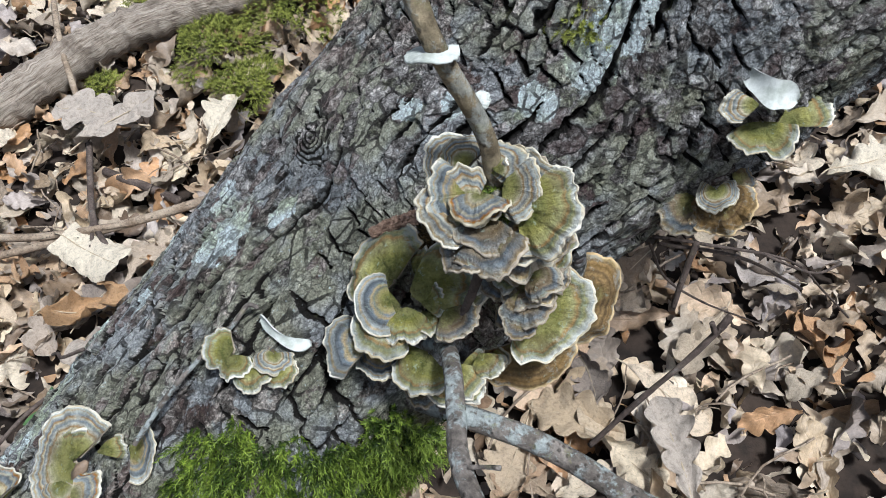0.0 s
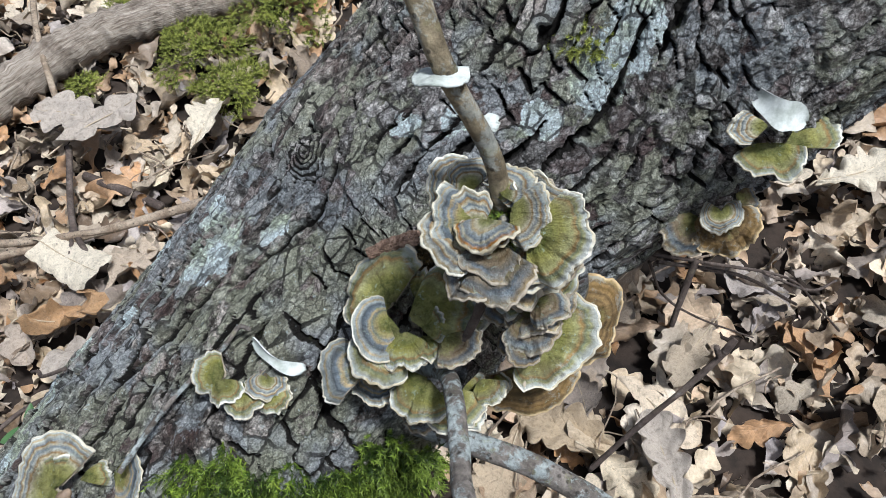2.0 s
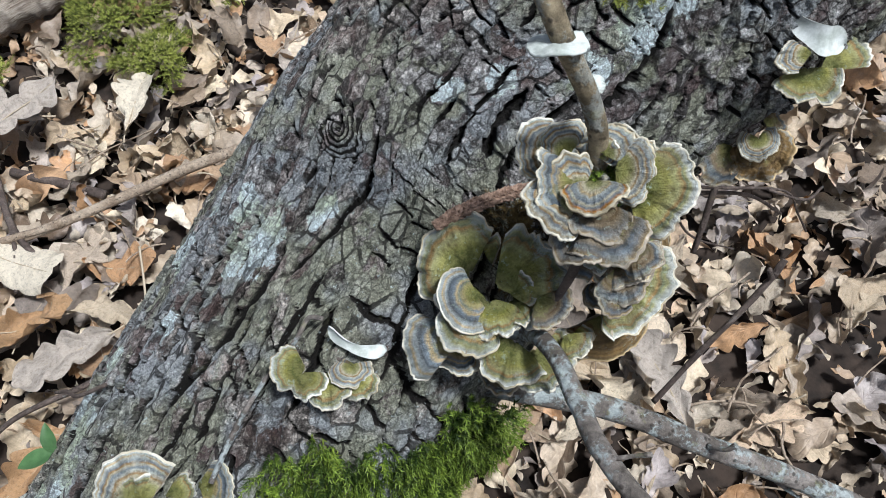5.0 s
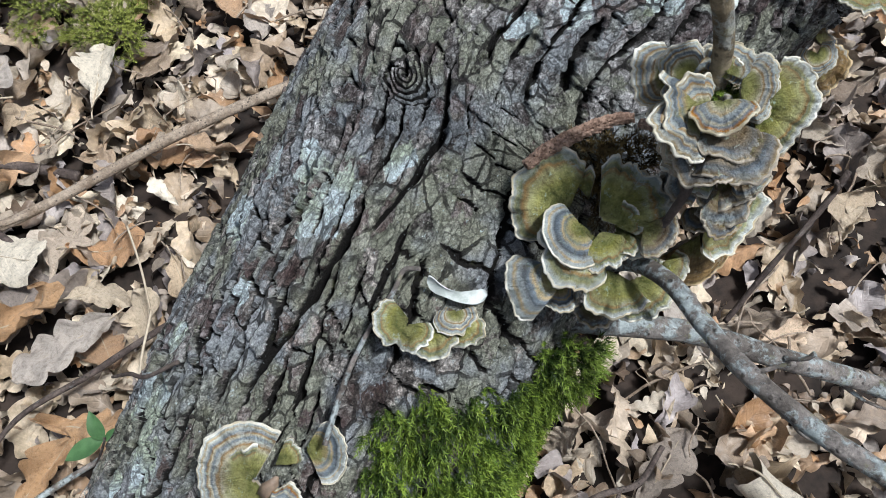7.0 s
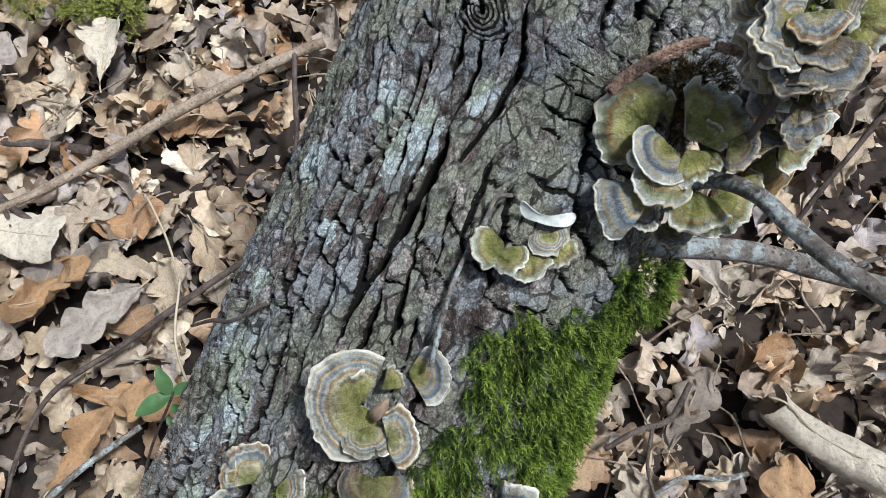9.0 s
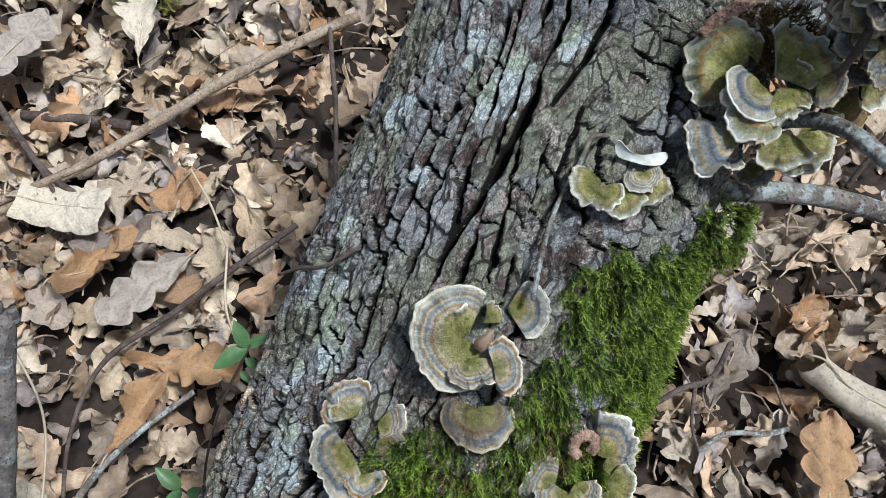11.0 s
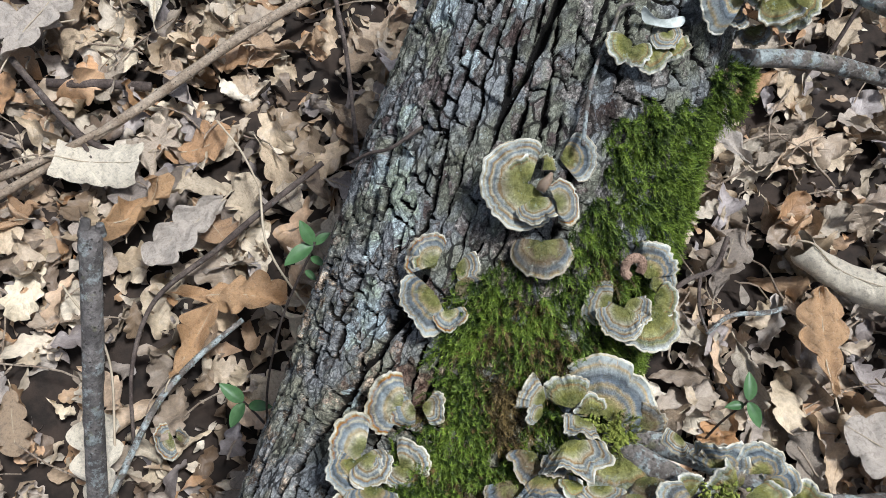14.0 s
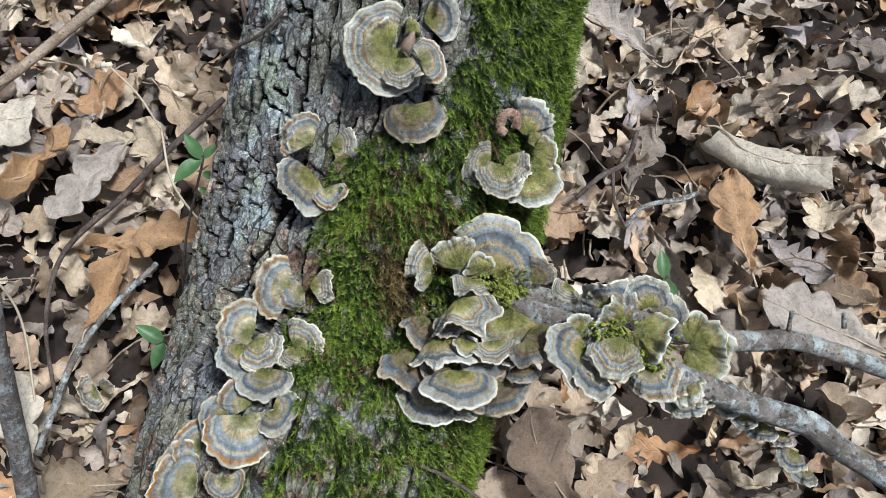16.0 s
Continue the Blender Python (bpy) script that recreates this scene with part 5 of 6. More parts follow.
def moss_tuft(name, label, place, normal, radius, n, material, seed, length=(0.006, 0.012), flat=0.25):
    """A cushion of moss shoots round a place."""
    rng = np.random.default_rng(seed)
    normal = unit(normal)
    a = unit(np.cross(normal, (0.31, 0.77, 0.2)))
    b = np.cross(normal, a)
    r, th = radius * np.sqrt(rng.uniform(0, 1, n)), rng.uniform(0, 6.283, n)
    r = r * (1 + 0.35 * np.sin(3 * th + seed))
    p = np.array(place) + (r * np.cos(th))[:, None] * a + (r * np.sin(th))[:, None] * b + (flat * radius * (1 - (r / radius) ** 2))[:, None] * normal
    out = np.broadcast_to(normal, p.shape) + 0.8 * unit(p - np.array(place) + 1e-6) * (r / radius)[:, None]
    v, f, along_shoot = moss_arrays(p, out, np.broadcast_to(np.array([0, 0, -0.4]), p.shape), rng, length)
    tagged(part(name, mesh_of(name, v, f, material, smooth=False, along_shoot=along_shoot)), label, "moss", kind="stuff")


for x, y, r, n in ((-0.435, 0.923, 0.060, 900), (-0.367, 0.829, 0.045, 700), (-0.57, 1.040, 0.030, 400), (-0.319, 1.002, 0.075, 900), (-0.589, 0.848, 0.02, 200)):
    moss_tuft("ground_moss", "bright yellow-green moss cushion on the woodland floor", (x, y, 0.035), (0, 0, 1), r, n, MOSS_PALE, int(r * 1000), (0.010, 0.020))
moss_tuft("rosette_moss", "withered olive moss in the hollow behind the fungi", (-0.026, 0.205, 0.478), (-0.2, -0.5, 0.8), 0.016, 260, MOSS_DRY, 3)
moss_tuft("rosette_moss", "green moss at the foot of the twig", (-0.001, 0.183, 0.546), (0.2, -0.4, 0.9), 0.007, 120, MOSS, 5, (0.004, 0.008))
moss_tuft("bark_moss", "small yellow-green moss tuft on the bark", (0.041, 0.284, 0.548), (-0.1, -0.5, 0.85), 0.011, 170, MOSS_PALE, 6, (0.004, 0.008))
moss_tuft("bark_moss", "green moss at the branch fork", (-0.238, -0.020, 0.372), (-0.1, -0.5, 0.85), 0.012, 160, MOSS_PALE, 7, (0.004, 0.008))
moss_tuft("bark_moss", "green moss where the lower branch leaves the trunk", (-0.060, 0.140, 0.400), (0.3, -0.8, 0.4), 0.020, 320, MOSS, 9)



# ---- algae crusts on the branch ----
def algae_crust(label, place, radius, n, seed):
    """A heap of small lumpy yellow-green grains."""
    rng = np.random.default_rng(seed)
    th, ph = np.linspace(0, 2 * math.pi, 9, endpoint=False), np.linspace(0.1, math.pi - 0.1, 6)
    P, T = np.meshgrid(ph, th, indexing="ij")
    ball = np.stack([np.sin(P) * np.cos(T), np.sin(P) * np.sin(T), np.cos(P)], -1).reshape(-1, 3)
    f = grid_faces(6, 9, True)
    V, F = [], []
    for k in range(n):
        size = rng.uniform(0.0005, 0.0018) * np.array([1, rng.uniform(0.5, 1.6), rng.uniform(0.25, 0.6)])
        lump = 1 + 1.1 * (fbm(ball[:, 0] * 2 + k, ball[:, 1] * 2 + ball[:, 2], seed, 3) - 0.45)
        R = np.array(Euler(rng.uniform(0, 6, 3)).to_matrix())
        off = rng.normal(0, 0.5, 3) * radius * np.array([1, 1, 0.35])
        V.append((ball * lump[:, None] * size) @ R.T + np.array(place) + off), F.append(f + k * len(ball))
    tagged(part("algae_crust", mesh_of("algae_crust", np.vstack(V), np.vstack(F), ALGAE)), label, "algae", kind="stuff")


for label, place, radius, n in (("yellow-green algae grains crusting the branch at the trunk", (-0.250, -0.008, 0.372), 0.012, 60), ("yellow-green algae grains along the branch", (-0.240, -0.018, 0.377), 0.007, 30),
                                ("green algae grains in the hollow of the fungus rosette", (-0.211, -0.072, 0.392), 0.012, 60), ("green algae grains between the fungus caps", (-0.200, -0.092, 0.393), 0.010, 45)):
    algae_crust(label, place, radius, 3 * n, n)


# ---- bracket fungi ----
CAP_WORDS = {
    "blue": "thin fan-shaped bracket fungus zoned blue-grey and tan with a pale rim",
    "orange": "fan-shaped bracket fungus banded slate blue and orange with a white rim",
    "pale": "pale ruffled bracket fungus with cream and grey zones",
    "green": "bracket fungus overgrown with green algae, pale wavy rim",
    "brown": "weathered grey-brown bracket fungus with faint zones",
    "tan": "broad tan-brown bracket fungus with fine velvety zones",
    "white": "white bracket fungus curled to show its pale pores",
}


def bracket(kind, base, reach, up, spread, wide=1.0, cup=0.15, frill=0.12, seed=0, group="bracket fungi on the trunk"):
    """One cap: base is where it is attached, reach the way to the middle of its rim, up its upper face, spread the fan's angle (degrees).
    cup: how far the rim bends down; frill: how wavy it is."""
    rng = np.random.default_rng(seed * 7 + 1)
    base, reach = np.array(base), np.array(reach)
    R = np.linalg.norm(reach)
    x = reach / R
    z = unit(np.array(up) - x * np.dot(up, x))
    y = np.cross(z, x)
    nt, nr = 61, 13
    half = radians(spread) / 2
    th, rho = np.linspace(-half, half, nt), np.r_[np.linspace(0.04, 0.968, nr - 2), 0.985, 1.0]
    RHO, TH = np.meshgrid(rho, th, indexing="ij")
    k1, p1, p2, notch = rng.uniform(1.6, 3.4), rng.uniform(0, 6.3), rng.uniform(0, 6.3), rng.uniform(0.02, 0.17)
    o1, o2 = fbm(TH * 1.3 + 50 + seed, 0 * TH + 3, 5, 3) - 0.45, fbm(TH * 4 + 80 + seed, 0 * TH + 7, 6, 4) - 0.47
    o3 = fbm(TH * 15 + 30 + seed, 0 * TH + 9, 9, 3) - 0.45
    outline = 1 + frill * (0.3 * np.sin(k1 * TH + p1) + 2.0 * o1 + 1.9 * o2) + (0.03 + 0.42 * frill) * o3
    cusp = np.abs(np.sin(0.5 * (k1 + 0.8) * TH + p2 + 3.0 * o1)) ** 0.45
    frill = frill * 1.35
    outline -= notch * (1 - cusp) * (0.6 + frill * 4)
    outline = 1 + (outline - 1) * RHO ** 1.5
    outline *= 1 - 0.22 * np.abs(TH / half) ** 5 * (spread < 280)
    rr = RHO * outline * R
    wave = frill * R * RHO ** 1.8 * (0.95 * np.sin(k1 * 1.3 * TH + p2) + 3.6 * (fbm(TH * 2.2 + 20 + seed, RHO * 1.2, 8, 4) - 0.47))
    wave = wave + 1.5 * frill * R * RHO ** 3 * (fbm(TH * 7 + 60 + seed, RHO * 2, 12, 3) - 0.45)
    wave = wave + 0.5 * notch * R * RHO ** 2 * (cusp - 0.75) * (0.5 + frill * 4)
    ridge = 0.010 * R * np.sin(RHO * 2 * math.pi * rng.uniform(2.5, 4.5) + 5 * o1 + 4 * o2) * RHO
    lumps = fbm(RHO * 3 + seed, TH * 2.5 + seed, 5, 4) - 0.47
    h = -cup * R * RHO ** 2.2 + wave + ridge + 0.13 * R * lumps * smooth01(RHO * 3)
    h = h - rng.choice([0.0, 0.0, 0.10, 0.20]) * R * smooth01((RHO - 0.55) / 0.45) ** 2     # a rim rolled under
    P = base + (rr * np.cos(TH))[..., None] * x + (rr * np.sin(TH) * wide)[..., None] * y + h[..., None] * z
    thick = (0.0022 * (1 - RHO) + 0.0011)[..., None] * z
    uv = np.stack([TH / math.pi * 0.5 + 0.5, RHO], -1)
    m = nr - 3                      # rows up to the start of the margin
    root = tagged(new("bracket_fungus"), CAP_WORDS[kind], "fungus", group)
    root.location = base
    shift = Matrix.Translation(-base)
    top, low = P, P - thick
    rim_mat = {"tan": RIM_TAN, "brown": PORES, "white": WHITE_FLESH}.get(kind, RIM)
    pieces = [("cap", mesh_of("cap", top[:m + 1].reshape(-1, 3), grid_faces(m + 1, nt), CAPS[kind], uv[:m + 1].reshape(-1, 2))),
              ("pore_surface", mesh_of("pore_surface", low[:m + 1:2, ::2].reshape(-1, 3), grid_faces(m // 2 + 1, nt // 2 + 1)[:, ::-1], WHITE_FLESH if kind == "white" else PORES))]
    edge = P[-1] + 0.0003 * unit(P[-1] - P[-2]) - 0.5 * thick[-1]
    ring = np.concatenate([top[m:], edge[None], low[m:][::-1]])
    rim = mesh_of("margin", ring.reshape(-1, 3), grid_faces(len(ring), nt), rim_mat)
    for name, me in pieces + [("margin", rim)]:
        ob = part(name, me, root)
        ob.matrix_parent_inverse = shift
    return root


bracket("blue", (-0.2415, -0.0048, 0.3728), (0.0205, 0.0238, 0.0168), (-0.34, -0.33, 0.88), 205, frill=0.08, seed=0, group="bracket fungi on the branch")
bracket("brown", (-0.2248, -0.0189, 0.3706), (0.0123, 0.0050, 0.0113), (-0.57, -0.32, 0.76), 140, seed=1, group="bracket fungi on the branch")
bracket("pale", (-0.2669, 0.0180, 0.3778), (-0.0109, 0.0092, 0.0085), (0.12, -0.60, 0.79), 110, seed=2, group="bracket fungi on the branch")
bracket("pale", (-0.2723, 0.0116, 0.3748), (-0.0072, 0.0057, 0.0042), (0.09, -0.51, 0.85), 140, seed=3, group="bracket fungi on the branch")
bracket("green", (-0.2547, 0.0067, 0.3779), (0.0002, 0.0157, 0.0110), (-0.24, -0.56, 0.80), 115, seed=4, group="bracket fungi on the branch")
bracket("green", (-0.2459, 0.0007, 0.3745), (-0.0002, 0.0069, 0.0082), (-0.27, -0.74, 0.61), 190, seed=5, group="bracket fungi on the branch")
bracket("pale", (-0.2528, -0.0019, 0.3798), (-0.0067, -0.0061, 0.0045), (0.35, 0.27, 0.90), 190, wide=1.40, frill=0.20, seed=6, group="bracket fungi on the branch")
bracket("pale", (-0.2684, -0.0076, 0.3832), (-0.0060, -0.0198, 0.0121), (-0.02, 0.52, 0.85), 140, wide=1.15, frill=0.18, seed=7, group="bracket fungi on the branch")
bracket("brown", (-0.2746, -0.0126, 0.3751), (-0.0085, -0.0080, 0.0045), (0.30, 0.21, 0.93), 150, seed=8, group="bracket fungi on the branch")
bracket("green", (-0.2433, -0.0274, 0.3727), (-0.0103, -0.0185, 0.0102), (0.06, 0.46, 0.89), 185, seed=9, group="bracket fungi on the branch")
bracket("pale", (-0.2625, -0.0374, 0.3761), (-0.0062, -0.0098, 0.0069), (0.17, 0.49, 0.85), 170, wide=1.30, seed=10, group="bracket fungi on the branch")
bracket("blue", (-0.2858, -0.0153, 0.3668), (-0.0076, -0.0219, 0.0145), (0.07, 0.53, 0.84), 130, frill=0.16, seed=11, group="bracket fungi on the branch")
bracket("brown", (-0.2975, -0.0133, 0.3590), (-0.0225, -0.0188, 0.0116), (0.35, 0.16, 0.93), 105, frill=0.14, seed=12, group="bracket fungi on the branch")
bracket("brown", (-0.2853, -0.0043, 0.3690), (-0.0149, -0.0082, 0.0056), (0.35, 0.01, 0.94), 130, seed=13, group="bracket fungi on the branch")
bracket("blue", (-0.2881, -0.0400, 0.3722), (-0.0126, -0.0173, 0.0138), (0.29, 0.46, 0.84), 165, frill=0.06, seed=14, group="bracket fungi on the branch")
bracket("blue", (-0.3047, -0.0383, 0.3542), (-0.0132, -0.0151, 0.0077), (0.26, 0.25, 0.93), 170, frill=0.07, seed=15, group="bracket fungi on the branch")
bracket("blue", (-0.2938, -0.0554, 0.3541), (-0.0074, -0.0069, 0.0039), (0.26, 0.25, 0.93), 170, seed=16, group="bracket fungi on the branch")
bracket("brown", (-0.2727, -0.0525, 0.3620), (-0.0073, -0.0204, 0.0087), (-0.01, 0.40, 0.92), 160, frill=0.07, seed=17, group="bracket fungi on the branch")
bracket("brown", (-0.2561, -0.0568, 0.3711), (-0.0060, -0.0092, 0.0053), (0.11, 0.44, 0.89), 170, seed=18, group="bracket fungi on the branch")
bracket("blue", (-0.2588, -0.0492, 0.3738), (-0.0036, -0.0057, 0.0032), (0.11, 0.44, 0.89), 170, seed=19, group="bracket fungi on the branch")
bracket("brown", (-0.2489, -0.0497, 0.3836), (-0.0072, -0.0107, 0.0048), (0.07, 0.37, 0.93), 160, seed=20, group="bracket fungi on the branch")
bracket("brown", (-0.2747, -0.0400, 0.3612), (-0.0092, -0.0159, 0.0052), (0.06, 0.28, 0.96), 160, seed=21, group="bracket fungi on the branch")
bracket("brown", (-0.2387, -0.0441, 0.3814), (-0.0067, -0.0151, 0.0032), (-0.10, 0.25, 0.96), 150, seed=22, group="bracket fungi on the branch")
bracket("brown", (-0.2665, -0.0349, 0.3663), (-0.0122, -0.0123, 0.0066), (0.23, 0.27, 0.93), 160, seed=23, group="bracket fungi on the branch")
bracket("brown", (-0.3045, -0.0166, 0.3468), (-0.0087, -0.0085, 0.0047), (0.32, 0.19, 0.93), 160, seed=24, group="bracket fungi on the branch")
bracket("brown", (-0.2966, -0.0469, 0.3520), (-0.0081, -0.0070, 0.0031), (0.23, 0.17, 0.96), 160, seed=25, group="bracket fungi on the branch")
bracket("blue", (-0.3104, -0.0075, 0.3539), (-0.0077, -0.0059, 0.0039), (0.38, 0.11, 0.92), 150, seed=26, group="bracket fungi on the branch")
bracket("brown", (-0.2928, -0.0289, 0.3637), (-0.0091, -0.0074, 0.0059), (0.39, 0.23, 0.89), 160, seed=27, group="bracket fungi on the branch")
bracket("green", (-0.2736, -0.0286, 0.3738), (-0.0065, -0.0066, 0.0056), (0.36, 0.37, 0.86), 170, seed=28, group="bracket fungi on the branch")
bracket("brown", (-0.2618, -0.0567, 0.3548), (-0.0031, -0.0098, 0.0042), (-0.06, 0.41, 0.91), 160, seed=29, group="bracket fungi on the branch")
bracket("blue", (-0.2023, -0.0589, 0.3895), (0.0046, 0.0116, 0.0134), (-0.56, -0.52, 0.64), 190, frill=0.14, seed=30, group="bracket fungi on the branch")
bracket("pale", (-0.2091, -0.0766, 0.3989), (-0.0203, -0.0137, 0.0048), (0.08, 0.23, 0.97), 110, frill=0.13, seed=31, group="bracket fungi on the branch")
bracket("blue", (-0.2256, -0.0709, 0.3909), (-0.0210, 0.0041, 0.0074), (0.28, -0.23, 0.93), 150, seed=32, group="bracket fungi on the branch")
bracket("blue", (-0.2234, -0.0811, 0.3892), (-0.0184, -0.0058, 0.0049), (0.23, 0.11, 0.97), 120, seed=33, group="bracket fungi on the branch")
bracket("blue", (-0.1837, -0.0716, 0.3910), (0.0016, 0.0113, 0.0116), (-0.53, -0.57, 0.63), 190, frill=0.12, seed=34, group="bracket fungi on the branch")
bracket("blue", (-0.1798, -0.0811, 0.3890), (0.0089, 0.0043, 0.0084), (-0.63, -0.17, 0.76), 170, seed=35, group="bracket fungi on the branch")
bracket("green", (-0.2007, -0.0772, 0.3951), (-0.0004, -0.0218, 0.0058), (-0.37, 0.24, 0.90), 200, frill=0.16, seed=36, group="bracket fungi on the branch")
bracket("green", (-0.1994, -0.0726, 0.3902), (-0.0113, 0.0092, 0.0086), (0.12, -0.59, 0.80), 160, frill=0.16, seed=37, group="bracket fungi on the branch")
bracket("green", (-0.1736, -0.1001, 0.3746), (0.0084, -0.0234, 0.0047), (-0.41, 0.04, 0.91), 150, seed=38, group="bracket fungi on the branch")
bracket("orange", (-0.2025, -0.0966, 0.3890), (-0.0089, -0.0157, 0.0048), (-0.16, 0.37, 0.92), 170, seed=39, group="bracket fungi on the branch")
bracket("orange", (-0.1836, -0.1058, 0.3773), (-0.0140, -0.0097, 0.0045), (0.06, 0.35, 0.94), 120, seed=40, group="bracket fungi on the branch")
bracket("pale", (-0.1822, -0.1229, 0.3737), (-0.0053, -0.0064, 0.0028), (-0.09, 0.46, 0.89), 220, seed=41, group="bracket fungi on the branch")
bracket("blue", (-0.1888, -0.1212, 0.3686), (-0.0096, -0.0089, 0.0022), (-0.08, 0.32, 0.94), 160, seed=42, group="bracket fungi on the branch")
bracket("pale", (-0.2072, -0.0350, 0.3771), (-0.0100, -0.0032, 0.0009), (0.10, -0.03, 0.99), 170, seed=43, group="bracket fungi on the branch")
bracket("blue", (-0.1679, -0.1380, 0.3616), (-0.0070, -0.0049, -0.0002), (-0.19, 0.22, 0.96), 160, seed=44, group="bracket fungi on the branch")
bracket("blue", (-0.1641, -0.1487, 0.3591), (-0.0061, -0.0061, -0.0004), (-0.27, 0.22, 0.94), 160, seed=45, group="bracket fungi on the branch")
bracket("blue", (-0.1533, -0.1587, 0.3480), (-0.0102, -0.0058, -0.0003), (-0.17, 0.25, 0.95), 160, seed=46, group="bracket fungi on the branch")
bracket("blue", (-0.1471, -0.1690, 0.3462), (-0.0085, -0.0034, -0.0000), (-0.11, 0.26, 0.96), 160, seed=47, group="bracket fungi on the branch")
bracket("blue", (-0.1461, -0.1825, 0.3422), (-0.0120, -0.0018, 0.0007), (0.02, 0.24, 0.97), 160, seed=48, group="bracket fungi on the branch")
bracket("blue", (-0.1459, -0.1929, 0.3390), (-0.0099, -0.0034, 0.0000), (-0.10, 0.29, 0.95), 160, seed=49, group="bracket fungi on the branch")
bracket("white", (-0.1376, -0.1691, 0.3614), (0.0013, 0.0024, 0.0041), (-0.85, -0.29, 0.44), 250, seed=50, group="bracket fungi on the branch")
bracket("white", (-0.1752, -0.1389, 0.3716), (0.0010, 0.0032, 0.0051), (-0.76, -0.48, 0.44), 120, seed=51, group="bracket fungi on the branch")
bracket("orange", (-0.3414, 0.0520, 0.3698), (-0.0191, 0.0159, 0.0030), (-0.09, -0.29, 0.95), 135, seed=52)
bracket("pale", (-0.3330, 0.0485, 0.3731), (0.0103, -0.0093, 0.0034), (-0.38, -0.08, 0.92), 120, seed=53)
bracket("orange", (-0.3737, 0.0400, 0.3734), (-0.0120, 0.0174, 0.0068), (0.05, -0.33, 0.94), 140, seed=54)
bracket("pale", (-0.3735, 0.0363, 0.3749), (-0.0006, -0.0173, 0.0020), (0.07, 0.11, 0.99), 150, seed=55)
bracket("pale", (-0.3589, 0.0239, 0.3650), (0.0159, -0.0027, 0.0060), (-0.38, -0.25, 0.89), 170, seed=56)
bracket("pale", (-0.3554, 0.0236, 0.3647), (-0.0122, -0.0110, -0.0003), (0.14, -0.18, 0.97), 110, seed=57)
bracket("blue", (-0.3809, 0.0382, 0.3744), (-0.0143, -0.0122, -0.0003), (0.18, -0.23, 0.96), 130, seed=58)
bracket("blue", (-0.3774, 0.0203, 0.3724), (-0.0096, -0.0173, -0.0006), (0.16, -0.12, 0.98), 150, seed=59)
bracket("orange", (-0.3966, 0.0072, 0.3662), (-0.0031, 0.0165, 0.0061), (0.11, -0.32, 0.94), 150, seed=60)
bracket("blue", (-0.4097, 0.0087, 0.3642), (-0.0136, 0.0085, 0.0025), (0.05, -0.21, 0.98), 160, seed=61)
bracket("orange", (-0.4010, 0.0052, 0.3669), (-0.0117, -0.0238, -0.0008), (0.18, -0.12, 0.98), 190, seed=62)
bracket("blue", (-0.3857, 0.0002, 0.3656), (0.0060, -0.0137, 0.0010), (-0.05, 0.05, 1.00), 210, seed=63)
bracket("orange", (-0.4309, 0.0066, 0.3483), (-0.0125, 0.0100, 0.0047), (0.17, -0.24, 0.96), 170, seed=64)
bracket("orange", (-0.4415, -0.0109, 0.3519), (-0.0232, 0.0170, 0.0053), (0.11, -0.15, 0.98), 150, seed=65)
bracket("blue", (-0.4448, -0.0043, 0.3420), (-0.0136, 0.0002, 0.0020), (0.14, -0.22, 0.97), 150, seed=66)
bracket("orange", (-0.4249, -0.0197, 0.3679), (-0.0057, -0.0103, -0.0014), (0.16, -0.22, 0.96), 240, seed=67)
bracket("orange", (-0.4514, -0.0149, 0.3488), (-0.0140, 0.0021, 0.0027), (0.16, -0.19, 0.97), 200, seed=68)
bracket("pale", (-0.2235, 0.1275, 0.4285), (-0.0287, 0.0058, -0.0004), (-0.09, -0.39, 0.92), 250, frill=0.09, seed=69)
bracket("blue", (-0.1985, 0.1345, 0.4260), (0.0200, -0.0070, 0.0005), (-0.35, -0.45, 0.82), 118, cup=-0.28, frill=0.06, seed=70)
bracket("green", (-0.2130, 0.1310, 0.4290), (0.0150, 0.0050, 0.0000), (-0.30, -0.40, 0.86), 70, frill=0.16, seed=71)
bracket("orange", (-0.2178, 0.1074, 0.4331), (0.0147, -0.0036, 0.0028), (-0.25, -0.31, 0.92), 195, seed=71)
bracket("pale", (-0.2257, 0.1169, 0.4303), (-0.0030, -0.0165, -0.0023), (-0.26, -0.09, 0.96), 150, seed=72)
bracket("brown", (-0.2303, 0.0968, 0.4132), (-0.0099, -0.0188, -0.0006), (-0.13, 0.03, 0.99), 200, frill=0.06, seed=73)
bracket("orange", (-0.2887, 0.1194, 0.3898), (-0.0063, 0.0197, 0.0065), (-0.12, -0.34, 0.93), 135, seed=74)
bracket("blue", (-0.2966, 0.1036, 0.3863), (-0.0245, -0.0050, 0.0004), (0.06, -0.24, 0.97), 165, seed=75)
bracket("orange", (-0.2946, 0.0907, 0.3865), (-0.0028, -0.0125, -0.0006), (-0.08, -0.03, 1.00), 190, seed=76)
bracket("pale", (-0.2784, 0.1131, 0.3896), (0.0110, -0.0121, 0.0020), (-0.31, -0.13, 0.94), 130, seed=77)
bracket("brown", (-0.2823, 0.1047, 0.3862), (0.0067, -0.0142, -0.0013), (-0.19, -0.18, 0.96), 120, seed=78)
bracket("blue", (-0.1799, 0.0529, 0.3941), (0.0170, 0.0136, 0.0085), (-0.35, -0.14, 0.93), 115, seed=79)
bracket("blue", (-0.1806, 0.0484, 0.3937), (0.0172, -0.0052, 0.0030), (-0.22, -0.19, 0.96), 110, seed=80)
bracket("pale", (-0.2074, 0.0485, 0.3930), (-0.0124, 0.0093, 0.0043), (0.00, -0.42, 0.91), 170, seed=81)
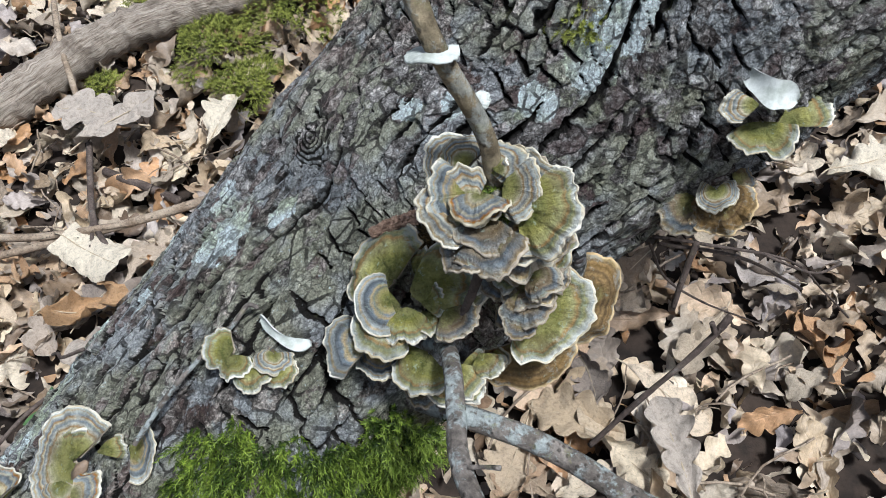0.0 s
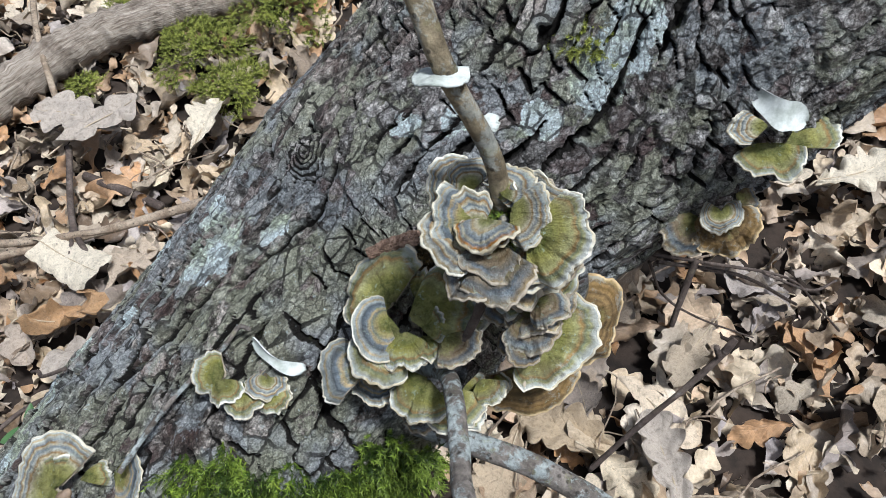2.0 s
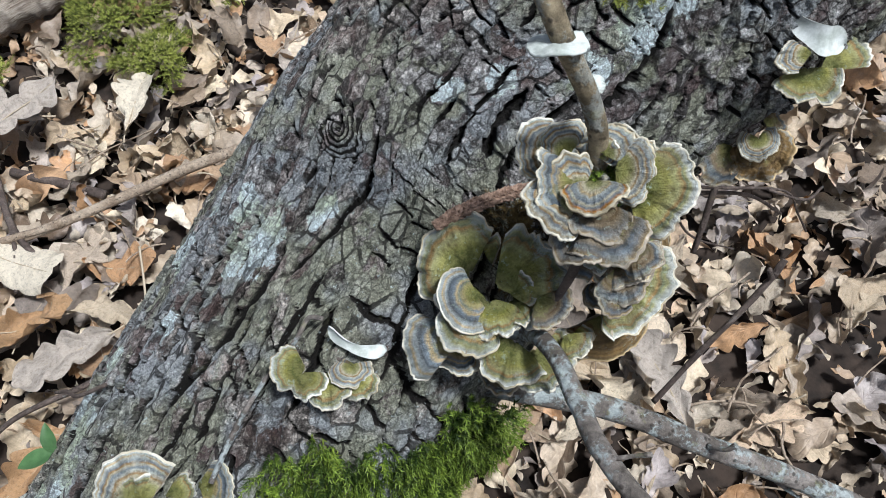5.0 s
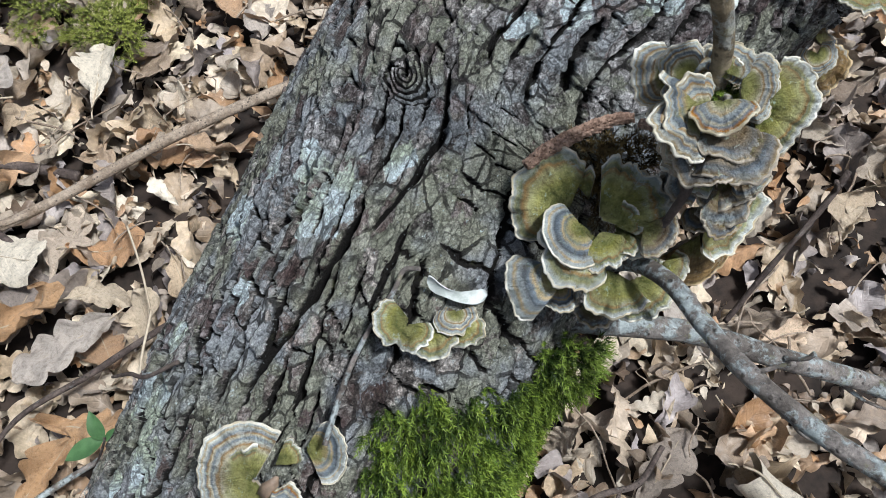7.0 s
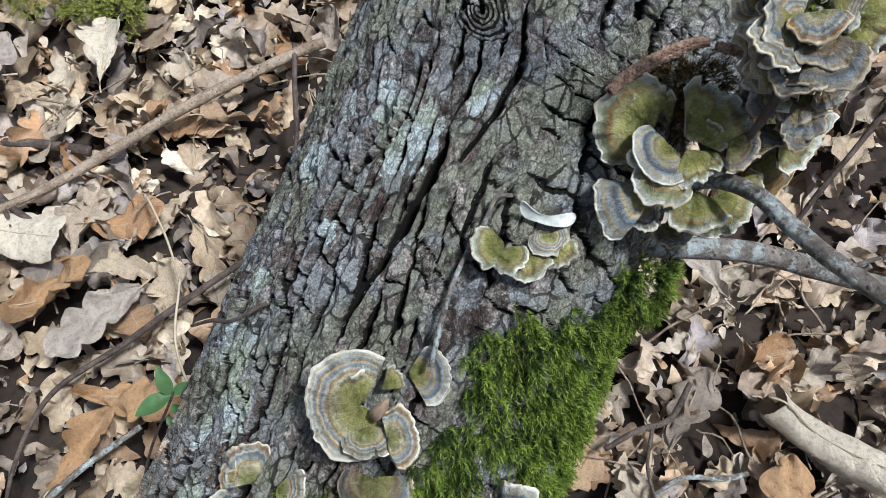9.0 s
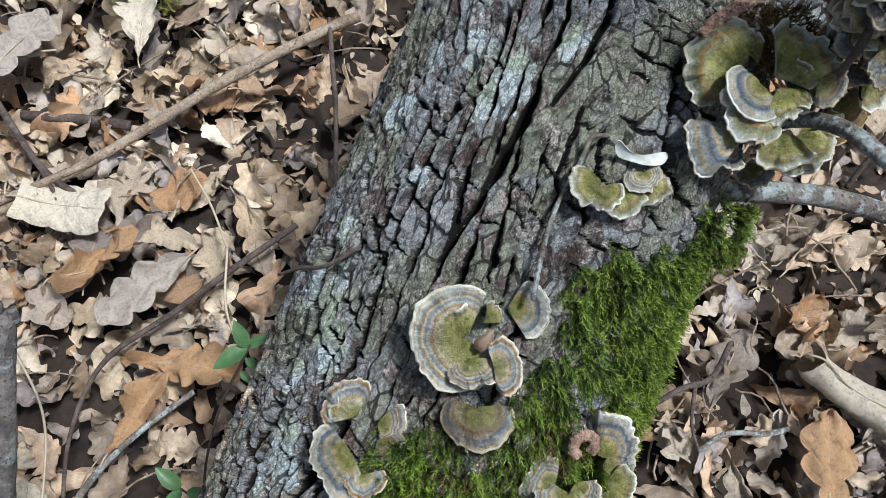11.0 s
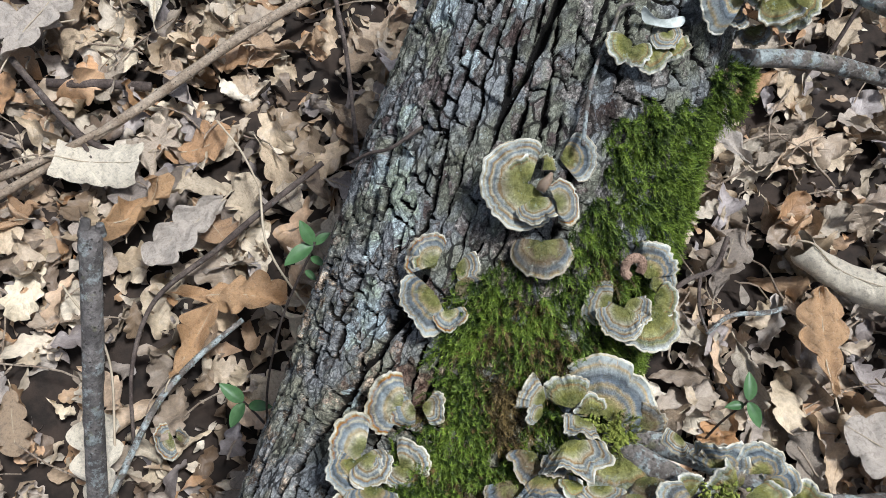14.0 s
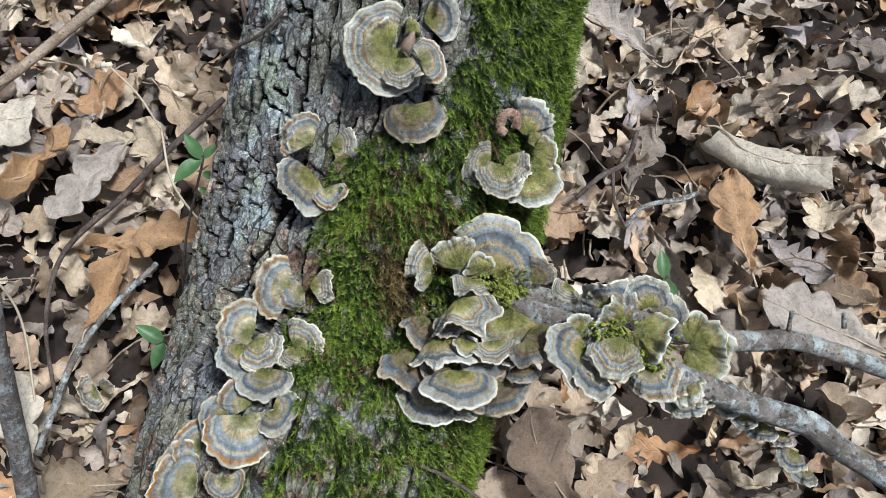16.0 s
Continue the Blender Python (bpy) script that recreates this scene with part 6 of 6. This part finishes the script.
bracket("pale", (-0.2020, 0.0430, 0.3955), (-0.0144, -0.0107, -0.0005), (-0.08, 0.06, 1.00), 180, seed=82)
bracket("green", (-0.1885, 0.0390, 0.3920), (-0.0122, -0.0211, -0.0017), (-0.25, 0.07, 0.97), 185, seed=83)
bracket("pale", (-0.1970, 0.0465, 0.3958), (0.0024, -0.0144, 0.0003), (-0.36, -0.04, 0.93), 130, seed=84)
bracket("green", (-0.1819, 0.0411, 0.3933), (0.0108, -0.0098, 0.0024), (-0.34, -0.15, 0.93), 140, seed=85)
bracket("green", (-0.1362, 0.1678, 0.4614), (-0.0154, 0.0023, 0.0021), (0.07, -0.37, 0.93), 120, seed=86)
bracket("green", (-0.1264, 0.1644, 0.4591), (0.0012, -0.0152, -0.0011), (-0.10, -0.08, 0.99), 150, seed=87)
bracket("pale", (-0.1154, 0.1643, 0.4633), (-0.0027, -0.0103, -0.0020), (-0.06, -0.18, 0.98), 210, seed=88)
bracket("green", (-0.1146, 0.1592, 0.4590), (0.0035, -0.0104, -0.0012), (-0.16, -0.17, 0.97), 150, seed=89)
bracket("green", (-0.1378, 0.1660, 0.4609), (0.0028, -0.0123, -0.0006), (-0.11, -0.07, 0.99), 130, seed=90)
bracket("green", (-0.0543, 0.1878, 0.4841), (-0.0191, 0.0178, 0.0082), (-0.11, -0.55, 0.83), 165, frill=0.10, seed=91)
bracket("green", (-0.0447, 0.1890, 0.4860), (0.0019, 0.0132, 0.0038), (-0.29, -0.22, 0.93), 55, seed=92)
bracket("blue", (-0.0548, 0.1737, 0.4912), (-0.0162, -0.0049, 0.0004), (0.13, -0.16, 0.98), 190, wide=1.05, frill=0.03, seed=93)
bracket("green", (-0.0501, 0.1722, 0.4873), (-0.0213, -0.0113, 0.0025), (0.23, -0.14, 0.96), 150, frill=0.10, seed=94)
bracket("green", (-0.0479, 0.1702, 0.4908), (0.0008, -0.0168, -0.0006), (-0.07, -0.03, 1.00), 115, frill=0.16, seed=95)
bracket("green", (-0.0465, 0.1753, 0.4923), (0.0300, 0.0060, 0.0094), (-0.23, -0.35, 0.91), 105, frill=0.16, seed=96)
bracket("brown", (-0.0302, 0.1656, 0.4940), (0.0079, -0.0126, -0.0006), (-0.40, -0.29, 0.87), 130, seed=97)
bracket("green", (-0.0408, 0.1701, 0.4920), (0.0110, 0.0019, 0.0046), (-0.31, -0.36, 0.88), 120, seed=98)
bracket("blue", (-0.0650, 0.1615, 0.4732), (-0.0275, 0.0026, -0.0000), (0.23, -0.32, 0.92), 88, frill=0.08, seed=99)
bracket("green", (-0.0400, 0.1593, 0.4654), (-0.0139, -0.0153, -0.0012), (-0.02, 0.03, 1.00), 150, wide=1.25, frill=0.12, seed=100)
bracket("green", (-0.0316, 0.1559, 0.4606), (0.0007, -0.0196, -0.0020), (-0.35, -0.09, 0.93), 150, seed=101)
bracket("brown", (-0.0470, 0.1572, 0.4393), (-0.0026, -0.0120, -0.0016), (-0.23, -0.05, 0.97), 190, seed=102)
bracket("green", (-0.0171, 0.1578, 0.4656), (0.0037, -0.0117, -0.0015), (-0.39, -0.24, 0.89), 130, seed=103)
bracket("tan", (0.0030, 0.1660, 0.4600), (0.0060, -0.0195, -0.0190), (0.00, -0.70, 0.71), 175, frill=0.06, seed=104)
bracket("tan", (0.0300, 0.1950, 0.4450), (0.0285, -0.0030, -0.0110), (0.23, -0.76, 0.61), 165, frill=0.06, seed=105)
bracket("green", (0.0060, 0.1720, 0.4820), (0.0225, -0.0078, -0.0150), (0.22, -0.48, 0.85), 175, cup=-0.15, frill=0.10, seed=106)
bracket("brown", (0.0049, 0.1617, 0.4951), (-0.0076, -0.0083, -0.0014), (0.17, -0.31, 0.94), 180, seed=107)
bracket("brown", (0.0042, 0.1681, 0.5034), (0.0045, -0.0145, -0.0025), (-0.12, -0.21, 0.97), 160, seed=108)
bracket("brown", (0.0129, 0.1727, 0.5050), (0.0107, 0.0033, 0.0036), (-0.11, -0.55, 0.83), 120, seed=109)
bracket("pale", (-0.0176, 0.1965, 0.5523), (-0.0147, 0.0045, 0.0031), (-0.05, -0.67, 0.74), 150, seed=110)
bracket("pale", (-0.0149, 0.1918, 0.5568), (-0.0047, 0.0098, 0.0062), (-0.40, -0.62, 0.68), 140, seed=111)
bracket("blue", (-0.0140, 0.1828, 0.5531), (-0.0168, -0.0030, 0.0030), (0.24, -0.44, 0.86), 150, seed=112)
bracket("pale", (-0.0149, 0.1786, 0.5495), (-0.0176, -0.0064, 0.0037), (0.30, -0.28, 0.91), 130, seed=113)
bracket("orange", (-0.0099, 0.1768, 0.5591), (-0.0047, -0.0111, 0.0005), (-0.30, 0.17, 0.94), 200, seed=114)
bracket("brown", (-0.0074, 0.1735, 0.5496), (-0.0072, -0.0138, 0.0008), (-0.24, 0.18, 0.95), 150, seed=115)
bracket("green", (0.0033, 0.1767, 0.5537), (0.0214, -0.0125, -0.0008), (-0.30, -0.57, 0.77), 130, frill=0.14, seed=116)
bracket("pale", (-0.0014, 0.1802, 0.5589), (0.0122, -0.0070, 0.0023), (-0.42, -0.49, 0.76), 160, seed=117)
bracket("pale", (-0.0049, 0.1861, 0.5613), (0.0095, 0.0057, 0.0062), (-0.34, -0.38, 0.86), 150, seed=118)
bracket("blue", (-0.0164, 0.1903, 0.5542), (-0.0066, -0.0063, -0.0004), (-0.00, -0.06, 1.00), 150, seed=119)
bracket("brown", (-0.0076, 0.1680, 0.5463), (-0.0054, -0.0148, 0.0018), (-0.34, 0.24, 0.91), 190, wide=1.25, seed=120)
bracket("brown", (-0.0130, 0.1659, 0.5386), (-0.0082, -0.0093, 0.0023), (0.03, 0.22, 0.98), 170, wide=1.20, seed=121)
bracket("brown", (0.0066, 0.1703, 0.5048), (-0.0038, -0.0110, 0.0004), (-0.34, 0.15, 0.93), 150, wide=1.30, seed=122)
bracket("brown", (-0.0024, 0.1768, 0.5001), (-0.0118, -0.0020, 0.0022), (0.23, -0.35, 0.91), 150, seed=123)
bracket("brown", (0.0015, 0.1675, 0.4887), (-0.0061, -0.0091, -0.0010), (-0.21, 0.03, 0.98), 170, seed=124)
bracket("brown", (0.0086, 0.1686, 0.5155), (0.0042, -0.0114, 0.0007), (-0.57, -0.16, 0.81), 150, seed=125)
bracket("pale", (0.1146, 0.2445, 0.5244), (-0.0157, -0.0055, 0.0054), (0.65, -0.43, 0.63), 70, seed=128)
bracket("green", (0.1203, 0.2485, 0.5088), (-0.0044, -0.0174, -0.0035), (-0.19, -0.17, 0.97), 170, seed=129)
bracket("green", (0.1263, 0.2470, 0.5060), (0.0255, 0.0084, 0.0090), (-0.07, -0.64, 0.77), 60, seed=130)
bracket("tan", (0.1068, 0.2416, 0.4637), (0.0026, -0.0179, -0.0069), (-0.30, -0.38, 0.88), 205, seed=131)
bracket("pale", (0.1042, 0.2389, 0.4720), (-0.0003, -0.0104, -0.0029), (-0.26, -0.25, 0.93), 270, seed=132)
bracket("brown", (0.0979, 0.2454, 0.4575), (-0.0195, -0.0111, -0.0008), (0.19, -0.40, 0.89), 125, seed=133)
bracket("brown", (0.1181, 0.2541, 0.4596), (0.0106, 0.0032, 0.0035), (-0.11, -0.55, 0.83), 150, seed=134)
bracket("white", (-0.0222, 0.1985, 0.6105), (-0.0060, -0.0064, 0.0026), (-0.06, 0.42, 0.91), 330, wide=1.10, cup=0.02, frill=0.05, seed=135, group="bracket fungi on the twig")
bracket("white", (-0.0091, 0.1974, 0.5861), (0.0036, -0.0007, 0.0024), (-0.52, -0.57, 0.63), 160, seed=136, group="bracket fungi on the twig")
bracket("orange", (-0.5497, 0.1958, 0.0291), (-0.0214, 0.0023, -0.0001), (-0.04, -0.34, 0.94), 170, seed=137, group="bracket fungi on the forest floor")
bracket("brown", (-0.5460, 0.1934, 0.0292), (0.0107, 0.0006, 0.0048), (-0.34, -0.46, 0.82), 150, seed=138, group="bracket fungi on the forest floor")
bracket("brown", (-0.2013, -0.0582, 0.3856), (0.0029, 0.0079, 0.0098), (-0.57, -0.55, 0.61), 185, frill=0.14, seed=139, group="bracket fungi on the branch")
bracket("pale", (-0.2090, -0.0768, 0.3946), (-0.0164, -0.0098, 0.0082), (0.26, 0.33, 0.91), 150, frill=0.14, seed=140, group="bracket fungi on the branch")
bracket("green", (-0.2234, -0.0651, 0.3860), (-0.0055, 0.0085, 0.0089), (-0.03, -0.73, 0.68), 174, frill=0.14, seed=141, group="bracket fungi on the branch")
bracket("brown", (-0.2226, -0.0823, 0.3879), (-0.0108, -0.0041, 0.0034), (0.24, 0.16, 0.96), 163, frill=0.14, seed=142, group="bracket fungi on the branch")
bracket("brown", (-0.1805, -0.0783, 0.3878), (-0.0007, 0.0054, 0.0053), (-0.43, -0.66, 0.62), 111, frill=0.14, seed=143, group="bracket fungi on the branch")
bracket("brown", (-0.1954, -0.0721, 0.3882), (-0.0039, 0.0057, 0.0062), (-0.07, -0.76, 0.64), 135, frill=0.14, seed=144, group="bracket fungi on the branch")
bracket("green", (-0.1711, -0.1008, 0.3729), (0.0151, -0.0030, 0.0143), (-0.68, 0.04, 0.73), 181, frill=0.14, seed=145, group="bracket fungi on the branch")
bracket("orange", (-0.2016, -0.0983, 0.3847), (0.0006, -0.0098, 0.0058), (-0.42, 0.45, 0.79), 178, frill=0.14, seed=146, group="bracket fungi on the branch")
bracket("green", (-0.1874, -0.1089, 0.3764), (-0.0085, -0.0130, 0.0080), (-0.09, 0.56, 0.82), 113, frill=0.14, seed=147, group="bracket fungi on the branch")
bracket("pale", (-0.1816, -0.1247, 0.3680), (-0.0018, -0.0068, 0.0048), (-0.30, 0.60, 0.74), 172, frill=0.14, seed=148, group="bracket fungi on the branch")
bracket("blue", (-0.1883, -0.1224, 0.3664), (-0.0063, -0.0034, 0.0015), (0.06, 0.29, 0.95), 138, frill=0.14, seed=149, group="bracket fungi on the branch")
bracket("orange", (-0.3370, 0.0492, 0.3705), (-0.0151, 0.0026, -0.0004), (-0.08, -0.34, 0.94), 149, frill=0.14, seed=150)
bracket("orange", (-0.3756, 0.0416, 0.3714), (-0.0124, -0.0005, 0.0020), (0.16, -0.33, 0.93), 138, frill=0.14, seed=151)
bracket("pale", (-0.3769, 0.0384, 0.3710), (0.0024, -0.0146, 0.0075), (-0.07, 0.45, 0.89), 182, frill=0.14, seed=152)
bracket("pale", (-0.3597, 0.0274, 0.3608), (0.0085, -0.0089, 0.0049), (-0.42, 0.10, 0.90), 167, frill=0.14, seed=153)
bracket("blue", (-0.3813, 0.0370, 0.3718), (-0.0110, -0.0014, 0.0022), (0.22, -0.31, 0.92), 158, frill=0.14, seed=154)
bracket("blue", (-0.3811, 0.0199, 0.3680), (-0.0085, -0.0095, 0.0013), (0.25, -0.09, 0.96), 154, frill=0.14, seed=155)
bracket("blue", (-0.4118, 0.0113, 0.3584), (0.0001, 0.0076, 0.0044), (0.13, -0.50, 0.86), 173, frill=0.14, seed=156)
bracket("orange", (-0.4459, -0.0066, 0.3455), (-0.0097, 0.0134, 0.0105), (0.35, -0.41, 0.84), 165, frill=0.14, seed=157)
bracket("orange", (-0.4542, -0.0106, 0.3410), (-0.0074, 0.0019, 0.0041), (0.41, -0.26, 0.87), 149, frill=0.14, seed=158)
bracket("green", (-0.2254, 0.1277, 0.4264), (-0.0110, 0.0128, 0.0073), (-0.12, -0.56, 0.82), 178, frill=0.14, seed=159)
bracket("green", (-0.2885, 0.1198, 0.3837), (-0.0051, 0.0134, 0.0100), (-0.03, -0.60, 0.80), 113, frill=0.14, seed=160)
bracket("orange", (-0.2948, 0.0910, 0.3817), (-0.0005, -0.0075, 0.0004), (-0.11, 0.06, 0.99), 179, frill=0.14, seed=161)
bracket("pale", (-0.2051, 0.0487, 0.3890), (-0.0101, -0.0001, 0.0012), (0.12, -0.16, 0.98), 169, frill=0.14, seed=162)
bracket("pale", (-0.1981, 0.0423, 0.3923), (-0.0012, -0.0129, 0.0032), (-0.33, 0.26, 0.91), 184, frill=0.14, seed=163)
bracket("green", (-0.1769, 0.0404, 0.3889), (0.0049, -0.0062, 0.0011), (-0.37, -0.13, 0.92), 182, frill=0.14, seed=164)
bracket("green", (-0.1277, 0.1635, 0.4560), (-0.0026, -0.0095, 0.0000), (0.02, -0.00, 1.00), 165, frill=0.14, seed=165)
bracket("brown", (-0.1145, 0.1658, 0.4596), (-0.0057, -0.0024, 0.0006), (0.20, -0.23, 0.95), 123, frill=0.14, seed=166)
bracket("green", (-0.1120, 0.1601, 0.4537), (0.0047, -0.0035, 0.0027), (-0.53, -0.07, 0.84), 182, frill=0.14, seed=167)
bracket("green", (-0.0534, 0.1933, 0.4815), (-0.0119, 0.0086, 0.0041), (-0.12, -0.55, 0.83), 147, frill=0.14, seed=168)
bracket("blue", (-0.0656, 0.1674, 0.4564), (-0.0081, -0.0130, 0.0007), (0.02, 0.08, 1.00), 170, frill=0.14, seed=173)
bracket("green", (-0.0400, 0.1698, 0.4874), (-0.0014, -0.0137, 0.0002), (-0.31, 0.05, 0.95), 114, frill=0.14, seed=171)
bracket("green", (-0.0393, 0.1769, 0.4884), (0.0219, -0.0074, 0.0092), (-0.46, -0.34, 0.82), 169, frill=0.14, seed=172)
bracket("green", (-0.0277, 0.1555, 0.4533), (0.0122, -0.0084, 0.0046), (-0.49, -0.19, 0.85), 156, frill=0.14, seed=175)
bracket("brown", (-0.0480, 0.1598, 0.4327), (0.0042, -0.0068, 0.0008), (-0.40, -0.10, 0.91), 164, frill=0.14, seed=176)
bracket("green", (-0.0133, 0.1598, 0.4582), (0.0046, -0.0079, 0.0001), (-0.41, -0.24, 0.88), 170, frill=0.14, seed=177)
bracket("blue", (-0.0144, 0.1849, 0.5486), (-0.0101, -0.0098, 0.0009), (0.06, 0.04, 1.00), 156, frill=0.14, seed=178)
bracket("pale", (-0.0132, 0.1787, 0.5484), (-0.0126, 0.0029, 0.0085), (0.18, -0.82, 0.55), 174, frill=0.14, seed=179)
bracket("orange", (-0.0081, 0.1769, 0.5535), (-0.0040, -0.0085, 0.0008), (-0.26, 0.22, 0.94), 176, frill=0.14, seed=180)
bracket("brown", (0.0096, 0.1777, 0.5486), (0.0123, -0.0092, 0.0004), (-0.40, -0.51, 0.76), 150, frill=0.14, seed=181)
bracket("pale", (-0.0060, 0.1870, 0.5593), (0.0049, 0.0032, 0.0051), (-0.48, -0.46, 0.75), 188, frill=0.14, seed=182)
bracket("green", (-0.0127, 0.1679, 0.5383), (-0.0074, -0.0046, 0.0027), (0.33, 0.02, 0.94), 164, wide=1.20, frill=0.14, seed=183)
bracket("brown", (-0.0030, 0.1800, 0.4952), (-0.0086, 0.0027, 0.0047), (0.15, -0.71, 0.68), 138, frill=0.14, seed=184)
bracket("brown", (0.0033, 0.1694, 0.4871), (0.0024, -0.0093, 0.0017), (-0.56, 0.01, 0.83), 174, frill=0.14, seed=185)
bracket("brown", (0.0114, 0.1711, 0.5083), (0.0060, -0.0029, 0.0038), (-0.61, -0.30, 0.73), 136, frill=0.14, seed=186)
bracket("pale", (-0.0040, 0.1870, 0.5475), (0.0133, -0.0142, -0.0060), (-0.05, -0.42, 0.90), 330, cup=0.12, frill=0.20, seed=150)
bracket("pale", (0.0020, 0.1870, 0.5400), (0.0164, -0.0175, -0.0074), (-0.05, -0.42, 0.90), 330, cup=0.12, frill=0.20, seed=151)
bracket("brown", (0.0040, 0.1870, 0.5320), (0.0170, -0.0181, -0.0077), (-0.05, -0.42, 0.90), 330, cup=0.12, frill=0.20, seed=152)
bracket("brown", (0.0060, 0.1870, 0.5225), (0.0164, -0.0175, -0.0074), (-0.05, -0.42, 0.90), 330, cup=0.12, frill=0.20, seed=153)
bracket("green", (0.0070, 0.1870, 0.5120), (0.0155, -0.0165, -0.0070), (-0.05, -0.42, 0.90), 330, cup=0.12, frill=0.20, seed=154)
bracket("brown", (0.0060, 0.1870, 0.5020), (0.0146, -0.0155, -0.0066), (-0.05, -0.42, 0.90), 330, cup=0.12, frill=0.20, seed=155)


def white_shell(label, rows):
    """A thin curled cap seen on its pale pores: rows of the middle line and of the half width across it."""
    c = spline([(*p, *w) for p, w in rows], 30)
    k = np.linspace(-1, 1, 9)
    taper = np.sqrt(np.clip(1 - np.linspace(-1, 1, 30) ** 6, 0.02, 1))
    edge = 1 + 0.10 * (fbm(np.linspace(0, 6, 30), np.zeros(30) + 2, 4, 3) - 0.45)
    hollow = np.cross(unit(np.gradient(c[:, :3], axis=0)), unit(c[:, 3:]))
    top = c[:, None, :3] + (taper * edge)[:, None, None] * k[None, :, None] * c[:, None, 3:] + 0.0012 * (k ** 2)[None, :, None] * hollow[:, None]
    low = top - 0.0011 * hollow[:, None]
    border = [i * 9 for i in range(29)] + [29 * 9 + j for j in range(8)] + [i * 9 + 8 for i in range(29, 0, -1)] + list(range(8, 0, -1))
    nxt = border[1:] + border[:1]
    f = grid_faces(30, 9)
    side = np.array([(p, q, q + 270, p + 270) for p, q in zip(border, nxt)])
    root = tagged(new("bracket_fungus"), label, "fungus", "bracket fungi on the trunk")
    root.location = rows[0][0]
    shift = Matrix.Translation([-q for q in rows[0][0]])
    for name, faces in (("pore_surface", f), ("cap", f[:, ::-1] + 270), ("margin", side)):
        ob = part(name, mesh_of(name, np.vstack([top.reshape(-1, 3), low.reshape(-1, 3)]), faces, WHITE_FLESH), root)
        ob.matrix_parent_inverse = shift


white_shell("thin white bracket fungus curled up to show its pores", [((-0.1232, 0.1816, 0.4672), (0.0006, 0.0022, 0.0070)), ((-0.1175, 0.1765, 0.4622), (0.0003, 0.0015, 0.0026)), ((-0.1115, 0.1720, 0.4600), (0.0005, 0.0022, 0.0010)), ((-0.1050, 0.1695, 0.4595), (0.0012, 0.0032, 0.0002)), ((-0.0985, 0.1690, 0.4598), (0.0014, 0.0032, 0.0008))])
white_shell("plump white bracket fungus above green caps", [((0.1107, 0.2612, 0.5284), (0.0010, 0.0030, 0.0040)), ((0.1147, 0.2544, 0.5282), (0.0010, 0.0028, 0.0040)), ((0.1201, 0.2473, 0.5276), (0.0020, 0.0040, 0.0046)), ((0.1259, 0.2476, 0.5260), (0.0020, 0.0040, 0.0044)), ((0.1319, 0.2477, 0.5218), (0.0020, 0.0030, 0.0036))])
